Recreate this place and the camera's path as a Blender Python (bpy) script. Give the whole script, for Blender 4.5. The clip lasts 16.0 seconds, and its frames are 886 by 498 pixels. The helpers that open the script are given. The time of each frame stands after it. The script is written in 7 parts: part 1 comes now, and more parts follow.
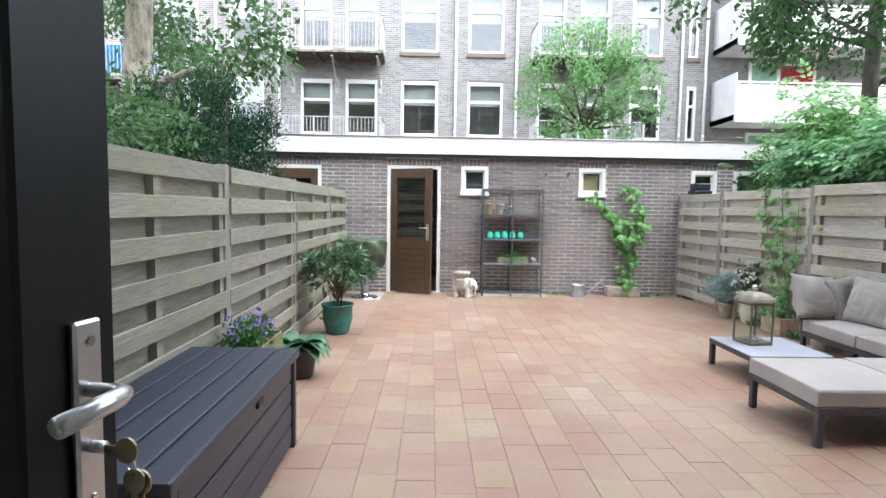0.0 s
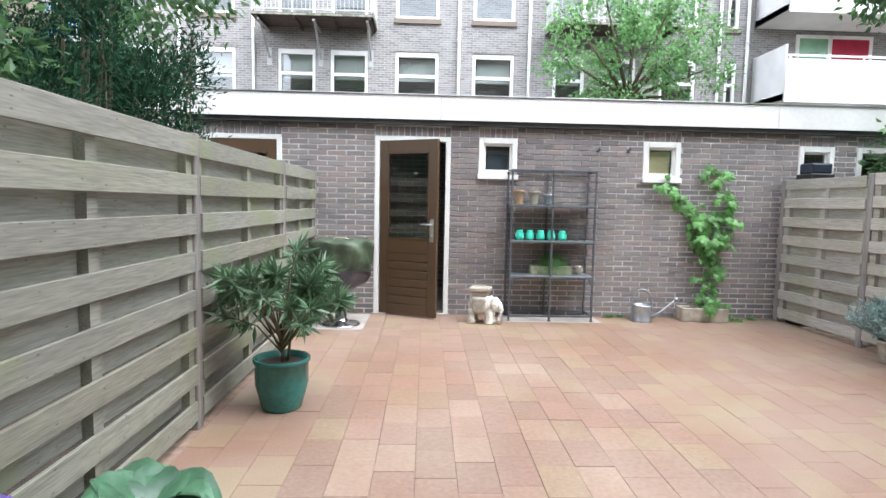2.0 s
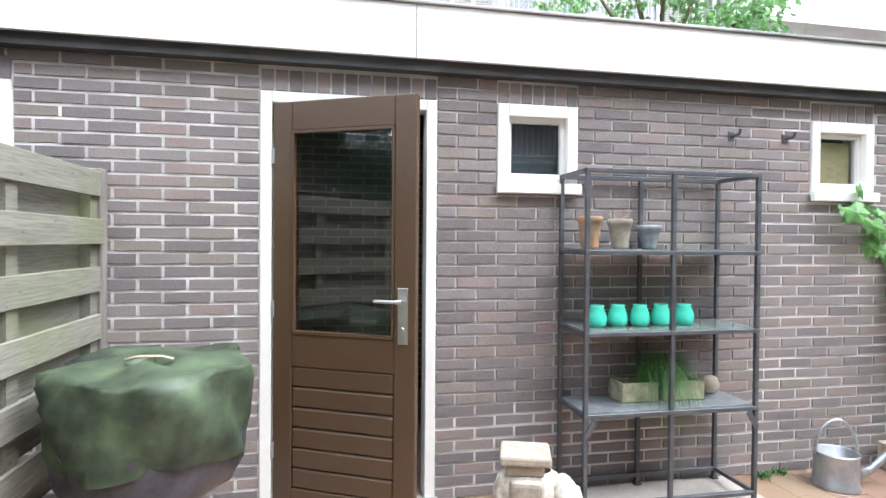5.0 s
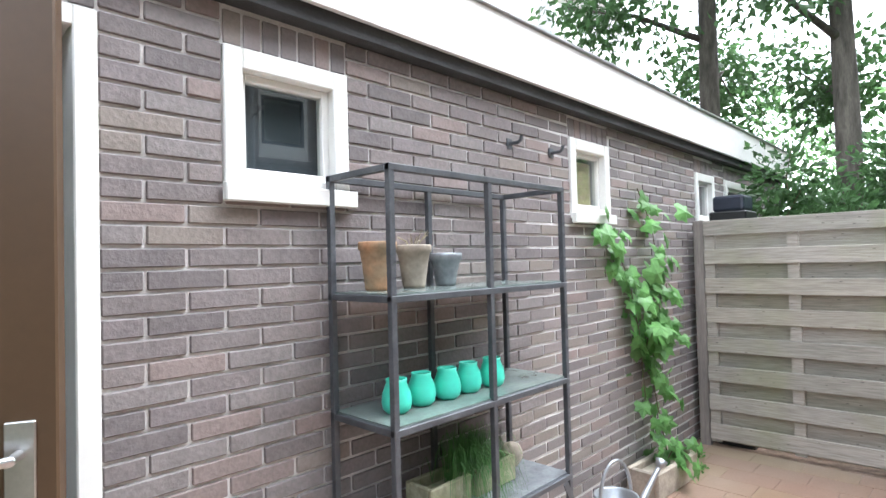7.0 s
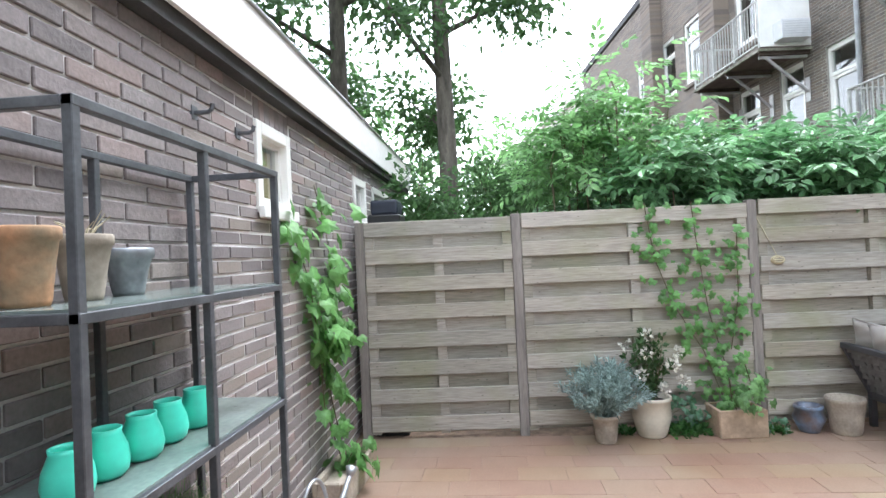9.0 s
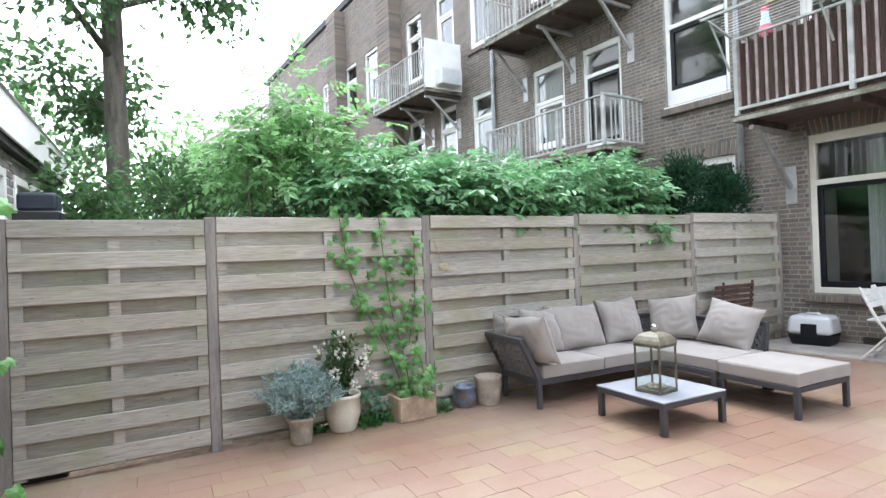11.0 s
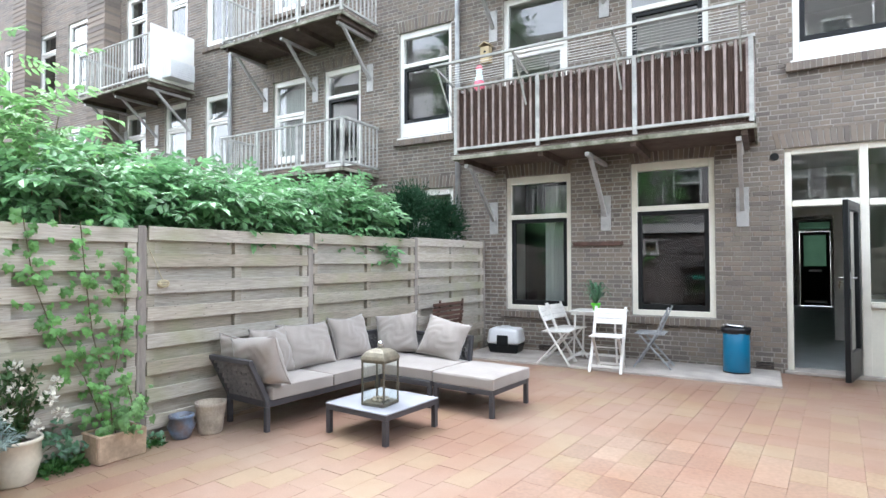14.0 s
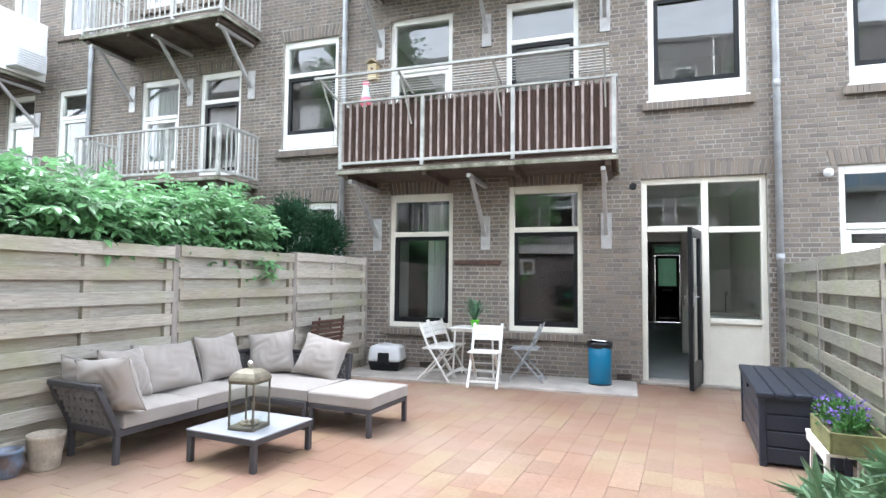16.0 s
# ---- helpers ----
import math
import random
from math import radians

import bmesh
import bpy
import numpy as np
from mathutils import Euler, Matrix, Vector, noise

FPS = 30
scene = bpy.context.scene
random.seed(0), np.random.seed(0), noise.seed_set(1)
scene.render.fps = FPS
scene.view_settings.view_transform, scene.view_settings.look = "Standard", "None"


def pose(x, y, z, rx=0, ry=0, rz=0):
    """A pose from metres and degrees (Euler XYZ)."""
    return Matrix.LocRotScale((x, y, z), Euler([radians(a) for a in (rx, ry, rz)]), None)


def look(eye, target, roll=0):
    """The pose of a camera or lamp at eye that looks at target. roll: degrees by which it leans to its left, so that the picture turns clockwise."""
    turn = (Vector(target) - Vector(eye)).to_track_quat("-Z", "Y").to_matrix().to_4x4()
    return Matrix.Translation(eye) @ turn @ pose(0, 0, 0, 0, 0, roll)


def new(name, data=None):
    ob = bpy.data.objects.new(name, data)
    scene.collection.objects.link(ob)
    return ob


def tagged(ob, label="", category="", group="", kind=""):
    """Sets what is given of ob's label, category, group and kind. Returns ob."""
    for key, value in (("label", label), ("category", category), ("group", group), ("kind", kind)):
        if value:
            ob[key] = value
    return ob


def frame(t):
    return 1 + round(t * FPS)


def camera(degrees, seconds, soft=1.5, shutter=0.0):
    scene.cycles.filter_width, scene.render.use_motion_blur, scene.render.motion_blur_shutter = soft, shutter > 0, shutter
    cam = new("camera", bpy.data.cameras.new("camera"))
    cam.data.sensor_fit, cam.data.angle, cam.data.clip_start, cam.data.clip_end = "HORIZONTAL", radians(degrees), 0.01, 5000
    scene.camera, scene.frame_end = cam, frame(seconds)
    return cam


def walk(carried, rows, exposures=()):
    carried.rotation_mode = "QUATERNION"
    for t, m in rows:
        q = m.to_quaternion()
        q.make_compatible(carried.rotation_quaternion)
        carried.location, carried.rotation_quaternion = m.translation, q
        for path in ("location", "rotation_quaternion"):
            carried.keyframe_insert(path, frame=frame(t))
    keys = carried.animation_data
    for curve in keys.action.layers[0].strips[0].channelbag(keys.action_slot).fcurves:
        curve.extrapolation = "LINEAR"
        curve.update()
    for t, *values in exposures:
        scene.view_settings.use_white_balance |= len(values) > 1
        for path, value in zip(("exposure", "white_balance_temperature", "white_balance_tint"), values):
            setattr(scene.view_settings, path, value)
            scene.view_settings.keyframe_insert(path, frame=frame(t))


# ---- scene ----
cam = camera(77.6, 16.0)
PATH = [
    (0, (0.245, -0.158, 1.396), (0.287, 1.836, 1.249), 0.9),
    (0.5, (0.269, 0.138, 1.340), (0.318, 2.131, 1.176), 1.1),
    (1, (0.253, 0.915, 1.347), (0.317, 2.907, 1.175), 1.0),
    (1.5, (0.159, 1.646, 1.339), (0.241, 3.638, 1.175), 1.2),
    (2, (0.110, 2.452, 1.312), (0.174, 4.444, 1.149), 1.2),
    (2.5, (0.047, 3.179, 1.340), (0.106, 5.172, 1.186), 1.3),
    (3, (-0.018, 3.951, 1.353), (0.050, 5.946, 1.225), 1.4),
    (3.2, (-0.019, 4.199, 1.357), (0.058, 6.194, 1.240), 1.4),
    (5.3, (-0.130, 6.382, 1.356), (0.382, 8.315, 1.344), 0.3),
    (5.5, (-0.110, 6.546, 1.355), (0.503, 8.450, 1.352), 0.2),
    (6, (-0.074, 6.860, 1.362), (0.766, 8.676, 1.360), -0.2),
    (6.5, (-0.077, 7.098, 1.369), (1.091, 8.721, 1.359), -0.9),
    (7, (-0.009, 7.334, 1.414), (1.423, 8.730, 1.462), -1.5),
    (7.5, (0.013, 7.511, 1.397), (1.627, 8.690, 1.472), -1.8),
    (8, (-0.008, 7.636, 1.381), (1.806, 8.476, 1.436), -1.9),
    (8.5, (0.059, 7.698, 1.363), (1.981, 8.249, 1.411), -2.3),
    (9, (0.123, 7.846, 1.390), (2.115, 8.019, 1.416), -2.6),
    (9.5, (0.140, 7.950, 1.387), (2.130, 7.746, 1.404), -2.7),
    (10, (0.121, 7.950, 1.369), (2.061, 7.463, 1.383), -2.6),
    (10.2, (0.096, 7.935, 1.367), (2.007, 7.345, 1.382), -2.5),
    (12.3, (0.039, 8.100, 1.381), (1.579, 6.825, 1.391), -0.9),
    (12.5, (0.087, 8.056, 1.384), (1.587, 6.733, 1.394), -0.7),
    (13, (0.061, 8.048, 1.400), (1.450, 6.609, 1.416), -0.5),
    (13.5, (0.054, 8.034, 1.403), (1.330, 6.494, 1.433), -0.2),
    (14, (0.005, 8.028, 1.419), (1.169, 6.402, 1.467), -0.1),
    (14.5, (-0.025, 8.008, 1.429), (1.029, 6.309, 1.500), 0.1),
    (15, (-0.040, 7.997, 1.432), (0.891, 6.230, 1.531), 0.2),
    (15.5, (-0.042, 7.990, 1.424), (0.809, 6.183, 1.535), 0.4),
    (16, (-0.032, 7.985, 1.414), (0.775, 6.159, 1.526), 0.6),
]
EXPOSURES = [(0.0, 2.92, 5950, 9), (3.0, 2.87, 5950, 9), (5.5, 3.2, 5950, 9), (6.5, 3.25, 5950, 9), (7.5, 3.0, 5950, 9), (10.0, 3.05, 5950, 9), (12.5, 3.15, 5950, 9), (16.0, 3.42, 5950, 9)]
walk(cam, [(t, look(eye, target, roll)) for t, eye, target, roll in PATH], EXPOSURES)

# ---- world, sun ----
world = bpy.data.worlds.new("overcast_sky")
scene.world = world
world.use_nodes = True
wn, wl = world.node_tree.nodes, world.node_tree.links
sky = wn.new("ShaderNodeTexSky")
sky.sky_type = "NISHITA"
sky.sun_disc = False
sky.sun_elevation, sky.sun_rotation = radians(58), radians(125)
sky.air_density, sky.dust_density = 1.0, 1.0
pale = wn.new("ShaderNodeHueSaturation")
pale.inputs["Saturation"].default_value = 0.18
wl.new(sky.outputs[0], pale.inputs["Color"])
wl.new(pale.outputs[0], wn["Background"].inputs["Color"])
wn["Background"].inputs["Strength"].default_value = 0.15
sun_data = bpy.data.lights.new("sun", "SUN")
sun_data.energy, sun_data.angle, sun_data.color = 0.6, radians(50), (1.0, 0.99, 0.97)
sun = new("sun", sun_data)
sun.matrix_world = look((0, 0, 20), (-20 * math.sin(radians(125)) * 0.62, -20 * math.cos(radians(125)) * 0.62, 0))


# ---- materials ----
def material(name, base, rough=0.7, metal=0.0, vary=0.25, scale=6.0, grain=60.0, bump=0.15, tint=None, stretch=(1, 1, 1), piece=0.0, spec=0.5, sheen=0.0):
    """A principled surface: base colour varied by broad stains and fine grain, with a fine relief; piece: shade differs from object to object."""
    m = bpy.data.materials.new(name)
    m.use_nodes = True
    n, l = m.node_tree.nodes, m.node_tree.links
    p = n["Principled BSDF"]
    p.inputs["Roughness"].default_value, p.inputs["Metallic"].default_value = rough, metal
    p.inputs["Specular IOR Level"].default_value = spec
    p.inputs["Sheen Weight"].default_value = sheen
    co = n.new("ShaderNodeTexCoord")
    mp = n.new("ShaderNodeMapping")
    mp.inputs["Scale"].default_value = stretch
    l.new(co.outputs["Object"], mp.inputs["Vector"])
    broad, fine = n.new("ShaderNodeTexNoise"), n.new("ShaderNodeTexNoise")
    broad.inputs["Scale"].default_value, broad.inputs["Detail"].default_value = scale, 5
    fine.inputs["Scale"].default_value, fine.inputs["Detail"].default_value = grain, 4
    vec = mp.outputs[0]
    info = n.new("ShaderNodeObjectInfo")
    if piece:
        add = n.new("ShaderNodeVectorMath")
        add.operation = "ADD"
        mul = n.new("ShaderNodeMath")
        mul.operation, mul.inputs[1].default_value = "MULTIPLY", 40.0
        l.new(info.outputs["Random"], mul.inputs[0])
        l.new(mp.outputs[0], add.inputs[0])
        l.new(mul.outputs[0], add.inputs[1])
        vec = add.outputs[0]
    l.new(vec, broad.inputs["Vector"]), l.new(vec, fine.inputs["Vector"])
    ramp = n.new("ShaderNodeValToRGB")
    t = tint or base
    dark = [c * (1 - vary) for c in t]
    light = [min(1, c * (1 + vary * 0.7)) for c in base]
    ramp.color_ramp.elements[0].position, ramp.color_ramp.elements[1].position = 0.3, 0.7
    ramp.color_ramp.elements[0].color, ramp.color_ramp.elements[1].color = (*dark, 1), (*light, 1)
    l.new(broad.outputs["Fac"], ramp.inputs[0])
    mix = n.new("ShaderNodeMix")
    mix.data_type, mix.blend_type = "RGBA", "MULTIPLY"
    mix.inputs["Factor"].default_value = 1.0
    fr = n.new("ShaderNodeMapRange")
    fr.inputs["From Min"].default_value, fr.inputs["From Max"].default_value = 0.3, 0.7
    fr.inputs["To Min"].default_value, fr.inputs["To Max"].default_value = 1 - vary * 0.5, 1 + vary * 0.3
    l.new(fine.outputs["Fac"], fr.inputs["Value"])
    l.new(ramp.outputs[0], mix.inputs[6]), l.new(fr.outputs[0], mix.inputs[7])
    out = mix.outputs[2]
    if piece:
        hs = n.new("ShaderNodeHueSaturation")
        pr = n.new("ShaderNodeMapRange")
        pr.inputs["To Min"].default_value, pr.inputs["To Max"].default_value = 1 - piece, 1 + piece
        l.new(info.outputs["Random"], pr.inputs["Value"]), l.new(pr.outputs[0], hs.inputs["Value"])
        l.new(out, hs.inputs["Color"])
        out = hs.outputs[0]
    l.new(out, p.inputs["Base Color"])
    if bump:
        b = n.new("ShaderNodeBump")
        b.inputs["Strength"].default_value, b.inputs["Distance"].default_value = bump, 0.004
        l.new(fine.outputs["Fac"], b.inputs["Height"])
        l.new(b.outputs[0], p.inputs["Normal"])
    return m


def patchy(name, colours, rough=0.8, bump=0.2):
    """A surface of many joined pieces: each takes one of the colours, with grain over it."""
    m = material(name, colours[0], rough, 0, 0.22, 9, 90, bump)
    n, l = m.node_tree.nodes, m.node_tree.links
    geo, ramp = n.new("ShaderNodeNewGeometry"), n.new("ShaderNodeValToRGB")
    ramp.color_ramp.interpolation = "CONSTANT"
    while len(ramp.color_ramp.elements) < len(colours):
        ramp.color_ramp.elements.new(0.5)
    for k, c in enumerate(colours):
        ramp.color_ramp.elements[k].position = k / len(colours)
        ramp.color_ramp.elements[k].color = (*c, 1)
    l.new(geo.outputs["Random Per Island"], ramp.inputs[0])
    old = [x for x in n if x.bl_idname == "ShaderNodeValToRGB" and x is not ramp][0]
    mixc = n.new("ShaderNodeMix")
    mixc.data_type, mixc.blend_type = "RGBA", "MIX"
    mixc.inputs["Factor"].default_value = 0.8
    target = old.outputs[0].links[0].to_socket
    l.new(old.outputs[0], mixc.inputs[6]), l.new(ramp.outputs[0], mixc.inputs[7])
    l.new(mixc.outputs[2], target)
    return m


def by_piece(name, colours, rough=0.8, vary=0.2, bump=0.25, scale=8, grain=80):
    """Pieces that each take one of the colours by their own random number."""
    m = material(name, colours[0], rough, 0, vary, scale, grain, bump, piece=0.12)
    n, l = m.node_tree.nodes, m.node_tree.links
    ramp = n.new("ShaderNodeValToRGB")
    ramp.color_ramp.interpolation = "CONSTANT"
    while len(ramp.color_ramp.elements) < len(colours):
        ramp.color_ramp.elements.new(0.5)
    for k, c in enumerate(colours):
        ramp.color_ramp.elements[k].position = k / len(colours)
        ramp.color_ramp.elements[k].color = (*c, 1)
    info = [x for x in n if x.bl_idname == "ShaderNodeObjectInfo"][0]
    l.new(info.outputs["Random"], ramp.inputs[0])
    old = [x for x in n if x.bl_idname == "ShaderNodeValToRGB" and x is not ramp][0]
    mixc = n.new("ShaderNodeMix")
    mixc.data_type = "RGBA"
    mixc.inputs["Factor"].default_value = 0.75
    target = old.outputs[0].links[0].to_socket
    l.new(old.outputs[0], mixc.inputs[6]), l.new(ramp.outputs[0], mixc.inputs[7])
    l.new(mixc.outputs[2], target)
    return m


def foliage(name, base, rough=0.5, through_light=0.35, vary=0.35, scale=9):
    m = material(name, base, rough, 0, vary, scale, 45, 0.1)
    n, l = m.node_tree.nodes, m.node_tree.links
    p, o = n["Principled BSDF"], n["Material Output"]
    tr, mx = n.new("ShaderNodeBsdfTranslucent"), n.new("ShaderNodeMixShader")
    mx.inputs[0].default_value = through_light
    geo, shade, hue = n.new("ShaderNodeNewGeometry"), n.new("ShaderNodeMapRange"), n.new("ShaderNodeHueSaturation")
    shade.inputs["To Min"].default_value, shade.inputs["To Max"].default_value = 0.7, 1.3
    l.new(geo.outputs["Random Per Island"], shade.inputs["Value"]), l.new(shade.outputs[0], hue.inputs["Value"])
    l.new(p.inputs["Base Color"].links[0].from_socket, hue.inputs["Color"])
    src = hue.outputs[0]
    l.new(src, p.inputs["Base Color"]), l.new(src, tr.inputs["Color"])
    l.new(p.outputs[0], mx.inputs[1]), l.new(tr.outputs[0], mx.inputs[2]), l.new(mx.outputs[0], o.inputs[0])
    return m


def pane(name, tint=(0.72, 0.77, 0.75), gloss=0.085):
    """A thin sheet of glass: clear with a tint, more mirror-like at a slant."""
    m = bpy.data.materials.new(name)
    m.use_nodes = True
    n, l = m.node_tree.nodes, m.node_tree.links
    gl, tr, mx, lw = n.new("ShaderNodeBsdfGlossy"), n.new("ShaderNodeBsdfTransparent"), n.new("ShaderNodeMixShader"), n.new("ShaderNodeLayerWeight")
    pw, fr = n.new("ShaderNodeMath"), n.new("ShaderNodeMath")
    gl.inputs["Roughness"].default_value = 0.01
    tr.inputs["Color"].default_value = (*tint, 1)
    lw.inputs["Blend"].default_value = 0.5
    pw.operation, pw.inputs[1].default_value = "POWER", 4.0
    fr.operation, fr.inputs[1].default_value, fr.inputs[2].default_value = "MULTIPLY_ADD", 1 - gloss, gloss
    l.new(lw.outputs["Facing"], pw.inputs[0]), l.new(pw.outputs[0], fr.inputs[0])
    l.new(fr.outputs[0], mx.inputs[0]), l.new(tr.outputs[0], mx.inputs[1]), l.new(gl.outputs[0], mx.inputs[2])
    l.new(mx.outputs[0], n["Material Output"].inputs[0])
    n.remove(n["Principled BSDF"])
    return m


SHED_BRICKS = [(0.225, 0.196, 0.190), (0.260, 0.222, 0.212), (0.170, 0.150, 0.149), (0.280, 0.218, 0.200), (0.242, 0.216, 0.210), (0.202, 0.174, 0.170), (0.250, 0.214, 0.185), (0.186, 0.160, 0.160)]
HOUSE_BRICKS = [(0.178, 0.148, 0.122), (0.210, 0.174, 0.142), (0.132, 0.111, 0.096), (0.226, 0.182, 0.146), (0.186, 0.158, 0.135), (0.155, 0.132, 0.116), (0.200, 0.158, 0.122)]
def blend(colours, f):
    mean = [sum(c[k] for c in colours) / len(colours) for k in range(3)]
    return [tuple(a + (b - a) * f for a, b in zip(c, mean)) for c in colours]


PAVERS = [(0.295, 0.182, 0.138), (0.315, 0.20, 0.148), (0.325, 0.232, 0.145), (0.285, 0.165, 0.130), (0.33, 0.25, 0.15), (0.30, 0.188, 0.144), (0.275, 0.155, 0.120), (0.31, 0.21, 0.155)]
PAVERS = [tuple(c + (0.215 - c) * 0.13 for c in p) for p in blend(PAVERS, 0.4)]
M_SHED = by_piece("shed_brick", SHED_BRICKS, 0.85, 0.34, 0.7, 14, 70)
M_SHED_ALL = patchy("shed_brick_course", SHED_BRICKS, 0.85, 0.5)
M_HOUSE = by_piece("house_brick", HOUSE_BRICKS)
M_HOUSE_ALL = patchy("house_brick_course", HOUSE_BRICKS, 0.85, 0.4)
M_MORTAR = material("pale_mortar", (0.64, 0.62, 0.60), 0.95, 0, 0.3, 4, 120, 0.3)
M_MORTAR_H = material("grey_mortar", (0.35, 0.325, 0.29), 0.95, 0, 0.3, 4, 120, 0.3)
M_PAVER = by_piece("clay_paver", PAVERS, 0.46, 0.3, 0.12, 2.2, 40)
M_PAVER_ALL = patchy("clay_paver_field", PAVERS, 0.46, 0.12)


def stained(m, scale, low, high):
    """Broad stains that run on from piece to piece."""
    n, l = m.node_tree.nodes, m.node_tree.links
    geo, noise, ramp, mul = n.new("ShaderNodeNewGeometry"), n.new("ShaderNodeTexNoise"), n.new("ShaderNodeValToRGB"), n.new("ShaderNodeMix")
    noise.inputs["Scale"].default_value, noise.inputs["Detail"].default_value, noise.inputs["Distortion"].default_value = scale, 4, 0.6
    ramp.color_ramp.elements[0].position, ramp.color_ramp.elements[1].position = 0.36, 0.64
    ramp.color_ramp.elements[0].color, ramp.color_ramp.elements[1].color = (*low, 1), (*high, 1)
    mul.data_type, mul.blend_type = "RGBA", "MULTIPLY"
    mul.inputs["Factor"].default_value = 1.0
    socket = n["Principled BSDF"].inputs["Base Color"]
    l.new(socket.links[0].from_socket, mul.inputs[6])
    l.new(geo.outputs["Position"], noise.inputs["Vector"]), l.new(noise.outputs["Fac"], ramp.inputs[0]), l.new(ramp.outputs[0], mul.inputs[7])
    l.new(mul.outputs[2], socket)


for paver_mat in (M_PAVER, M_PAVER_ALL):
    stained(paver_mat, 0.85, (0.90, 0.80, 0.71), (1.05, 1.10, 1.06))
M_SAND = material("joint_sand", (0.30, 0.205, 0.15), 0.95, 0, 0.35, 12, 150, 0.4)
M_SOIL = material("garden_soil", (0.07, 0.05, 0.035), 0.95, 0, 0.5, 5, 60, 0.6)
M_CONCRETE = material("grey_concrete", (0.42, 0.38, 0.34), 0.9, 0, 0.25, 3, 70, 0.25)


def fence_wood(name, colours, algae, spread):
    """Weathered boards: each its own shade, long grain, dark knots and patches of green algae."""
    m = by_piece(name, colours, 0.85, 0.5, 0.5, 2.0, 15)
    n, l = m.node_tree.nodes, m.node_tree.links
    mp = [x for x in n if x.bl_idname == "ShaderNodeMapping"][0]
    mp.inputs["Scale"].default_value = (0.55, 6, 7)
    socket = n["Principled BSDF"].inputs["Base Color"]
    co, kp, knot, dark, mul = n.new("ShaderNodeTexCoord"), n.new("ShaderNodeMapping"), n.new("ShaderNodeTexVoronoi"), n.new("ShaderNodeMapRange"), n.new("ShaderNodeMix")
    kp.inputs["Scale"].default_value = (2.2, 2.2, 5.5)
    dark.inputs["From Min"].default_value, dark.inputs["From Max"].default_value = 0.05, 0.13
    dark.inputs["To Min"].default_value, dark.inputs["To Max"].default_value = 0.45, 1.0
    mul.data_type, mul.blend_type = "RGBA", "MULTIPLY"
    mul.inputs["Factor"].default_value = 1.0
    info = [x for x in n if x.bl_idname == "ShaderNodeObjectInfo"][0]
    shift = n.new("ShaderNodeVectorMath")
    shift.operation = "MULTIPLY_ADD"
    shift.inputs[1].default_value = (17, 17, 17)
    l.new(info.outputs["Random"], shift.inputs[0]), l.new(co.outputs["Object"], kp.inputs["Vector"]), l.new(kp.outputs[0], shift.inputs[2])
    l.new(shift.outputs[0], knot.inputs["Vector"]), l.new(knot.outputs["Distance"], dark.inputs["Value"])
    l.new(socket.links[0].from_socket, mul.inputs[6]), l.new(dark.outputs[0], mul.inputs[7])
    geo, noise, ramp, mix = n.new("ShaderNodeNewGeometry"), n.new("ShaderNodeTexNoise"), n.new("ShaderNodeMapRange"), n.new("ShaderNodeMix")
    noise.inputs["Scale"].default_value, noise.inputs["Detail"].default_value = 2.3, 5
    ramp.inputs["From Min"].default_value, ramp.inputs["From Max"].default_value, ramp.inputs["To Max"].default_value = 0.5, 0.72, spread
    mix.data_type = "RGBA"
    mix.inputs[7].default_value = (*algae, 1)
    l.new(geo.outputs["Position"], noise.inputs["Vector"]), l.new(noise.outputs["Fac"], ramp.inputs["Value"]), l.new(ramp.outputs[0], mix.inputs["Factor"])
    l.new(mul.outputs[2], mix.inputs[6]), l.new(mix.outputs[2], socket)
    return m


M_FENCE = fence_wood("weathered_fence_board", [(0.39, 0.36, 0.312), (0.45, 0.418, 0.365), (0.33, 0.285, 0.225), (0.425, 0.38, 0.315), (0.30, 0.275, 0.22), (0.40, 0.36, 0.312)], (0.29, 0.295, 0.17), 0.55)
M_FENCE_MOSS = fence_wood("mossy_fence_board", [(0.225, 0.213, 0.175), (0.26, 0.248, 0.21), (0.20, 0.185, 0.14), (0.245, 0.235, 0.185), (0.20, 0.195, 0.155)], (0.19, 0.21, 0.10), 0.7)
M_POST = material("fence_post_wood", (0.25, 0.222, 0.20), 0.85, 0, 0.35, 3, 30, 0.3, stretch=(6, 6, 0.5), piece=0.1)
M_WHITE = material("white_gloss_paint", (0.80, 0.79, 0.75), 0.35, 0, 0.06, 4, 30, 0.05)
M_CREAM = material("cream_frame_paint", (0.78, 0.75, 0.66), 0.35, 0, 0.06, 4, 30, 0.05)
M_FASCIA = material("white_fascia_board", (0.80, 0.78, 0.75), 0.5, 0, 0.10, 1.2, 25, 0.08)
M_BITUMEN = material("dark_roofing_felt", (0.06, 0.06, 0.06), 0.9, 0, 0.3, 5, 90, 0.4)
M_BROWN = material("brown_door_paint", (0.085, 0.050, 0.026), 0.4, 0, 0.12, 3, 40, 0.08)
M_BLACK = material("black_frame_paint", (0.010, 0.011, 0.012), 0.4, 0, 0.2, 5, 60, 0.05, spec=0.25)
M_ALU = material("brushed_aluminium", (0.62, 0.62, 0.62), 0.32, 1.0, 0.1, 8, 120, 0.05)
M_CHROME = material("polished_steel", (0.65, 0.65, 0.66), 0.15, 1.0, 0.08, 8, 60, 0.02)
M_GALV = material("galvanised_zinc", (0.46, 0.48, 0.50), 0.42, 0.8, 0.2, 12, 60, 0.06)
M_RACK = material("grey_rack_steel", (0.10, 0.105, 0.115), 0.45, 0.3, 0.35, 10, 90, 0.12)
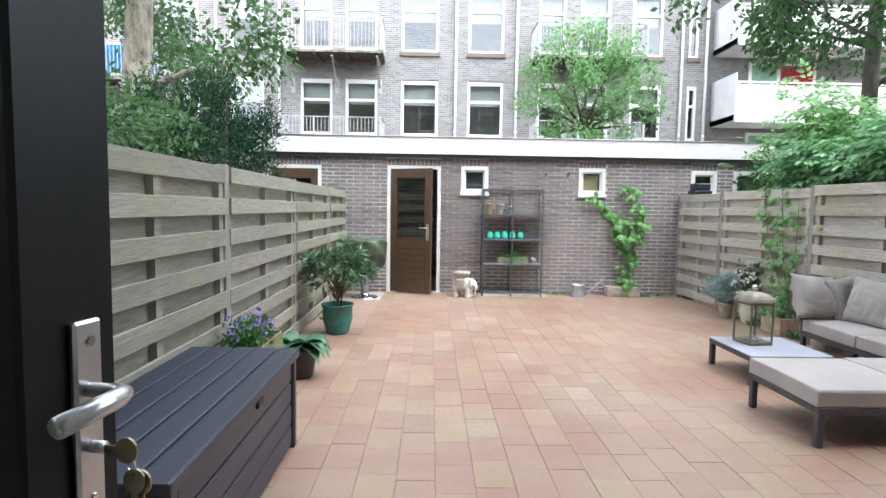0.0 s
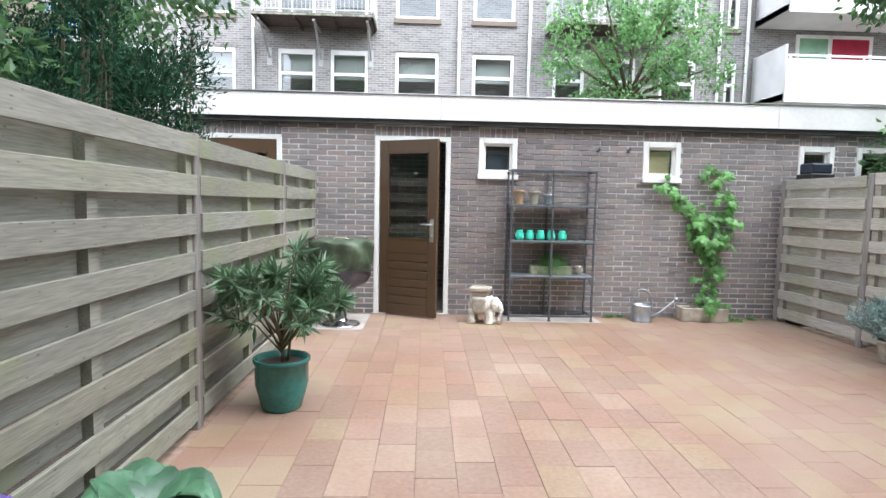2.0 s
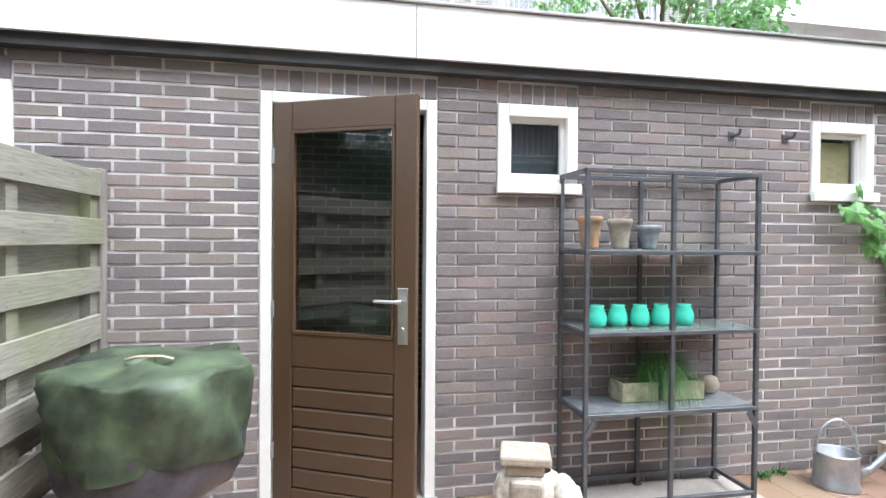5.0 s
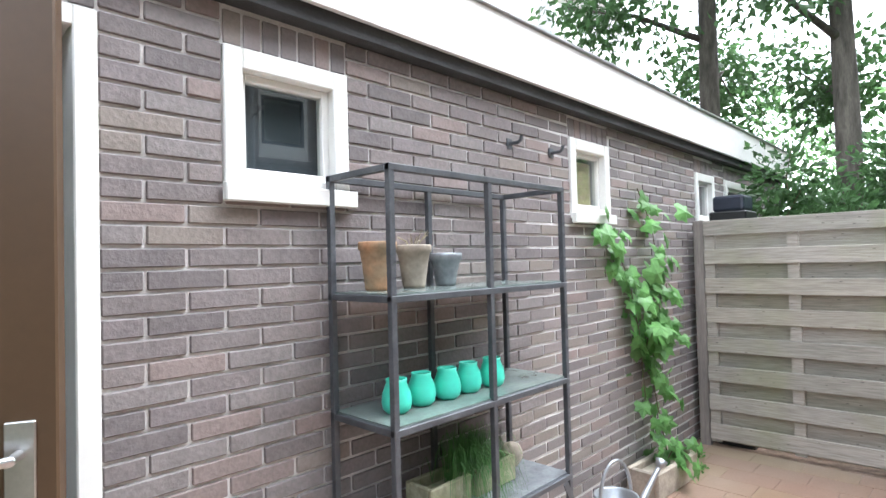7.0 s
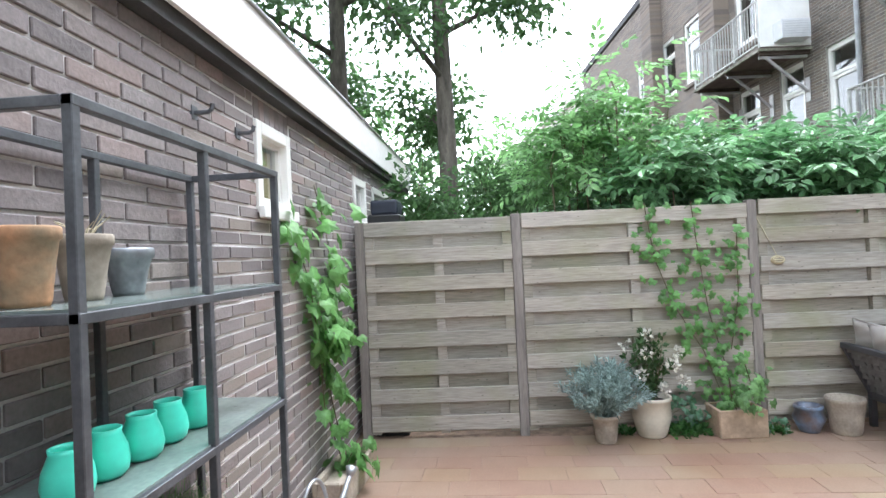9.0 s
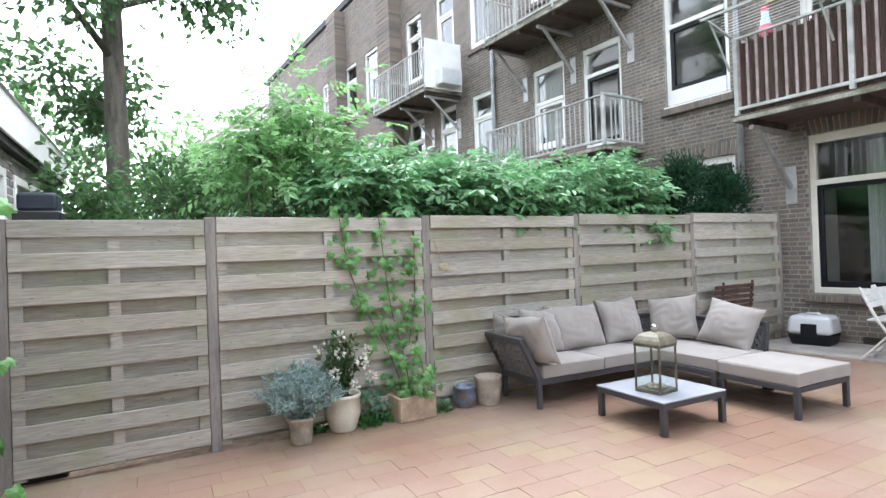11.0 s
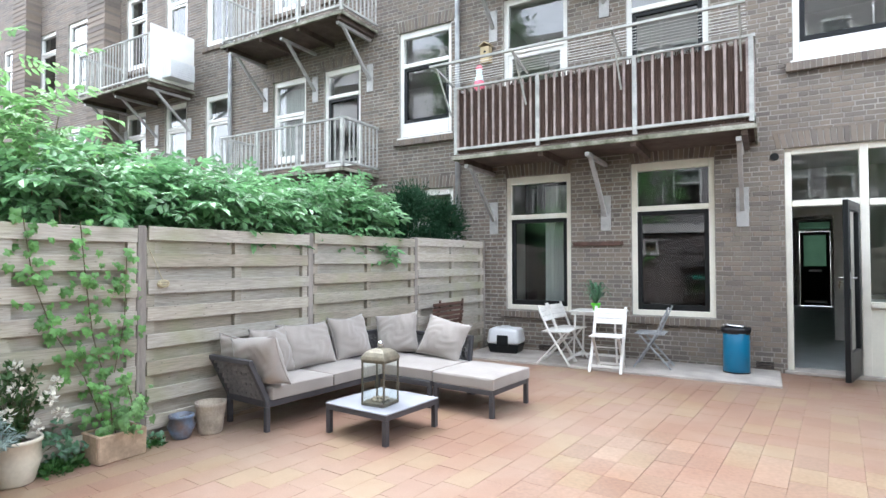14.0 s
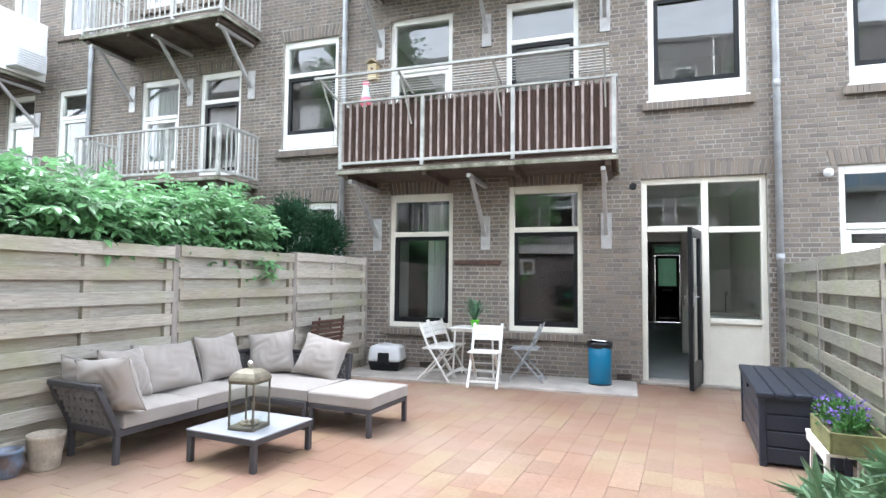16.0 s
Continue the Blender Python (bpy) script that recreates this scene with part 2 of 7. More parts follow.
M_BRASS = material("key_brass", (0.30, 0.25, 0.17), 0.35, 1.0, 0.2, 20, 80, 0.03)
M_GLASS = pane("window_glass", gloss=0.13)
M_SLATE = material("slate_blue_panel", (0.07, 0.082, 0.10), 0.9, 0, 0.25, 5, 60, 0.1)
M_CLEAR = pane("clear_lantern_glass", (0.93, 0.97, 0.95), 0.04)
# near-black colour that stands in for the gloom of an unlit room
M_DARK = material("unlit_room_black", (0.03, 0.03, 0.03), 0.9, 0, 0.2, 2, 20, 0.0)
M_PLASTER = material("pale_room_plaster", (0.76, 0.74, 0.69), 0.9, 0, 0.08, 2, 60, 0.05)
M_LINO = material("grey_room_floor", (0.34, 0.36, 0.36), 0.35, 0, 0.12, 3, 60, 0.05)
M_TEAL = material("teal_glazed_pot", (0.03, 0.17, 0.145), 0.22, 0, 0.25, 6, 40, 0.05)
M_MINT = material("mint_glass_cup", (0.10, 0.72, 0.53), 0.3, 0, 0.08, 10, 60, 0.02)
M_TERRA = material("weathered_terracotta", (0.43, 0.22, 0.11), 0.85, 0, 0.4, 10, 60, 0.25, tint=(0.42, 0.34, 0.22))
M_PALEPOT = material("pale_stone_pot", (0.42, 0.36, 0.29), 0.85, 0, 0.3, 10, 60, 0.25)
M_ZINCPOT = material("zinc_pot", (0.32, 0.34, 0.36), 0.5, 0.6, 0.3, 14, 60, 0.1)
M_CREAMPOT = material("cream_glazed_pot", (0.74, 0.69, 0.57), 0.25, 0, 0.12, 6, 40, 0.04)
M_BLUEPOT = material("blue_glazed_pot", (0.13, 0.20, 0.30), 0.3, 0, 0.35, 9, 40, 0.05, tint=(0.22, 0.16, 0.14))
M_BLACKPOT = material("black_plastic_pot", (0.015, 0.015, 0.016), 0.4, 0, 0.2, 8, 60, 0.05)
M_CERAMIC = material("cream_ceramic", (0.76, 0.73, 0.66), 0.35, 0, 0.25, 22, 60, 0.08, tint=(0.50, 0.44, 0.36))
M_COVER = material("olive_tarpaulin", (0.06, 0.085, 0.045), 0.55, 0, 0.65, 6, 11, 1.0, tint=(0.035, 0.045, 0.035))
M_COVER2 = material("dark_tarpaulin", (0.065, 0.062, 0.078), 0.35, 0, 0.4, 6, 40, 0.3)
M_BOX = material("anthracite_plastic", (0.020, 0.026, 0.042), 0.36, 0, 0.2, 4, 120, 0.25, stretch=(12, 1, 12))
M_SOFA = material("anthracite_frame", (0.075, 0.074, 0.082), 0.5, 0.2, 0.15, 8, 80, 0.05)
M_WEAVE = material("grey_rope_weave", (0.17, 0.165, 0.165), 0.85, 0, 0.3, 30, 160, 0.4)
M_CUSHION = material("taupe_fabric", (0.335, 0.30, 0.272), 0.92, 0, 0.12, 3, 260, 0.25, sheen=0.3)
M_TABLETOP = material("light_grey_tabletop", (0.36, 0.37, 0.41), 0.4, 0, 0.08, 4, 80, 0.05)
M_LANTERN = material("aged_lantern_metal", (0.17, 0.155, 0.12), 0.6, 0.5, 0.35, 14, 80, 0.15)
M_CHAIR = material("white_painted_wood", (0.74, 0.72, 0.68), 0.55, 0, 0.15, 9, 60, 0.12)
M_CHAIR_G = material("grey_worn_metal", (0.34, 0.35, 0.36), 0.6, 0.1, 0.35, 12, 80, 0.15)
M_BIN = material("blue_enamel", (0.01, 0.16, 0.30), 0.3, 0.0, 0.08, 6, 40, 0.03)
M_BAG = material("black_bin_bag", (0.012, 0.012, 0.016), 0.3, 0, 0.2, 20, 40, 0.4)
M_LIME = material("lime_plastic_pot", (0.13, 0.62, 0.03), 0.4, 0, 0.06, 8, 40, 0.02)
M_LITTER = material("white_plastic", (0.70, 0.71, 0.72), 0.35, 0, 0.06, 8, 60, 0.03)
M_RUSTWOOD = material("dark_red_wood", (0.085, 0.042, 0.03), 0.75, 0, 0.4, 8, 40, 0.3)
M_BARK = material("tree_bark", (0.115, 0.10, 0.082), 0.95, 0, 0.5, 5, 30, 0.9, stretch=(3, 3, 0.6))
M_BARK_PALE = material("pale_plane_bark", (0.34, 0.30, 0.23), 0.9, 0, 0.5, 4, 30, 0.6, tint=(0.22, 0.20, 0.15), stretch=(2, 2, 0.8))
M_TWIG = material("green_brown_twig", (0.12, 0.10, 0.055), 0.85, 0, 0.3, 10, 60, 0.3)
M_ELDER = foliage("bright_elder_leaf", (0.205, 0.40, 0.185), 0.3, 0.4, 0.4, 3.0)
M_VINE = foliage("vine_leaf", (0.17, 0.37, 0.11), 0.45, 0.4)
M_TREELEAF = foliage("tree_leaf", (0.085, 0.17, 0.06), 0.5, 0.5)
M_LIGHTLEAF = foliage("pale_shrub_leaf", (0.24, 0.44, 0.17), 0.42, 0.55)
M_YEW = foliage("dark_yew_needle", (0.024, 0.064, 0.032), 0.85, 0.2)
M_YEW.node_tree.nodes["Principled BSDF"].inputs["Specular IOR Level"].default_value = 0.15
M_OLEANDER = foliage("oleander_leaf", (0.10, 0.178, 0.09), 0.4, 0.2)
M_HOSTA = foliage("hosta_leaf", (0.08, 0.18, 0.095), 0.3, 0.2)
M_LAVENDER = foliage("grey_lavender_leaf", (0.32, 0.42, 0.39), 0.7, 0.2)
M_GRASSLEAF = foliage("green_grass_blade", (0.075, 0.20, 0.05), 0.5, 0.3)
M_ROSELEAF = foliage("rose_leaf", (0.06, 0.13, 0.04), 0.45, 0.3)
M_PETAL_W = foliage("white_petal", (0.78, 0.76, 0.68), 0.6, 0.3, 0.05)
M_PETAL_P = foliage("violet_petal", (0.25, 0.17, 0.55), 0.6, 0.3, 0.2)
M_ORANGE = foliage("orange_bract", (0.62, 0.20, 0.06), 0.5, 0.2, 0.2)
M_MOSSWOOD = material("mossy_planter_wood", (0.17, 0.17, 0.07), 0.85, 0, 0.4, 8, 40, 0.3)
M_BALC = material("weathered_white_rail", (0.43, 0.43, 0.405), 0.6, 0, 0.25, 6, 60, 0.15)
M_BAMBOO = material("brown_reed_screen", (0.125, 0.078, 0.06), 0.8, 0, 0.7, 7, 40, 0.3, stretch=(30, 30, 0.7))
M_BARS = material("pinkish_worn_bars", (0.33, 0.265, 0.245), 0.75, 0, 0.35, 6, 50, 0.2)
M_DECK = material("dark_balcony_deck", (0.12, 0.09, 0.075), 0.85, 0, 0.3, 5, 40, 0.3)
M_EDGE = material("dirty_edge_board", (0.27, 0.26, 0.215), 0.8, 0, 0.5, 5, 40, 0.25, tint=(0.16, 0.17, 0.09))
M_STEEL = material("grey_painted_steel", (0.42, 0.41, 0.40), 0.5, 0.2, 0.2, 8, 60, 0.1)
M_PIPE = material("grey_drainpipe", (0.37, 0.38, 0.39), 0.5, 0.3, 0.25, 5, 50, 0.1)
M_APART = patchy("far_grey_brick", [(0.30, 0.275, 0.26), (0.36, 0.335, 0.315), (0.25, 0.23, 0.22), (0.40, 0.375, 0.35)], 0.9, 0.3)
_n, _l = M_APART.node_tree.nodes, M_APART.node_tree.links
_co, _sp, _cb, _bt = _n.new("ShaderNodeTexCoord"), _n.new("ShaderNodeSeparateXYZ"), _n.new("ShaderNodeCombineXYZ"), _n.new("ShaderNodeTexBrick")
_l.new(_co.outputs["Object"], _sp.inputs[0]), _l.new(_sp.outputs[0], _cb.inputs[0]), _l.new(_sp.outputs[2], _cb.inputs[1]), _l.new(_cb.outputs[0], _bt.inputs["Vector"])
_bt.inputs["Scale"].default_value, _bt.inputs["Brick Width"].default_value, _bt.inputs["Row Height"].default_value, _bt.inputs["Mortar Size"].default_value = 1.0, 0.22, 0.066, 0.007
_bt.inputs["Color1"].default_value, _bt.inputs["Color2"].default_value, _bt.inputs["Mortar"].default_value = (0.17, 0.157, 0.151, 1), (0.275, 0.257, 0.244, 1), (0.40, 0.385, 0.365, 1)
_l.new(_bt.outputs["Color"], _n["Principled BSDF"].inputs["Base Color"])
# base colour lightened to stand in for haze and glare over the far houses
M_ROW = material("glare_paled_brick", (0.52, 0.47, 0.43), 0.9, 0, 0.18, 2.0, 30, 0.2)
M_RENDER_W = material("white_render", (0.72, 0.70, 0.68), 0.8, 0, 0.1, 1.5, 30, 0.1)
M_CURTAIN = material("pale_curtain", (0.62, 0.62, 0.60), 0.9, 0, 0.12, 4, 30, 0.1, stretch=(10, 10, 0.5))
M_RED = material("red_awning_cloth", (0.40, 0.02, 0.05), 0.8, 0, 0.15, 4, 40, 0.1)
M_PINK = material("pink_paint", (0.70, 0.16, 0.22), 0.5, 0, 0.1, 8, 40, 0.05)
M_PALEBLUE = material("pale_blue_paint", (0.55, 0.72, 0.76), 0.5, 0, 0.08, 8, 40, 0.05)
M_WOODPALE = material("pale_pine", (0.50, 0.40, 0.24), 0.7, 0, 0.2, 6, 40, 0.1)
M_ROPE = material("pale_rope", (0.50, 0.44, 0.30), 0.9, 0, 0.2, 40, 120, 0.3)
M_BLUECLOTH = material("blue_cloth", (0.05, 0.30, 0.55), 0.8, 0, 0.2, 4, 40, 0.1)
M_GREENGLASS = material("green_frosted_glass", (0.22, 0.42, 0.26), 0.3, 0, 0.2, 3, 30, 0.05)

M_FROST = foliage("frosted_green_pane", (0.11, 0.155, 0.12), 0.4, 0.85, 0.1, 3)


# ---- building blocks ----
class Shape:
    """Gathers boxes, tubes and turned profiles into one mesh."""

    def __init__(self):
        self.bm = bmesh.new()

    def box(self, x0, x1, y0, y1, z0, z1, m=None):
        vs = [self.bm.verts.new((x, y, z)) for x in (x0, x1) for y in (y0, y1) for z in (z0, z1)]
        if m is not None:
            for v in vs:
                v.co = m @ v.co
        for q in ((0, 1, 3, 2), (4, 6, 7, 5), (0, 4, 5, 1), (2, 3, 7, 6), (0, 2, 6, 4), (1, 5, 7, 3)):
            self.bm.faces.new([vs[k] for k in q])
        return self

    def flat(self, x0, x1, y0, y1, z0, z1, m=None):
        """One upright sheet in the x-z plane at the middle of y0 and y1."""
        y = (y0 + y1) / 2
        vs = [self.bm.verts.new(Vector(q) if m is None else m @ Vector(q)) for q in ((x0, y, z0), (x1, y, z0), (x1, y, z1), (x0, y, z1))]
        self.bm.faces.new(vs)
        return self

    def beam(self, a, b, w, h, up=(0, 0, 1)):
        """A square bar from a to b, w wide and h high."""
        a, b = Vector(a), Vector(b)
        d = (b - a).normalized()
        s = d.cross(Vector(up))
        s = s.normalized() if s.length > 1e-4 else Vector((1, 0, 0))
        t = s.cross(d).normalized()
        vs = [self.bm.verts.new(p + s * (i * w / 2) + t * (j * h / 2)) for p in (a, b) for i, j in ((-1, -1), (1, -1), (1, 1), (-1, 1))]
        for q in ((3, 2, 1, 0), (4, 5, 6, 7), (0, 1, 5, 4), (1, 2, 6, 5), (2, 3, 7, 6), (3, 0, 4, 7)):
            self.bm.faces.new([vs[k] for k in q])
        return self

    def tube(self, pts, radii, seg=10, cap=True):
        pts = [Vector(p) for p in pts]
        if isinstance(radii, (int, float)):
            radii = [radii] * len(pts)
        rings = []
        for k, p in enumerate(pts):
            d = (pts[min(k + 1, len(pts) - 1)] - pts[max(k - 1, 0)]).normalized()
            s = d.cross(Vector((0, 0, 1)))
            s = s.normalized() if s.length > 1e-3 else Vector((1, 0, 0))
            t = d.cross(s).normalized()
            rings.append([self.bm.verts.new(p + radii[k] * (math.cos(a) * s + math.sin(a) * t)) for a in [2 * math.pi * j / seg for j in range(seg)]])
        for r, q in zip(rings, rings[1:]):
            for j in range(seg):
                self.bm.faces.new((r[j], q[j], q[(j + 1) % seg], r[(j + 1) % seg]))
        if cap:
            self.bm.faces.new(rings[0])
            self.bm.faces.new(rings[-1][::-1])
        return self

    def turn(self, profile, seg=24, centre=(0, 0, 0), squash=(1, 1)):
        cx, cy, cz = centre
        rings = [[self.bm.verts.new((cx + max(r, 1e-4) * math.cos(2 * math.pi * j / seg) * squash[0], cy + max(r, 1e-4) * math.sin(2 * math.pi * j / seg) * squash[1], cz + z)) for j in range(seg)] for r, z in profile]
        for r, q in zip(rings, rings[1:]):
            for j in range(seg):
                self.bm.faces.new((r[j], r[(j + 1) % seg], q[(j + 1) % seg], q[j]))
        return self

    def ob(self, name, mat, parent=None, smooth=False, bevel=0.0, m=None, segments=1):
        bmesh.ops.recalc_face_normals(self.bm, faces=self.bm.faces)
        if m is not None:
            self.bm.transform(m)
        me = bpy.data.meshes.new(name)
        self.bm.to_mesh(me)
        self.bm.free()
        me.materials.append(mat)
        if smooth:
            for f in me.polygons:
                f.use_smooth = True
        o = new(name, me)
        if parent is not None:
            o.parent = parent
        if bevel:
            b = o.modifiers.new("edge", "BEVEL")
            b.width, b.segments, b.limit_method = bevel, segments, "ANGLE"
        return o


def thing(name, m, label, category, group=""):
    o = new(name)
    o.matrix_basis = m
    o.empty_display_size = 0.1
    return tagged(o, label, category, group)


def sheet(name, verts, faces, mat, parent=None, smooth=False):
    me = bpy.data.meshes.new(name)
    me.from_pydata(verts, [], faces)
    me.materials.append(mat)
    if smooth:
        for f in me.polygons:
            f.use_smooth = True
    o = new(name, me)
    if parent is not None:
        o.parent = parent
    return o


def leaf_cloud(name, places, ways, sizes, mat, parent=None, width=0.5, fold=0.25, seed=1):
    """Many leaves, each two triangles folded along its rib. places, ways: n x 3; sizes: n."""
    rng = np.random.default_rng(seed)
    p, d = np.asarray(places, float), np.asarray(ways, float)
    n = len(p)
    d = d / np.linalg.norm(d, axis=1, keepdims=True)
    r = rng.normal(size=(n, 3))
    s = np.cross(d, r)
    s /= np.linalg.norm(s, axis=1, keepdims=True) + 1e-9
    up = np.cross(s, d)
    z = np.asarray(sizes, float)[:, None]
    a = p
    tip = p + d * z
    mid = p + d * z * 0.45
    lf = mid + s * z * width / 2 + up * z * fold * width
    rt = mid - s * z * width / 2 + up * z * fold * width
    v = np.stack([a, lf, tip, rt], 1).reshape(-1, 3)
    k = np.arange(n)[:, None] * 4
    f = np.concatenate([k + [0, 1, 2], k + [0, 2, 3]], 0)
    return sheet(name, v.tolist(), f.tolist(), mat, parent)


def blob_points(n, lumps, seed, shell=0.55):
    """Points within many overlapping lumps (x, y, z, r), denser towards each lump's skin."""
    rng = np.random.default_rng(seed)
    lumps = np.asarray(lumps, float)
    w = lumps[:, 3] ** 2
    pick = rng.choice(len(lumps), n, p=w / w.sum())
    d = rng.normal(size=(n, 3))
    d /= np.linalg.norm(d, axis=1, keepdims=True)
    r = (shell + (1 - shell) * rng.random(n)) * lumps[pick, 3]
    return lumps[pick, :3] + d * r[:, None], d, rng


def cuts(lo, hi, edges):
    return sorted({lo, hi, *[e for e in edges if lo < e < hi]})


def holed_wall(name, u0, u1, z0, z1, v0, v1, holes, mat, m, label=""):
    """An upright wall from u0 to u1, v0 to v1 thick, with openings (u0, u1, z0, z1) right through it."""
    s = Shape()
    us = cuts(u0, u1, [h[k] for h in holes for k in (0, 1)])
    for a, b in zip(us, us[1:]):
        mid, z = (a + b) / 2, z0
        for lo, hi in sorted((h[2], h[3]) for h in holes if h[0] < mid < h[1]):
            if lo > z:
                s.box(a, b, v0, v1, z, min(lo, z1))
            z = max(z, hi)
        if z < z1:
            s.box(a, b, v0, v1, z, z1)
    bmesh.ops.remove_doubles(s.bm, verts=s.bm.verts, dist=1e-5)
    return tagged(s.ob(name, mat, m=m), label, kind="structure")


def brick_spans(u0, u1, z0, z1, holes, bond="stretcher", length=0.21, joint=0.011, course=0.065, phase=0.0):
    """Bricks (u0, u1, z0, z1) of a wall's face, course by course, cut at its ends and openings."""
    out, row = [], 0
    z = z0
    while z + course - 0.004 <= z1 + 0.03:
        unit = length if bond == "stretcher" or row % 2 else (length - joint) / 2
        start = u0 - ((0, 0.5)[row % 2] + phase) * (length + joint) if bond == "stretcher" else u0 - (0.25 if row % 2 else 0.125) * (length + joint) - (row % 4 == 1) * 0.5 * (length + joint)
        u = start
        while u < u1:
            parts = [(max(u, u0), min(u + unit, u1))]
            for h in holes:
                if h[2] < z + course * 0.5 < h[3]:
                    nxt = []
                    for a, b in parts:
                        if b <= h[0] or a >= h[1]:
                            nxt.append((a, b))
                        else:
                            if a < h[0] - 0.02:
                                nxt.append((a, h[0] - 0.004))
                            if b > h[1] + 0.02:
                                nxt.append((h[1] + 0.004, b))
                    parts = nxt
            out += [(a, b, z, z + course - joint) for a, b in parts if b - a > 0.025]
            u += unit + joint
        z, row = z + course, row + 1
    return out


def brick_face(spans, v, sign, m, mat_one, mat_all, chosen, parent, name="brick", proud=0.006, seed=3):
    """Lays bricks on a wall's face: those chosen as pieces of their own, the others joined in one mesh."""
    rng = random.Random(seed)
    verts, faces, shapes = [], [], {}
    for a, b, z0, z1 in spans:
        p = proud * rng.uniform(0.5, 1.35)
        if chosen((a + b) / 2, (z0 + z1) / 2):
            key = round((b - a) * 100)
            if key not in shapes:
                s = Shape()
                s.box(-(b - a) / 2, (b - a) / 2, -0.02, 0.006, -(z1 - z0) / 2, (z1 - z0) / 2)
                bmesh.ops.bevel(s.bm, geom=s.bm.edges[:], offset=0.003, segments=1, affect="EDGES")
                bmesh.ops.recalc_face_normals(s.bm, faces=s.bm.faces)
                me = bpy.data.meshes.new(name)
                s.bm.to_mesh(me)
                s.bm.free()
                me.materials.append(mat_one)
                shapes[key] = me
            o = new(name, shapes[key])
            o.parent = parent
            o.matrix_basis = m @ pose((a + b) / 2, v + sign * p * 0.5, (z0 + z1) / 2, rng.uniform(-0.6, 0.6), rng.uniform(-0.5, 0.5), (180 if sign < 0 else 0) + rng.uniform(-0.5, 0.5))
        else:
            k, e, j = len(verts), 0.003, rng.uniform(-0.0015, 0.0015)
            f, bk = v + sign * p, v - sign * 0.01
            verts += [m @ Vector(q) for q in ((a, bk, z0 + j), (b, bk, z0 + j), (b, bk, z1 + j), (a, bk, z1 + j), (a + e, f, z0 + e + j), (b - e, f, z0 + e - j), (b - e, f, z1 - e + j), (a + e, f, z1 - e - j))]
            faces += [(k + 4, k + 5, k + 6, k + 7), (k, k + 1, k + 5, k + 4), (k + 1, k + 2, k + 6, k + 5), (k + 2, k + 3, k + 7, k + 6), (k + 3, k, k + 4, k + 7)]
    o = sheet(name + "_courses", verts, faces, mat_all, parent)
    return tagged(o, kind="stuff")


# ---- ground ----
s = Shape()
s.box(-300, 300, -300, 300, -0.4, -0.05)
tagged(s.ob("ground", M_SOIL), "dark garden soil beyond the fences", kind="structure")
s = Shape()
s.box(-1.26, 4.9, -0.9, 9.0, -0.049, -0.0055)
paving = tagged(s.ob("pavement", M_SAND), "patio of red and yellow clay pavers laid in offset rows", kind="structure")
HM = pose(0, -0.279, 0, 0, 0, 5.31)
s = Shape()
s.box(0.62, 4.75, -0.02, 1.02, -0.01, 0.03)
tagged(s.ob("pavement_strip", M_CONCRETE, m=HM, bevel=0.008), "grey concrete strip along the house wall", kind="structure")

# ---- the shed at the end of the yard ----
SY = 8.95
SHED_HOLES = [(-0.494, 0.385, 0.0, 2.085), (0.713, 1.165, 1.64, 2.09), (2.658, 3.104, 1.64, 2.09), (4.53, 4.96, 1.64, 2.08), (5.24, 6.05, 1.55, 2.08), (-2.44, -1.57, 0.0, 2.07)]
shed_wall = holed_wall("wall_shed", -2.72, 7.2, -0.05, 2.3, SY, SY + 0.2, SHED_HOLES, M_MORTAR, Matrix(), "purple-brown brick shed wall with pale joints")
s = Shape()
s.box(-2.72, -2.5, SY + 0.2, 11.3, -0.05, 2.3).box(7.0, 7.2, SY + 0.2, 11.3, -0.05, 2.3).box(-2.72, 7.2, 11.1, 11.3, -0.05, 2.3)
tagged(s.ob("wall_shed_sides", M_APART), "brick side and back walls of the shed", kind="structure")
s = Shape()
s.box(-2.5, 7.0, SY + 0.2, 11.1, -0.04, 0.0)
tagged(s.ob("floor_shed", M_CONCRETE), "bare concrete shed floor", kind="structure")
s = Shape()
s.box(-2.78, 7.26, SY - 0.075, 11.36, 2.3, 2.5)
tagged(s.ob("ceiling", M_BITUMEN), "flat felted shed roof", kind="structure")
# felt-black strip that puts the fascia's shadow line into colour
s = Shape()
s.box(-2.76, 7.24, SY - 0.07, SY + 0.004, 2.215, 2.30)
tagged(s.ob("trim_shadow_strip", M_BITUMEN), "dark strip standing in for the shadow under the roof edge", kind="structure")
for a, b in ((-2.8, 0.258), (0.262, 4.2), (4.204, 7.28)):
    s = Shape()
    s.box(a, b, SY - 0.10, SY - 0.078, 2.268, 2.535)
    f = tagged(s.ob("trim_fascia", M_FASCIA, bevel=0.002), "white painted fascia board of the flat roof", kind="structure")
s = Shape()
for a, b in ((-2.82, 2.0), (2.002, 7.3)):
    s.box(a, b, SY - 0.115, SY + 0.05, 2.537, 2.552)
s.box(-2.82, -2.79, SY + 0.05, 11.4, 2.45, 2.552).box(7.27, 7.3, SY + 0.05, 11.4, 2.45, 2.552)
tagged(s.ob("trim_roof_edge", M_ALU, bevel=0.003), "aluminium strip along the roof edge", kind="structure")


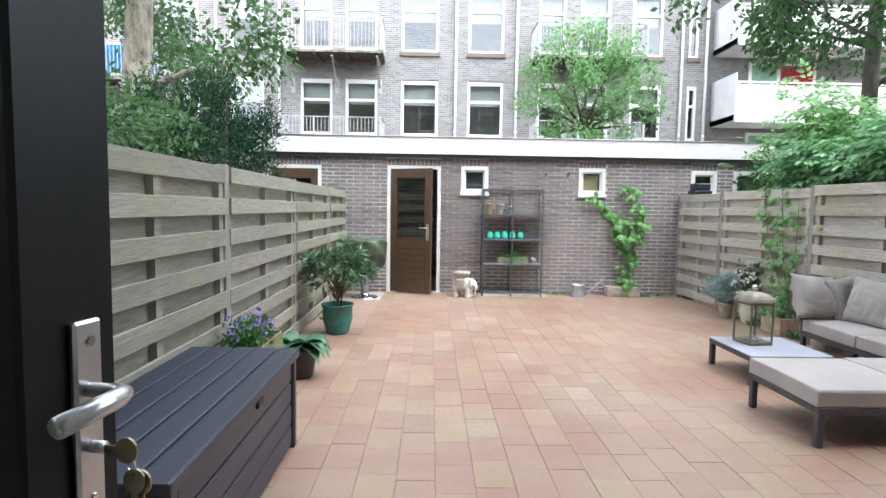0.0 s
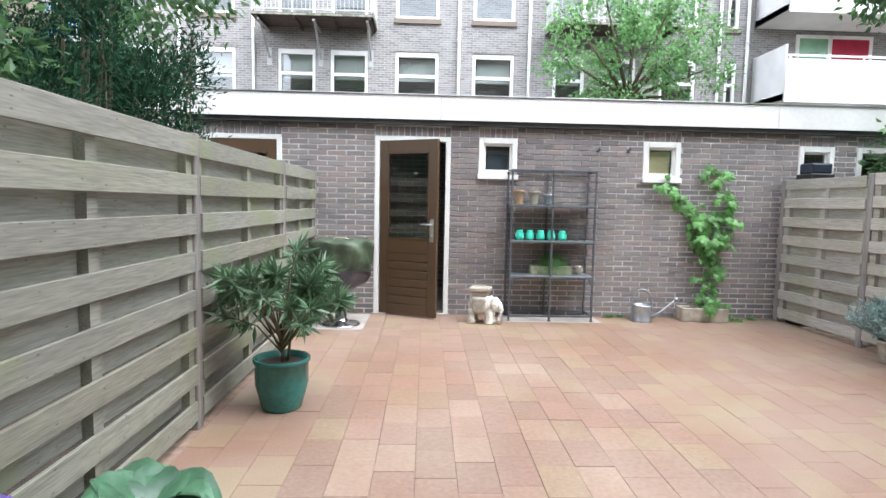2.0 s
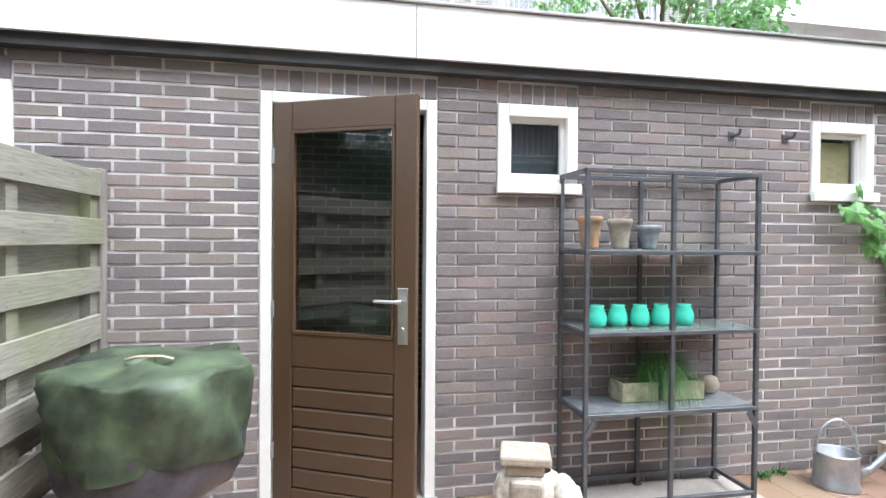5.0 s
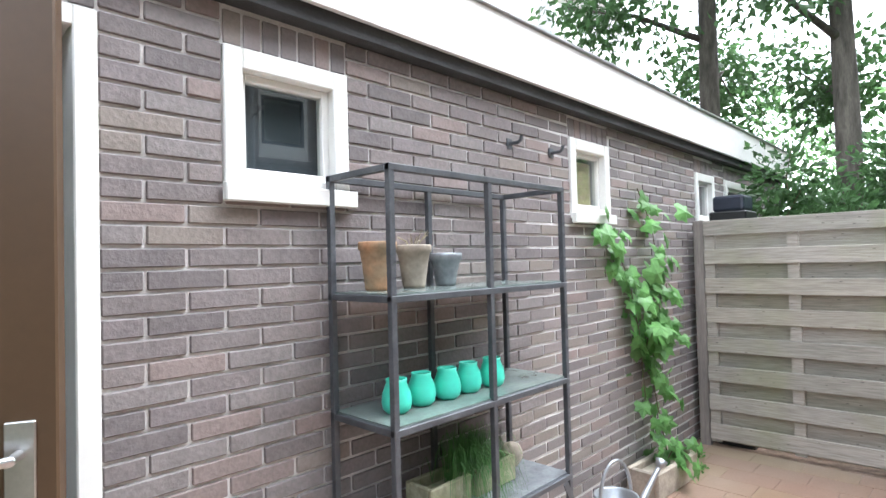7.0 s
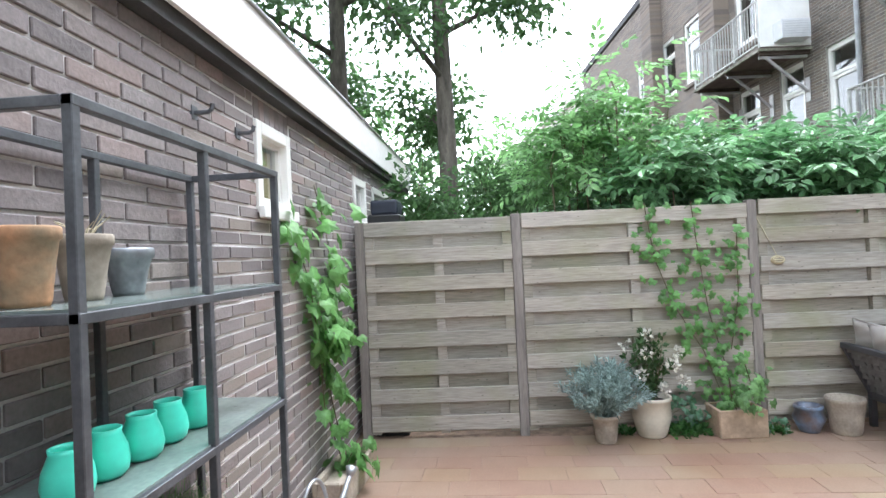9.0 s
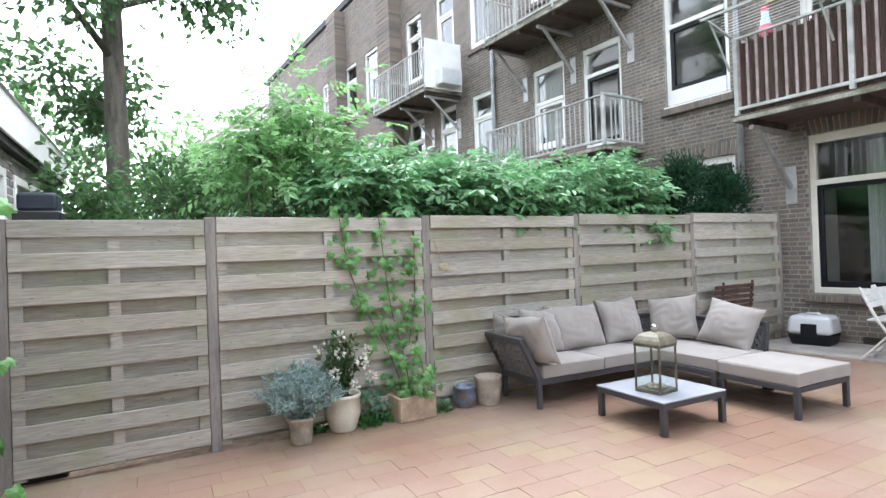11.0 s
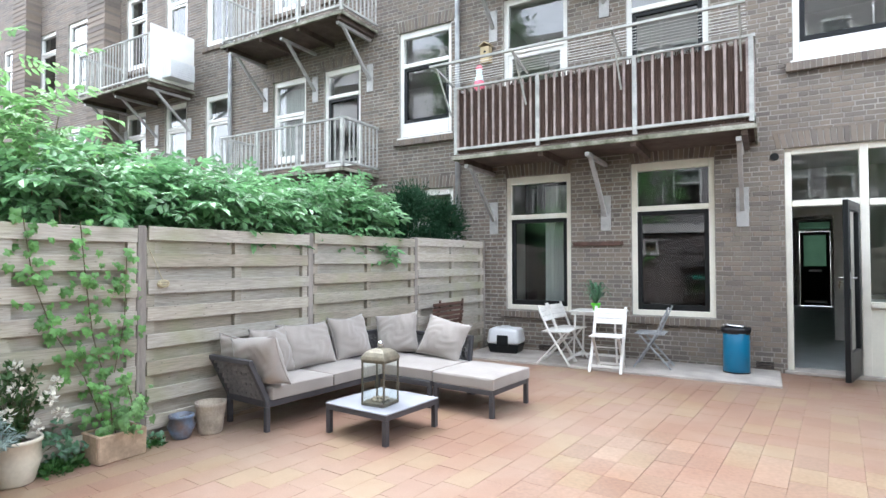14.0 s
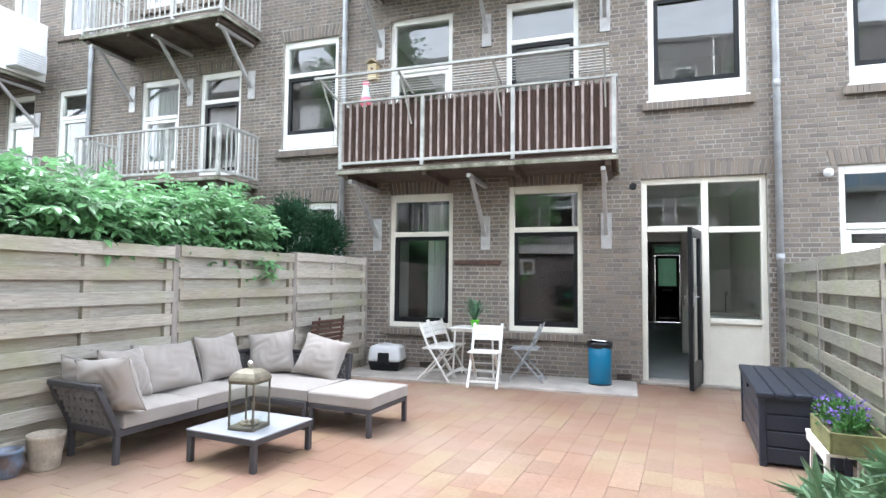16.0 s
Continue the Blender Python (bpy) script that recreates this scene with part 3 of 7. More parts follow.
def small_window(name, u0, u1, z0, z1, label, pane_mat=None):
    w = tagged(new(name), label, kind="structure")
    s = Shape()
    for a in ((u0, u0 + 0.06, z0, z1), (u1 - 0.06, u1, z0, z1), (u0 + 0.06, u1 - 0.06, z1 - 0.065, z1), (u0 + 0.06, u1 - 0.06, z0, z0 + 0.06)):
        s.box(a[0], a[1], SY - 0.018, SY + 0.07, a[2], a[3])
    s.ob("frame", M_WHITE, w, bevel=0.004)
    s = Shape()
    s.box(u0 - 0.012, u1 + 0.012, SY - 0.05, SY - 0.019, z0 - 0.028, z0 + 0.03)
    s.ob("sill", M_WHITE, w, bevel=0.004)
    s = Shape()
    for a in ((u0 + 0.06, u0 + 0.085, z0 + 0.06, z1 - 0.065), (u1 - 0.085, u1 - 0.06, z0 + 0.06, z1 - 0.065), (u0 + 0.085, u1 - 0.085, z1 - 0.09, z1 - 0.065), (u0 + 0.085, u1 - 0.085, z0 + 0.06, z0 + 0.085)):
        s.box(a[0], a[1], SY + 0.02, SY + 0.06, a[2], a[3])
    s.ob("sash", M_WHITE, w, bevel=0.003)
    s = Shape()
    s.flat(u0 + 0.08, u1 - 0.08, SY + 0.038, SY + 0.043, z0 + 0.08, z1 - 0.085)
    g = s.ob("pane", M_GLASS, w)
    g.visible_shadow = False
    return w


small_window("window_1", 0.713, 1.165, 1.64, 2.09, "small white-framed shed window with dark glass")
small_window("window_2", 2.658, 3.104, 1.64, 2.09, "small white-framed shed window with a paper behind it")
small_window("window_3", 4.53, 4.96, 1.66, 2.08, "small white-framed shed window above the fence")
small_window("window_4", 5.24, 6.05, 1.57, 2.08, "wide white-framed shed window")
# panel added behind the pane to give the window an even slate tone
s = Shape()
s.box(0.76, 1.12, SY + 0.075, SY + 0.085, 1.66, 2.05)
tagged(s.ob("window_blind", M_SLATE), "slate blue panel added behind the shed window's pane", "blind")
s = Shape()
s.box(2.70, 3.0, SY + 0.06, SY + 0.075, 1.70, 1.98)
tagged(s.ob("cardboard_sheet", M_WOODPALE, m=pose(0, 0, 0.0)), "tan cardboard sheet leaning in the shed window", "cardboard")


def shed_door(u0, u1, z1, angle, label, m_name):
    """A half-glazed boarded door in a white frame; angle: how far the leaf stands open."""
    fr = tagged(new(m_name), label + ", in a white painted frame", kind="structure")
    s = Shape()
    s.box(u0, u0 + 0.055, SY - 0.015, SY + 0.1, 0.0, z1).box(u1 - 0.055, u1, SY - 0.015, SY + 0.1, 0.0, z1).box(u0 + 0.055, u1 - 0.055, SY - 0.015, SY + 0.1, z1 - 0.055, z1)
    s.ob("frame", M_WHITE, fr, bevel=0.004)
    s = Shape()
    s.box(u0 - 0.02, u1 + 0.02, SY - 0.05, SY + 0.2, -0.03, 0.015)
    s.ob("threshold", M_CONCRETE, fr, bevel=0.006)
    w, h, t = u1 - u0 - (0.135 if angle else 0.116), z1 - 0.075, 0.045
    leaf = thing("shed_door_leaf", pose(u0 + (0.082 if angle else 0.058), SY + 0.03, 0.018, 0, 0, angle), label, "door")
    s = Shape()
    k = 0.105
    s.box(0, k, -t, 0, 0, h).box(w - k, w, -t, 0, 0, h).box(k, w - k, -t, 0, h - 0.14, h).box(k, w - k, -t, 0, 0, 0.12).box(k, w - k, -t, 0, 0.72, 0.88)
    s.ob("body", M_BROWN, leaf, bevel=0.004)
    n = 6
    for i in range(n):
        z0 = 0.12 + i * 0.10
        s = Shape()
        s.box(k, w - k, -t + 0.002, -0.008, z0 + 0.001, z0 + 0.099)
        s.ob("board", M_BROWN, leaf, bevel=0.009)
    s = Shape()
    s.box(k, w - k, -t * 0.5, -t * 0.5 + 0.006, 0.12, 0.71)
    s.ob("backing", M_BROWN, leaf)
    s = Shape()
    s.flat(k, w - k, -t * 0.55, -t * 0.55 + 0.005, 0.88, h - 0.14)
    g = s.ob("pane", M_GLASS, leaf)
    g.visible_shadow = False
    s = Shape()
    for a in ((k, k + 0.012, 0.88, h - 0.14), (w - k - 0.012, w - k, 0.88, h - 0.14)):
        s.box(a[0], a[1], -t - 0.004, -t * 0.6, a[2], a[3])
    s.box(k, w - k, -t - 0.004, -t * 0.6, 0.88, 0.895).box(k, w - k, -t - 0.004, -t * 0.6, h - 0.155, h - 0.14)
    s.ob("bead", M_BROWN, leaf)
    s = Shape()
    s.box(w - 0.085, w - 0.035, -t - 0.008, -t, 0.86, 1.12)
    s.tube([(w - 0.06, -t - 0.006, 1.06), (w - 0.06, -t - 0.05, 1.06), (w - 0.075, -t - 0.055, 1.06), (w - 0.185, -t - 0.05, 1.06)], [0.01, 0.01, 0.01, 0.009], 8)
    s.tube([(w - 0.06, -t - 0.006, 0.93), (w - 0.06, -t - 0.018, 0.93)], 0.012, 10)
    s.ob("handle", M_ALU, leaf, bevel=0.002)
    for z in (0.3, 1.0, 1.75):
        s = Shape()
        s.tube([(0.0, -t, z - 0.04), (0.0, -t, z + 0.04)], 0.009, 8)
        s.ob("hinge", M_GALV, leaf)
    return leaf


shed_door(-0.494, 0.385, 2.085, -27, "brown half-glazed shed door standing ajar", "door_shed_frame")
shed_door(-2.44, -1.57, 2.07, 0, "brown closed door of the next shed", "door_next_frame")

# ---- the brick house ----
HOLES = [(3.335, 4.41, 0.66, 2.79), (1.35, 2.44, 0.66, 2.845), (-1.03, 0.54, 0.0, 2.87), (-0.82, 0.43, 3.98, 6.15), (3.37, 4.45, 3.2, 5.75), (1.40, 2.49, 3.2, 5.74),
         (-3.25, -1.99, 3.98, 6.15), (-3.1, -1.84, 0.7, 2.94), (5.43, 6.53, 3.68, 5.62), (5.40, 6.45, 0.66, 2.72), (7.43, 8.36, 3.2, 5.25), (8.85, 9.8, 3.2, 5.25), (7.43, 8.4, 0.66, 2.8), (8.9, 9.9, 0.66, 2.8)]
far_cols = [(11.2, 12.05), (12.75, 13.6), (14.4, 15.3), (17.2, 18.3), (19.0, 20.0), (21.4, 22.4)] + [(23.6 + 2.6 * k, 24.7 + 2.6 * k) for k in range(2)]
FAR_HOLES = [(a, b, z, z + 1.95) for a, b in far_cols for z in (0.7, 3.35, 6.45)]
UP_HOLES = [(a, b, 6.7, 8.65) for a, b in ((-3.25, -1.99), (-0.82, 0.43), (1.40, 2.49), (3.37, 4.45), (5.43, 6.53), (7.43, 8.36), (8.85, 9.8))]
ALL_HOLES = HOLES + FAR_HOLES + UP_HOLES
house_wall = holed_wall("wall_house", -9.0, 30.3, -0.05, 10.6, -0.3, 0.0, ALL_HOLES, M_MORTAR_H, HM, "brown brick rear facade of old terraced houses")
s = Shape()
s.box(-9.0, -8.8, -12.3, -0.3, -0.05, 10.6).box(30.1, 30.3, -12.3, -0.3, -0.05, 10.6)
holed_wall("wall_house_front", -9.0, 30.3, -0.05, 10.6, -12.5, -12.3, [(-0.98, -0.14, 0.05, 2.72), (1.0, 2.2, 0.9, 2.7), (3.0, 4.4, 0.9, 2.7), (-7, -3, 0.9, 2.7), (6.5, 10.5, 0.9, 2.7), (-0.8, 4.5, 4.0, 5.6)], M_APART, HM, "street side wall of the terrace")
tagged(s.ob("wall_house_far_sides", M_APART, m=HM), "brick front and end walls of the terrace", kind="structure")
s = Shape()
s.box(-9.1, 30.4, -12.6, 0.12, 10.6, 10.85)
tagged(s.ob("roof_house", M_BITUMEN, m=HM), "flat roof of the terrace with a dark edge", kind="structure")
for z in (3.08, 6.1):
    s = Shape()
    s.box(-8.8, 30.1, -12.3, -0.3, z, z + 0.2)
    tagged(s.ob("ceiling_storey", M_PLASTER, m=HM), "plastered ceiling between storeys", kind="structure")
s = Shape()
s.box(-8.8, 30.1, -12.3, -0.3, -0.05, 0.05)
tagged(s.ob("floor_house", M_LINO, m=HM), "smooth grey floor of the house", kind="structure")
s = Shape()
for u in (5.1, -1.25, 11.5):
    s.box(u, u + 0.12, -12.3, -0.3, 0.05, 3.08).box(u, u + 0.12, -12.3, -0.3, 3.28, 6.1)
s.box(-1.13, 5.1, -4.2, -4.1, 3.28, 6.1).box(5.22, 11.5, -4.2, -4.1, 0.05, 3.08).box(5.22, 11.5, -4.2, -4.1, 3.28, 6.1)
# hall beside the back door, with an opening to the front door
s.box(0.62, 0.72, -12.3, -0.3, 0.05, 3.08)
s.box(-1.13, -0.27, -3.6, -3.5, 0.05, 3.08).box(0.45, 0.62, -3.6, -3.5, 0.05, 3.08).box(-0.27, 0.45, -3.6, -3.5, 2.22, 3.08)
tagged(s.ob("wall_inside", M_PLASTER, m=HM), "pale plastered walls inside the house", kind="structure")
# unseen wall added close behind the windows, coloured near-black to darken them
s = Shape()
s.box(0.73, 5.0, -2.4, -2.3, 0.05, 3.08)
tagged(s.ob("wall_living_gloom", M_DARK, m=HM), "near-black wall added to stand in for the living room's gloom", kind="structure")
front = thing("front_door", HM @ pose(-0.95, -12.25, 0.06), "black front door with a frosted green pane", "door")
s = Shape()
s.box(0, 0.78, 0, 0.05, 0, 1.22).box(0, 0.10, 0, 0.05, 1.22, 2.28).box(0.68, 0.78, 0, 0.05, 1.22, 2.28).box(0.10, 0.68, 0, 0.05, 2.18, 2.28)
s.ob("body", M_BLACK, front, bevel=0.006)
s = Shape()
s.box(0.10, 0.68, 0.02, 0.03, 1.22, 2.18)
s.ob("pane", M_FROST, front)
s = Shape()
s.box(0.22, 0.55, 0.051, 0.06, 1.05, 1.11)
s.ob("letter_slot", M_ALU, front, bevel=0.004)
s = Shape()
s.box(0.10, 0.68, 0.051, 0.07, 0.10, 0.16)
s.ob("kick_board", M_ALU, front, bevel=0.004)
s = Shape()
s.box(-1.03, -0.955, -12.28, -12.2, 0.05, 2.72).box(-0.165, -0.09, -12.28, -12.2, 0.05, 2.72).box(-0.955, -0.165, -12.28, -12.2, 2.345, 2.42).box(-0.955, -0.165, -12.28, -12.2, 2.65, 2.72)
tagged(s.ob("trim_front_frame", M_WHITE, m=HM), "white frame round the front door", kind="structure")
s = Shape()
s.box(-0.955, -0.165, -12.25, -12.24, 2.42, 2.65)
tagged(s.ob("window_fanlight", M_FROST, m=HM), "pale frosted fanlight over the front door", kind="structure")
day = bpy.data.lights.new("front_pane_daylight", "AREA")
day.shape, day.size, day.size_y, day.energy, day.color = "RECTANGLE", 0.55, 0.9, 0.011, (0.86, 1.0, 0.87)
new("front_pane_daylight", day).matrix_world = HM @ pose(-0.56, -12.20, 1.76, 90, 0, 0) @ pose(0, 0, 0, 180, 0, 0)


def facade_window(name, u0, u1, z0, z1, split, m, label, frame_mat=M_CREAM, sash_mat=M_BLACK, sill="brick", depth=0.06, curtain=False, low=0.0):
    """A tall window: painted frame, fixed light above the split, a darker sash below, a sloping sill of bricks."""
    w = tagged(new(name), label, kind="structure")
    f = 0.075
    y0, y1 = -depth - 0.07, -depth + 0.02
    s = Shape()
    s.box(u0, u0 + f, y0, y1, z0, z1).box(u1 - f, u1, y0, y1, z0, z1).box(u0 + f, u1 - f, y0, y1, z1 - f - 0.04, z1).box(u0 + f, u1 - f, y0, y1 + 0.015, z0, z0 + f + low)
    s.box(u0 + f, u1 - f, y0, y1 + 0.012, split - 0.035, split + 0.04)
    o = s.ob("frame", frame_mat, w, bevel=0.005, m=m)
    a, b, c, d = u0 + f, u1 - f, z0 + f + low, split - 0.035
    k = 0.06
    s = Shape()
    s.box(a, a + k, y0 + 0.015, y1 - 0.015, c, d).box(b - k, b, y0 + 0.015, y1 - 0.015, c, d).box(a + k, b - k, y0 + 0.015, y1 - 0.015, d - k, d).box(a + k, b - k, y0 + 0.015, y1 - 0.015, c, c + k * 1.3)
    s.ob("sash", sash_mat, w, bevel=0.004, m=m)
    s = Shape()
    s.flat(a, b, y0 + 0.035, y0 + 0.041, split + 0.04, z1 - f - 0.04)
    s.ob("pane", M_GLASS, w, m=m).visible_shadow = False
    s = Shape()
    s.flat(a + k, b - k, y0 + 0.035, y0 + 0.041, c + k, d - k)
    s.ob("pane", M_GLASS, w, m=m).visible_shadow = False
    if sill == "brick":
        n = int((u1 - u0 + 0.14) / 0.062)
        s = Shape()
        for i in range(n):
            x = u0 - 0.07 + i * (u1 - u0 + 0.14) / n
            s.box(x + 0.004, x + (u1 - u0 + 0.14) / n - 0.004, -0.02, 0.075, z0 - 0.115, z0 - 0.02, Matrix())
        s.ob("sill", M_HOUSE_ALL, w, bevel=0.003, m=m)
        s = Shape()
        s.box(u0 - 0.068, u1 + 0.068, -0.02, 0.066, z0 - 0.108, z0 - 0.026)
        s.ob("sill_bed", M_MORTAR_H, w, m=m)
    elif sill == "board":
        s = Shape()
        s.box(u0 - 0.03, u1 + 0.03, -0.03, 0.04, z0 - 0.04, z0 - 0.004)
        s.ob("sill", M_WHITE, w, bevel=0.004, m=m)
        n = int((u1 - u0 + 0.16) / 0.062)
        k = (u1 - u0 + 0.16) / n
        s = Shape()
        for i in range(n):
            s.box(u0 - 0.08 + i * k + 0.004, u0 - 0.08 + (i + 1) * k - 0.004, -0.02, 0.085, z0 - 0.15, z0 - 0.043)
        s.ob("sill_brick", M_HOUSE_ALL, w, m=m)
        s = Shape()
        s.box(u0 - 0.078, u1 + 0.078, -0.02, 0.076, z0 - 0.144, z0 - 0.049)
        s.ob("sill_bed", M_MORTAR_H, w, m=m)
    if curtain:
        n, vs, fs = 60, [], []
        for i in range(n + 1):
            x = a + (b - a) * (0.45 * i / n if curtain == "half" else i / n)
            y = y0 - 0.12 + 0.018 * math.sin(i * 1.3) + 0.008 * math.sin(i * 2.9)
            vs += [m @ Vector((x, y, c)), m @ Vector((x, y, z1 - 0.15))]
        fs = [(2 * i, 2 * i + 2, 2 * i + 3, 2 * i + 1) for i in range(n)]
        sheet("curtain", vs, fs, M_CURTAIN, w, True)
    return w


facade_window("window_5", 3.335, 4.41, 0.66, 2.79, 2.14, HM, "tall cream-framed window with a black sash and a net curtain", curtain="half")
facade_window("window_6", 1.35, 2.44, 0.66, 2.845, 2.18, HM, "tall cream-framed window with a black sash")
facade_window("window_7", -0.82, 0.43, 3.98, 6.15, 5.5, HM, "upper window with a white frame over a brick sill", M_WHITE, sill="board", low=0.16)
facade_window("window_8", 3.37, 4.45, 3.6, 5.75, 4.85, HM, "balcony window with a white frame", M_WHITE, M_WHITE, sill="")
facade_window("window_9", 1.40, 2.49, 3.3, 5.74, 5.1, HM, "balcony door with a dark leaf and a light above", M_WHITE, sill="")
facade_window("window_10", -3.25, -1.99, 3.98, 6.15, 5.5, HM, "neighbour's upper window with a white frame", M_WHITE, sill="board", low=0.16)
facade_window("window_11", -3.1, -1.84, 0.7, 2.94, 2.15, HM, "neighbour's tall window with a white frame", M_WHITE, M_WHITE)
facade_window("window_12", 5.43, 6.53, 3.68, 5.62, 5.0, HM, "neighbour's upper window with a white frame over a brick sill", M_WHITE, sill="board", low=0.19)
facade_window("window_13", 5.40, 6.45, 0.66, 2.72, 2.1, HM, "neighbour's tall window beside the drainpipe", M_WHITE, M_WHITE)
facade_window("window_14", 7.43, 8.36, 3.3, 5.25, 4.7, HM, "neighbour's black balcony door with a light above", M_WHITE, M_BLACK, sill="")
facade_window("window_15", 8.85, 9.8, 3.5, 5.25, 4.5, HM, "neighbour's balcony window", M_WHITE, M_WHITE, sill="", curtain=True)
facade_window("window_16", 7.43, 8.4, 0.66, 2.8, 2.1, HM, "neighbour's tall window with a white frame", M_WHITE, M_WHITE)
facade_window("window_17", 8.9, 9.9, 0.66, 2.8, 2.1, HM, "neighbour's tall window with a white frame", M_WHITE, M_WHITE)
for k, (a, b, z0, z1) in enumerate(FAR_HOLES + UP_HOLES):
    if a > 15.0 and z0 < 3:
        continue
    facade_window("window_%d" % (18 + k), a, b, z0, z1, z1 - 0.6, HM, "white-framed window of the terrace", M_WHITE, M_WHITE, sill="board" if a > 12 else "brick", curtain=k % 3 == 0)
s = Shape()
s.box(3.37, 4.45, -0.3, -0.05, 3.2, 3.595).box(1.40, 2.49, -0.3, -0.05, 3.2, 3.295)
s.box(7.43, 8.36, -0.3, -0.05, 3.2, 3.295).box(8.85, 9.8, -0.3, -0.05, 3.2, 3.495)
tagged(s.ob("wall_infill", M_HOUSE_ALL, m=HM), "brick infill below the upper windows", kind="structure")
# brick arches above the openings
for a, b, z in ((3.335, 4.41, 2.79), (1.35, 2.44, 2.845), (-1.12, 0.63, 2.87), (-0.9, 0.51, 6.15), (-3.2, -1.75, 2.94), (5.38, 6.58, 5.62), (5.35, 6.5, 2.72), (7.35, 8.45, 5.25), (8.78, 9.87, 5.25)):
    s = Shape()
    n = int((b - a) / 0.064)
    for i in range(n):
        t = (i + 0.5) / n - 0.5
        x = a + (i + 0.5) * (b - a) / n
        s.box(-0.027, 0.027, -0.03, 0.011, 0.0, 0.205, pose(x, 0, z + 0.006 - 0.03 * (2 * t) ** 2 * 0.3, 0, t * 26, 0))
    tagged(s.ob("trim_arch", M_HOUSE_ALL, m=HM, bevel=0.003), "flat arch of upright bricks", kind="structure")
    s = Shape()
    s.box(a, b, -0.03, 0.004, z + 0.003, z + 0.20)
    tagged(s.ob("trim_arch_bed", M_MORTAR_H, m=HM), "mortar of the flat arch", kind="structure")

# row of houses beyond the terrace, its brick colour paled for the far glare
FM = HM @ pose(30.45, 0.1, 0, 0, 0, 6.6)
row_cols = [(0.8 + 2.1 * k, 1.75 + 2.1 * k) for k in range(9)]
ROW_HOLES = [(a, b, z, z + 1.8) for a, b in row_cols for z in (4.0, 6.9)]
holed_wall("wall_row", 0.0, 20.0, -0.05, 9.75, -0.3, 0.0, ROW_HOLES, M_ROW, FM, "brick facade of a further row of houses, paled to stand in for glare")
s = Shape()
s.box(0.0, 20.0, -8.0, -0.3, 9.45, 9.75).box(0.0, 0.3, -8.0, -0.3, -0.05, 9.45).box(19.7, 20.0, -8.0, -0.3, -0.05, 9.45).box(0.3, 19.7, -8.0, -7.7, -0.05, 9.45).box(0.3, 19.7, -1.6, -1.5, 0.0, 9.45)
tagged(s.ob("wall_row_body", M_ROW, m=FM), "walls and flat roof of the further row", kind="structure")
s = Shape()
s.box(-0.02, 20.02, 0.002, 0.10, 9.55, 9.80)
for u in (3.2, 7.5, 11.6, 16.1):
    s.box(u, u + 1.1, -1.2, -0.35, 9.76, 10.5)
tagged(s.ob("trim_row_edge", M_ROW, m=FM), "roof edge and chimneys of the further row", kind="structure")
for k, (a, b, z0, z1) in enumerate(ROW_HOLES):
    facade_window("window_%d" % (200 + k), a, b, z0, z1, z1 - 0.6, FM, "white-framed window of the further row", M_WHITE, M_WHITE, sill="board", curtain=k % 3 == 0)

# back door with its side light
DW = tagged(new("door_frame_back"), "cream back door frame with a side window and two top lights", kind="structure")
s = Shape()
y0, y1 = -0.16, -0.06
U0, UM0, UM1, U1 = 0.54, -0.235, -0.325, -1.03
s.box(0.465, U0, y0, y1, 0.04, 2.87).box(UM1, UM0, y0, y1, 0.04, 2.87).box(U1, U1 + 0.075, y0, y1, 0.04, 2.87).box(U1 + 0.075, UM1, y0, y1, 2.79, 2.87).box(UM0, 0.465, y0, y1, 2.79, 2.87)
s.box(UM0, 0.465, y0, y1 + 0.012, 2.12, 2.20).box(U1 + 0.075, UM1, y0, y1 + 0.012, 2.10, 2.18)
s.box(U1 + 0.075, UM1, y0, y1 + 0.02, 0.86, 0.93)
s.ob("frame", M_CREAM, DW, bevel=0.005, m=HM)
s = Shape()
s.box(U1 + 0.075, UM1, y0 + 0.02, y1 - 0.02, 0.04, 0.86)
s.ob("panel", M_CREAM, DW, m=HM)
s = Shape()
s.box(U1 - 0.03, U0 + 0.03, -0.3, 0.03, 0.0, 0.04)
s.ob("threshold", M_CONCRETE, DW, bevel=0.006, m=HM)
for a, b, c, d in ((U1 + 0.075, UM1, 0.93, 2.10), (U1 + 0.075, UM1, 2.18, 2.79), (UM0, 0.465, 2.20, 2.79)):
    s = Shape()
    s.flat(a, b, -0.115, -0.109, c, d)
    s.ob("pane", M_GLASS, DW, m=HM).visible_shadow = False
leaf = thing("back_door_leaf", HM @ pose(UM0 + 0.005, -0.045, 0.06, 0, 0, 74.8), "black glazed back door standing wide open", "door")
W, H, T = 0.72, 2.06, 0.054
s = Shape()
s.box(0, 0.10, -T, 0, 0, H).box(W - 0.10, W, -T, 0, 0, H).box(0.10, W - 0.10, -T, 0, H - 0.11, H).box(0.10, W - 0.10, -T, 0, 0, 0.32)
s.ob("body", M_BLACK, leaf, bevel=0.004)
s = Shape()
s.flat(0.10, W - 0.10, -T * 0.55, -T * 0.55 + 0.008, 0.32, H - 0.11)
s.ob("pane", M_GLASS, leaf).visible_shadow = False
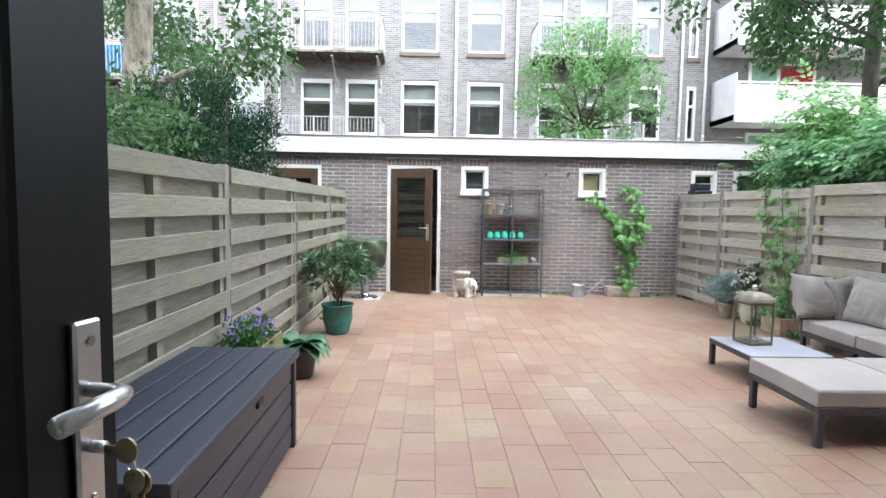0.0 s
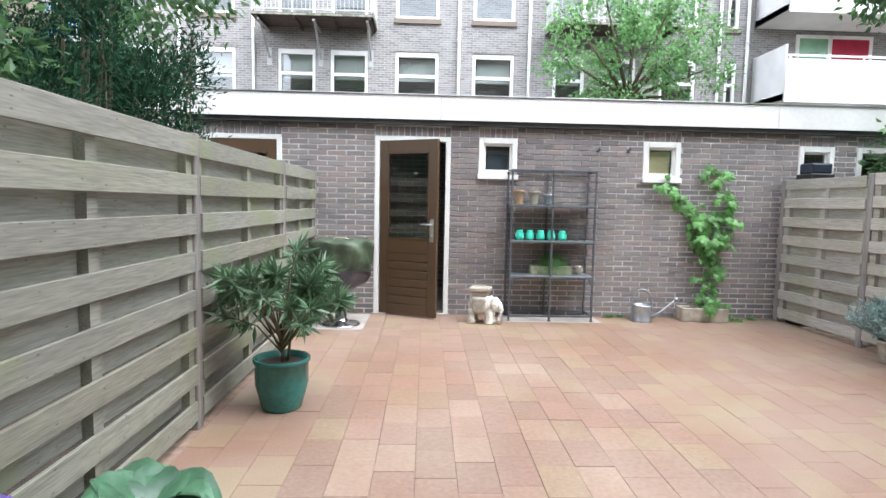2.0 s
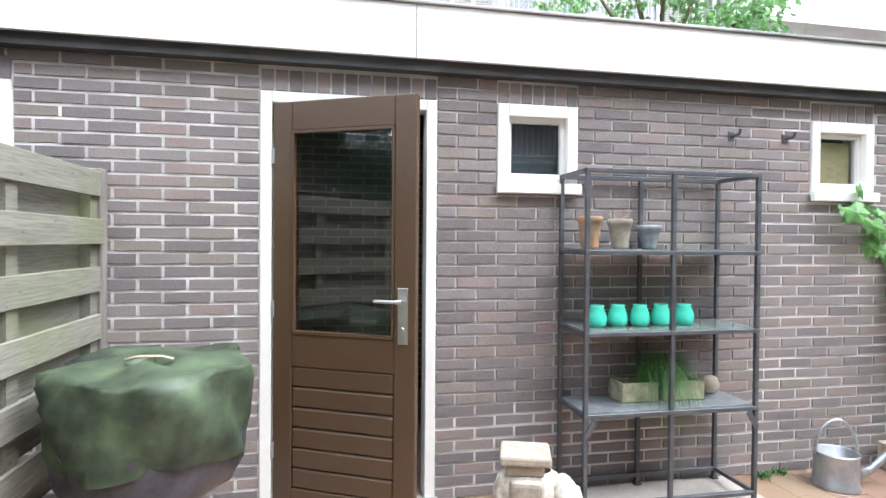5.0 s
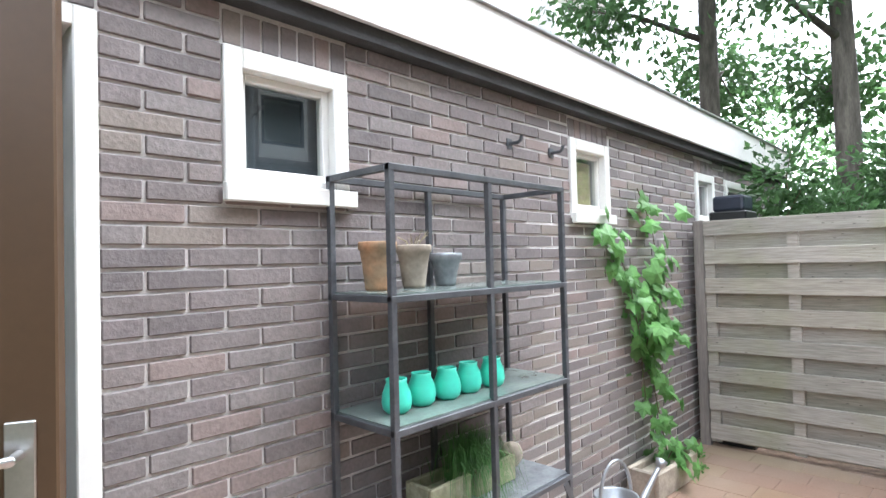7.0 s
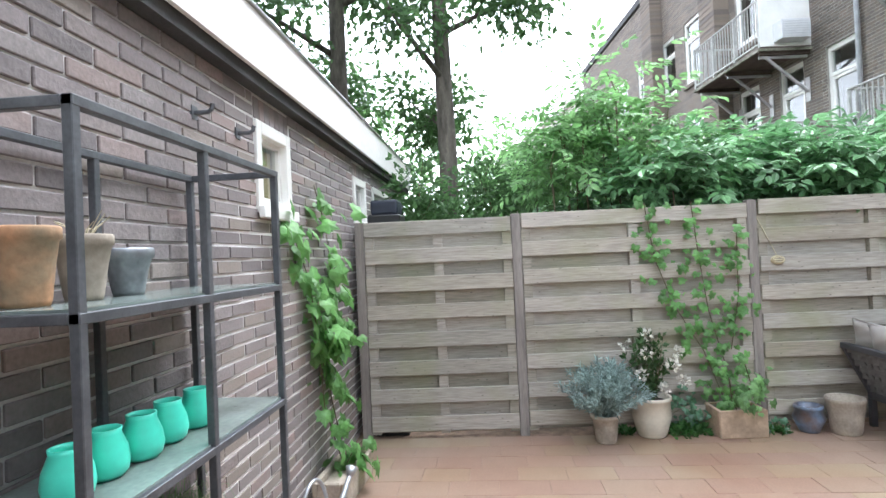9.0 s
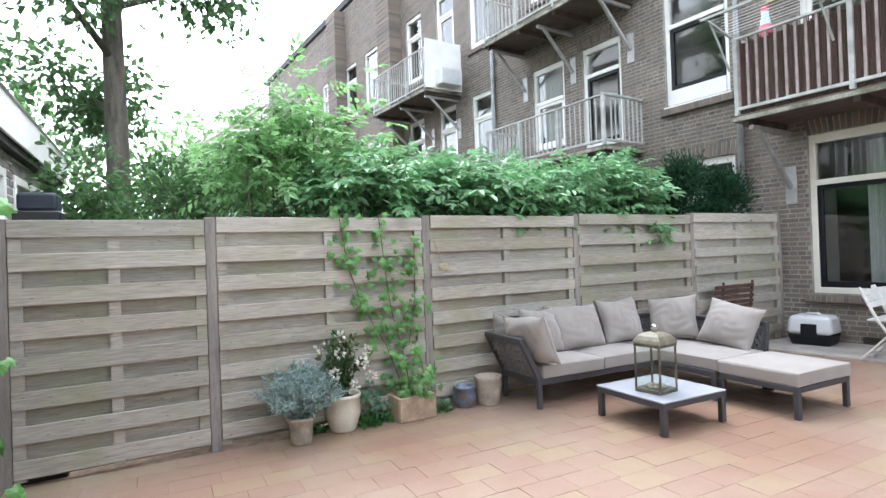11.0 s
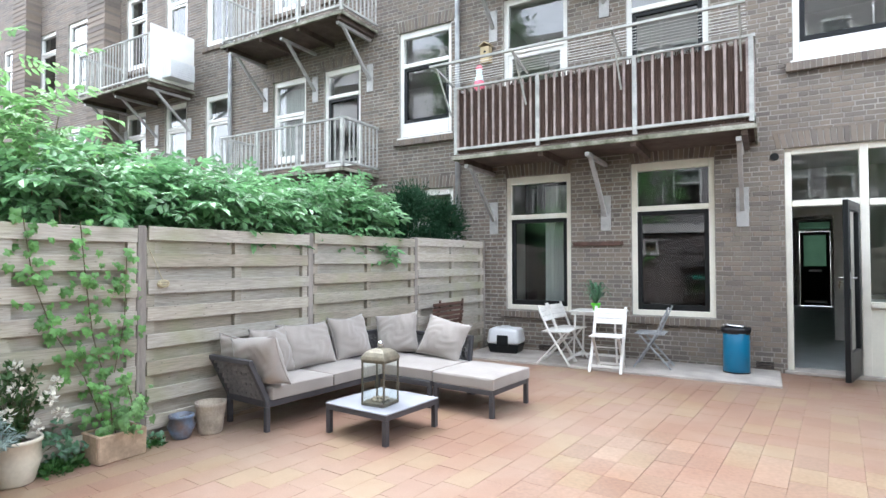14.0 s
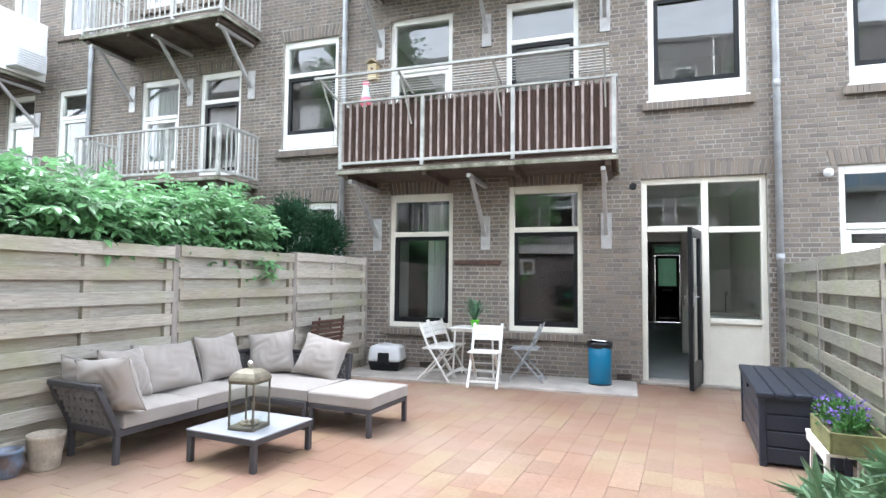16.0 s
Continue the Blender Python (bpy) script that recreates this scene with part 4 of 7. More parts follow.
for side in (1, -1):
    yb = 0.0 if side > 0 else -T
    s = Shape()
    s.box(0.664, 0.694, min(yb, yb + side * 0.008), max(yb, yb + side * 0.008), 1.05, 1.236)
    s.ob("plate", M_ALU, leaf, bevel=0.0025)
    s = Shape()
    zc = 1.176
    s.tube([(0.677, yb, zc), (0.677, yb + side * 0.034, zc), (0.674, yb + side * 0.043, zc), (0.664, yb + side * 0.047, zc), (0.604, yb + side * 0.047, zc - 0.002)], [0.0062, 0.0072, 0.008, 0.0085, 0.0087], 12)
    s.tube([(0.679, yb + side * 0.006, 1.125), (0.679, yb + side * 0.02, 1.125)], 0.0055, 10)
    s.ob("handle", M_ALU, leaf, smooth=True)
    for z in (1.218, 1.078):
        s = Shape()
        s.tube([(0.680, yb + side * 0.007, z), (0.680, yb + side * 0.0098, z)], 0.0042, 10)
        s.ob("screw", M_CHROME, leaf)


def key_head(s, x, y, z, ry, rz, t=0.0012):
    """A flat rounded key head that lies across the door's face."""
    rings = [[s.bm.verts.new((x + sg * t, y + ry * math.cos(a), z + rz * math.sin(a))) for a in [2 * math.pi * j / 14 for j in range(14)]] for sg in (-1, 1)]
    s.bm.faces.new(rings[0])
    s.bm.faces.new(rings[1][::-1])
    for j in range(14):
        s.bm.faces.new((rings[0][j], rings[0][(j + 1) % 14], rings[1][(j + 1) % 14], rings[1][j]))


for hx, hy, hz, blade in ((0.679, -T - 0.041, 1.124, None), (0.6815, -T - 0.046, 1.096, 1.052), (0.6845, -T - 0.049, 1.094, 1.058)):
    s = Shape()
    key_head(s, hx, hy, hz, 0.0105, 0.0115)
    if blade:
        s.box(hx - 0.001, hx + 0.001, hy - 0.0035, hy + 0.0035, blade, hz - 0.009)
    else:
        s.box(hx - 0.001, hx + 0.001, hy + 0.009, -T - 0.018, hz - 0.0035, hz + 0.0035)
    s.ob("key", M_BRASS, leaf)
s = Shape()
s.tube([(0.6805 + 0.003 * math.sin(a), -T - 0.044 + 0.006 * math.sin(a), 1.110 + 0.009 * math.cos(a)) for a in [2 * math.pi * j / 12 for j in range(13)]], 0.0009, 5, False)
s.ob("key_ring", M_CHROME, leaf)
for z in (0.25, 1.0, 1.8):
    s = Shape()
    s.tube([(0.0, 0.004, z - 0.05), (0.0, 0.004, z + 0.05)], 0.01, 8)
    s.ob("hinge", M_ALU, leaf)


def drainpipe(u, z0, z1, m, v=0.07, r=0.045, mat=M_PIPE):
    p = thing("drainpipe", m @ pose(u, v, 0), "grey drainpipe with sleeve joints and wall clips", "drainpipe", "drainpipes on the house")
    s = Shape()
    s.tube([(0, 0, z0), (0, 0, z1)], r, 14)
    s.ob("pipe", mat, p, smooth=True)
    for z in [z0 + 0.05] + [z0 + 1.7 + k * 2.3 for k in range(int((z1 - z0 - 1.7) / 2.3) + 1)]:
        s = Shape()
        s.tube([(0, 0, z), (0, 0, z + 0.10)], r + 0.007, 14)
        s.ob("sleeve", mat, p, smooth=True)
        s = Shape()
        s.box(-r - 0.01, r + 0.01, -v, 0, z - 0.12, z - 0.09)
        s.ob("clip", mat, p)
    return p


for u in (15.6, 19.9):
    s = Shape()
    for k in range(150):
        z = 0.07 * k
        s.box(u + 0.004 * (k % 2), u + 0.85 - 0.004 * (k % 2), 0.006, 0.42 - 0.012 * (k % 2), z, z + 0.0685)
    tagged(s.ob("trim_pier", M_HOUSE_ALL, m=HM), "brick pier between two houses of the terrace", kind="structure")
drainpipe(-1.15, 0.0, 10.5, HM)
drainpipe(5.27, 0.0, 10.5, HM)
drainpipe(11.1, 0.0, 10.5, HM)


def balcony(u0, u1, z, m, out=1.05, screen=False, rail=0.98, label="", box=False, drop=1.05):
    """A timber balcony on steel struts with a rail of upright bars."""
    b = thing("balcony", m @ pose(0, 0, 0), label, "balcony", "balconies of the terrace")
    s = Shape()
    s.box(u0, u1, 0.012, out, z + 0.06, z + 0.10)
    n = max(2, int((u1 - u0) / 1.0))
    for i in range(n + 1):
        u = u0 + 0.1 + (u1 - u0 - 0.2) * i / n
        s.box(u - 0.035, u + 0.035, 0.012, out - 0.02, z - 0.04, z + 0.058)
    s.ob("deck", M_DECK, b)
    s = Shape()
    s.box(u0 - 0.02, u1 + 0.02, out, out + 0.05, z + 0.015, z + 0.07).box(u0 - 0.03, u0, 0.012, out, z + 0.015, z + 0.07).box(u1, u1 + 0.03, 0.012, out, z + 0.015, z + 0.07)
    s.ob("edge", M_EDGE, b, bevel=0.004)
    for u in (u0 + 0.16, (u0 + u1) / 2 - 0.02, u1 - 0.16):
        s = Shape()
        s.beam((u, 0.03, z - drop + 0.22), (u, out - 0.18, z - 0.05), 0.055, 0.055, (1, 0, 0))
        s.box(u - 0.075, u + 0.075, 0.012, 0.03, z - drop, z - drop + 0.52)
        s.box(u - 0.03, u + 0.03, 0.012, out - 0.05, z - 0.10, z - 0.045)
        s.ob("strut", M_STEEL, b, bevel=0.004)
    top = z + 0.10 + rail
    s = Shape()
    n = 3
    for i in range(n + 1):
        u = u0 + 0.02 + (u1 - u0 - 0.04) * i / n
        s.box(u - 0.026, u + 0.026, out - 0.03, out + 0.024, z + 0.10, top)
    s.box(u0, u1, out - 0.022, out + 0.022, top, top + 0.03).box(u0, u1, out - 0.02, out + 0.02, z + 0.16, z + 0.20)
    for u in (u0, u1):
        s.box(u - 0.025, u + 0.025, 0.012, out, top, top + 0.045).box(u - 0.02, u + 0.02, 0.012, out, z + 0.16, z + 0.20)
    s.ob("rail", M_BALC, b, bevel=0.004)
    s = Shape()
    k = int((u1 - u0) / 0.115)
    for i in range(k):
        u = u0 + (i + 0.5) * (u1 - u0) / k
        s.box(u - (0.015 if screen else 0.009), u + (0.015 if screen else 0.009), out - 0.009, out + 0.009, z + 0.19, top)
    for u in (u0, u1):
        for i in range(8):
            v = 0.05 + i * (out - 0.1) / 8
            s.box(u - 0.01, u + 0.01, v - 0.012, v + 0.012, z + 0.19, top)
    s.ob("bars", M_BARS if screen else M_BALC, b)
    if screen:
        s = Shape()
        rng = random.Random(5)
        u = u0 + 0.03
        while u < u1 - 0.03:
            r = rng.uniform(0.006, 0.011)
            s.tube([(u, out - 0.035, z + 0.11 + rng.uniform(0, 0.03)), (u, out - 0.035 + rng.uniform(-0.006, 0.006), top - 0.03 + rng.uniform(-0.06, 0.05))], r, 5)
            u += 2 * r + rng.uniform(0, 0.006)
        s.ob("reed_screen", M_BAMBOO, b)
        s = Shape()
        s.box(u0 + 0.03, u1 - 0.03, out - 0.06, out - 0.05, z + 0.12, top - 0.05)
        s.ob("screen_back", M_BAMBOO, b)
    if box:
        s = Shape()
        s.box(u0 - 0.05, u0 - 0.03, 0.05, out + 0.03, z + 0.10, top + 0.22)
        s.ob("cladding", M_WHITE, b, bevel=0.004)
        s = Shape()
        s.box(u0 - 0.36, u0 - 0.055, 0.25, 0.85, z + 0.16, z + 0.55)
        for k in range(7):
            s.box(u0 - 0.372, u0 - 0.36, 0.28, 0.82, z + 0.19 + k * 0.05, z + 0.215 + k * 0.05)
        s.ob("cooling_unit", M_LITTER, b, bevel=0.008)
    return b


balcony(0.86, 4.78, 2.93, HM, 1.05, True, 0.98, "weathered timber balcony screened with brown reeds")
balcony(0.86, 4.78, 6.12, HM, 1.05, False, 0.98, "upper timber balcony on steel struts")
balcony(7.0, 10.2, 2.98, HM, 1.0, False, 0.82, "grey neighbour balcony with upright bars")
balcony(7.03, 10.16, 5.70, HM, 1.0, False, 0.95, "white neighbour balcony with upright bars on struts")
balcony(12.45, 15.4, 5.40, HM, 1.1, False, 1.0, "white clad balcony further along the terrace", box=True)
balcony(12.45, 15.4, 2.75, HM, 1.1, False, 1.0, "balcony further along the terrace")
balcony(24.0, 28.0, 6.0, HM, 1.1, False, 1.0, "balcony far along the terrace")
balcony(16.8, 20.4, 3.2, HM, 1.1, False, 1.0, "balcony far along the terrace")


# ---- fences ----
def fence_panel(m, width, height, period, face, label, group, seed, base=0.03, wood=M_FENCE):
    """Boards nailed by turns to the front and back of upright battens. Local x runs along it, y points to the yard."""
    p = thing("board_fence", m, label, "fence", group)
    rng = random.Random(seed)
    n = int(round((height - base) / period))
    for i in range(n + 1):
        z1 = height - i * period
        z0 = max(base, z1 - face)
        if z1 - z0 > 0.03:
            s = Shape()
            e = rng.uniform(-0.003, 0.003)
            s.box(0.003, width - 0.003, 0.022 + e, 0.041 + e, z0, z1)
            o = s.ob("board", wood, p, bevel=0.003)
            o.matrix_basis = pose(0, 0, 0, rng.uniform(-0.4, 0.4), rng.uniform(-0.08, 0.08), 0)
        z1b = z0 + 0.02
        z0b = max(base, z1b - (period - face) - 0.04)
        if i < n and z1b - z0b > 0.03:
            s = Shape()
            s.box(0.003, width - 0.003, -0.043, -0.026, z0b, z1b)
            s.ob("board", wood, p, bevel=0.003)
    for x in (0.036, width * 0.5, width - 0.036):
        s = Shape()
        s.box(x - 0.034, x + 0.034, -0.0255, 0.0185, base, height - 0.02)
        s.ob("batten", wood, p)
    return p


def fence_post(x, y, h, group, turn=0):
    p = thing("fence_post", pose(x, y, 0, 0, 0, turn), "square brown wooden fence post", "fence post", group)
    s = Shape()
    s.box(-0.036, 0.036, -0.036, 0.036, -0.05, h)
    s.ob("post", M_POST, p, bevel=0.006)
    return p


LY = [-0.12, 1.80, 3.68, 5.58, 7.48, 8.88]
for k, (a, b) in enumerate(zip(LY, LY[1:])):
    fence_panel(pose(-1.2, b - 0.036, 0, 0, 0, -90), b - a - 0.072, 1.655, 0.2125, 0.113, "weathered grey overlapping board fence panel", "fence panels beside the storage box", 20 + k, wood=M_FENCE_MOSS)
for y in LY:
    fence_post(-1.2, y, 1.672, "posts beside the storage box")
RY = [0.30, 2.2, 4.1, 5.88, 7.65, 8.86]


def rx_at(y):
    return 4.757 - 0.0458 * y


for k, (a, b) in enumerate(zip(RY, RY[1:])):
    ang = math.degrees(math.atan2(b - a, rx_at(b) - rx_at(a)))
    fence_panel(pose(rx_at(a), a, 0, 0, 0, ang) @ pose(0.036, 0, 0), b - a - 0.072, 1.767 - 0.0115 * (a + b) / 2, 0.2151, 0.112, "weathered grey-brown overlapping board fence panel", "fence panels behind the sofa", 40 + k)
for y in RY:
    fence_post(rx_at(y), y, 1.78 - 0.0115 * y, "posts behind the sofa", 2.6)


# ---- buildings beyond the shed ----
AY = 19.3
acols = [(-8.95, -7.8), (-6.75, -5.6), (-4.35, -3.25), (-2.8, -1.7), (-0.88, 0.40), (1.42, 2.66), (3.85, 4.8), (5.3, 6.35), (7.1, 8.2), (9.1, 9.45)]
AHOLES = [(a, b, z, z + h) for a, b in acols for z, h in ((0.9, 1.9), (3.9, 1.9), (6.75, 2.1), (9.9, 1.9))]
AM = pose(0, AY, 0, 0, 0, 180)
flip = [(-b, -a, z0, z1) for a, b, z0, z1 in AHOLES]
holed_wall("wall_apartments", -9.85, 14.0, -0.05, 13.0, -0.3, 0.0, flip, M_APART, AM, "grey brick rear facade of apartments behind the shed")
s = Shape()
s.box(-9.85, 14.0, -9.0, -8.8, -0.05, 13.0).box(-9.85, -9.6, -8.8, -0.3, -0.05, 13.0).box(13.8, 14.0, -8.8, -0.3, -0.05, 13.0).box(-9.85, 14.0, -9, 0.1, 13.0, 13.2)
s.box(-9.6, 13.8, -1.6, -1.5, 0, 13.0)
tagged(s.ob("wall_apartments_body", M_APART, m=AM), "walls and roof of the apartment block", kind="structure")


def far_window(name, u0, u1, z0, z1, m, k):
    w = tagged(new(name), "white-framed apartment window with a brick sill", kind="structure")
    s = Shape()
    f = 0.09
    s.box(u0, u0 + f, -0.12, -0.03, z0, z1).box(u1 - f, u1, -0.12, -0.03, z0, z1).box(u0 + f, u1 - f, -0.12, -0.03, z1 - 0.14, z1).box(u0 + f, u1 - f, -0.12, -0.03, z0, z0 + f)
    s.box(u0 + f, u1 - f, -0.12, -0.025, z1 - 0.75, z1 - 0.66)
    s.ob("frame", M_WHITE, w, m=m)
    s = Shape()
    s.flat(u0 + f, u1 - f, -0.1, -0.09, z0 + f, z1 - 0.14)
    s.ob("pane", M_GLASS, w, m=m).visible_shadow = False
    s = Shape()
    s.box(u0 - 0.06, u1 + 0.06, -0.05, 0.07, z0 - 0.14, z0 - 0.004)
    s.ob("sill", M_HOUSE_ALL, w, m=m)
    if k % 4 in (1, 2):
        s = Shape()
        s.box(u0 + f, u1 - f, -0.34, -0.32, z0 + (0.05 if k % 4 == 1 and z0 > 6 else 1.1), z1 - 0.1)
        s.ob("blind", M_CURTAIN, w, m=m)
    s = Shape()
    n = int((u1 - u0 + 0.2) / 0.075)
    for i in range(n):
        x = u0 - 0.1 + (i + 0.5) * (u1 - u0 + 0.2) / n
        s.box(x - 0.03, x + 0.03, -0.02, 0.012, z1 + 0.01, z1 + 0.22)
    s.ob("arch", M_APART, w, m=m)
    return w


for k, h in enumerate(flip):
    if h[2] > 3:
        far_window("window_%d" % (70 + k), *h, AM, k)
balcony(1.45, 4.75, 6.35, AM, 1.2, False, 1.0, "iron apartment balcony on struts")
balcony(1.45, 4.75, 3.2, AM, 1.2, False, 1.0, "lower apartment balcony with upright bars")
balcony(-7.2, -3.6, 6.35, AM, 1.2, False, 1.0, "apartment balcony half hidden by a tree")
balcony(-7.2, -3.6, 3.2, AM, 1.2, False, 1.0, "lower apartment balcony half hidden by a tree")
balcony(8.2, 11.6, 5.35, AM, 1.2, False, 1.0, "apartment balcony with blue cloth hung behind its bars")
s = Shape()
for k in range(3):
    a = 8.75 + k * 0.92
    n = 16
    vs = [[s.bm.verts.new((a + 0.85 * i / n, 1.08 + 0.02 * math.sin(i * 1.4 + k), z)) for z in (5.55 + 0.04 * k, 6.0, 6.47)] for i in range(n + 1)]
    for p, q in zip(vs, vs[1:]):
        for j in (0, 1):
            s.bm.faces.new((p[j], q[j], q[j + 1], p[j + 1]))
bmesh.ops.solidify(s.bm, geom=s.bm.faces[:], thickness=0.006)
tagged(s.ob("balcony_cloth", M_BLUECLOTH, m=AM), "bright blue cloth hung along a balcony rail", "cloth")
for u in (7.2, 5.05, -1.0, -3.1, -8.85, -9.7):
    drainpipe(u, 0.0, 13.0, AM, mat=M_FASCIA)

# white building with balconies
WX, WY = 9.95, 19.5
s = Shape()
s.box(WX, WX + 16, WY, WY + 8, -0.05, 13.5)
tagged(s.ob("wall_white_building", M_APART), "brick wall of a newer apartment building", kind="structure")
for k, z in enumerate((2.15, 4.6, 7.05, 9.5, 11.95)):
    for bx in (10.05, 16.6):
        b = thing("apartment_balcony", pose(bx, 0, 0), "white concrete balcony with a solid parapet", "balcony", "white balconies")
        s = Shape()
        s.box(0, 5.6, 17.9, WY - 0.01, z - 0.2, z)
        s.ob("slab", M_RENDER_W, b)
        s = Shape()
        s.box(0.0, 5.6, 17.84, 17.9, z - 0.25, z + 0.95).box(0, 0.06, 17.9, WY - 0.01, z - 0.2, z + 1.35)
        s.ob("parapet", M_RENDER_W, b, bevel=0.01)
        s = Shape()
        s.box(0.06, 5.6, 17.85, 17.9, z + 1.02, z + 1.07)
        for i in range(6):
            s.box(0.1 + i * 1.05, 0.14 + i * 1.05, 17.85, 17.9, z + 0.952, z + 1.02)
        s.ob("handrail", M_WHITE, b)
        s = Shape()
        s.box(1.3, 1.4, WY - 0.06, WY - 0.012, z, z + 2.1).box(2.3, 2.42, WY - 0.06, WY - 0.012, z, z + 2.1).box(3.6, 3.7, WY - 0.06, WY - 0.012, z, z + 2.1).box(1.4, 3.6, WY - 0.06, WY - 0.012, z + 2.0, z + 2.1)
        s.ob("frame", M_WHITE, b)
        s = Shape()
        s.box(1.4, 2.3, WY - 0.04, WY - 0.015, z, z + 2.0)
        s.ob("pane", M_GREENGLASS, b)
        s = Shape()
        s.box(2.42, 3.6, WY - 0.04, WY - 0.015, z, z + 2.0)
        s.ob("blind", M_RED if k == 1 else M_CURTAIN, b)


# ---- trees and shrubs ----
def tree(name, x, y, trunk, label, height, fork, crown, leaf_mat, bark, n, size, seed, lean=(0, 0), lumps=None, limbs=7, width=0.55):
    """A tapered trunk with limbs and a crown of single leaves gathered in uneven clumps."""
    t = thing(name, pose(x, y, -0.05), label, "tree")
    rng = random.Random(seed)
    s = Shape()
    pts = [Vector((lean[0] * f + rng.uniform(-0.04, 0.04), lean[1] * f + rng.uniform(-0.04, 0.04), f * height)) for f in (0, 0.12, 0.3, 0.5, 0.7, 0.85, 1)]
    s.tube(pts, [trunk * 1.25, trunk, trunk * 0.9, trunk * 0.78, trunk * 0.55, trunk * 0.35, trunk * 0.15], 12)
    lumps = list(lumps or [])
    clumps = []
    for k in range(limbs):
        f = fork + (1 - fork) * k / limbs
        p0 = Vector((lean[0] * f, lean[1] * f, f * height))
        a = k * 2.4 + rng.uniform(-0.4, 0.4)
        out = crown * rng.uniform(0.6, 1.0) * (1.1 - 0.5 * (f - fork))
        p1 = p0 + Vector((math.cos(a) * out * 0.5, math.sin(a) * out * 0.5, out * 0.25))
        p2 = p0 + Vector((math.cos(a) * out, math.sin(a) * out, out * rng.uniform(0.25, 0.6)))
        s.tube([p0, p1, p2], [trunk * 0.45 * (1.2 - f), trunk * 0.28 * (1.2 - f), 0.015], 7)
        for j in range(5):
            q = p1.lerp(p2, j / 4) + Vector([rng.uniform(-0.5, 0.5) * crown * 0.4 for _ in range(3)])
            s.tube([p1.lerp(p2, max(0, j / 4 - 0.1)), q], [0.02, 0.006], 5)
            clumps.append((*q, crown * rng.uniform(0.16, 0.30)))
    for c in lumps:
        clumps.append((c[0] - x, c[1] - y, c[2] + 0.05, c[3]))
        s.tube([Vector((lean[0] * 0.7, lean[1] * 0.7, 0.7 * height)), Vector((c[0] - x, c[1] - y, c[2] + 0.2))], [0.04, 0.008], 5)
    s.ob("trunk", bark, t, smooth=True)
    p, d, g = blob_points(n, clumps, seed, 0.35)
    p = p + g.normal(size=p.shape) * crown * 0.05
    way = d * 0.6 + g.normal(size=p.shape) * 0.7 + np.array([0, 0, -0.35])
    tagged(leaf_cloud("foliage", p, way, size * (0.6 + 0.8 * g.random(n)), leaf_mat, t, width, 0.2, seed), kind="stuff")
    return t


def shrub(name, lumps, n, size, leaf_mat, label, seed, stems=(), twig=M_TWIG, droop=-0.2, width=0.5, shell=0.4, spread=0.06, compound=1, category="shrub"):
    """Leaves in uneven lumps over stems that rise from the ground; compound: leaflets to a leaf stalk."""
    x0, y0 = np.mean([l[0] for l in lumps]), np.mean([l[1] for l in lumps])
    t = thing(name, pose(x0, y0, -0.05), label, category)
    L = [(a - x0, b - y0, c + 0.05, r) for a, b, c, r in lumps]
    rng = random.Random(seed)
    s = Shape()
    for k, (a, b, c, r) in enumerate(L):
        gx, gy = a * 0.6 + rng.uniform(-0.1, 0.1), b * 0.8 + rng.uniform(-0.1, 0.1)
        mid = ((a + gx) / 2 + rng.uniform(-0.1, 0.1), (b + gy) / 2 + rng.uniform(-0.1, 0.1), c * 0.5)
        s.tube([(gx, gy, 0), mid, (a, b, c), (a + rng.uniform(-r, r) * 0.6, b + rng.uniform(-r, r) * 0.6, c + r * 0.8)], [0.014, 0.010, 0.006, 0.003], 5)
    s.ob("stems", twig, t)
    m = n // compound
    p, d, g = blob_points(m, L, seed, shell)
    p = p + g.normal(size=p.shape) * spread
    way = d + g.normal(size=p.shape) * 0.5 + np.array([0, 0, droop])
    if compound > 1:
        way /= np.linalg.norm(way, axis=1, keepdims=True)
        side = np.cross(way, np.array([0, 0, 1.0]) + g.normal(size=p.shape) * 0.2)
        side /= np.linalg.norm(side, axis=1, keepdims=True) + 1e-9
        P, Wy = [], []
        for k in range(compound):
            f = (k + 1) // 2 / ((compound + 1) // 2)
            sg = 0 if k == 0 else (1 if k % 2 else -1)
            P.append(p + way * size * (1.9 * (1 - f) if k else 1.9))
            Wy.append(way + side * sg * 1.1)
        p, way = np.concatenate(P), np.concatenate(Wy)
    k = len(p)
    tagged(leaf_cloud("foliage", p, way, size * (0.6 + 0.8 * g.random(k)), leaf_mat, t, width, 0.2, seed + 1), kind="stuff")
    return t


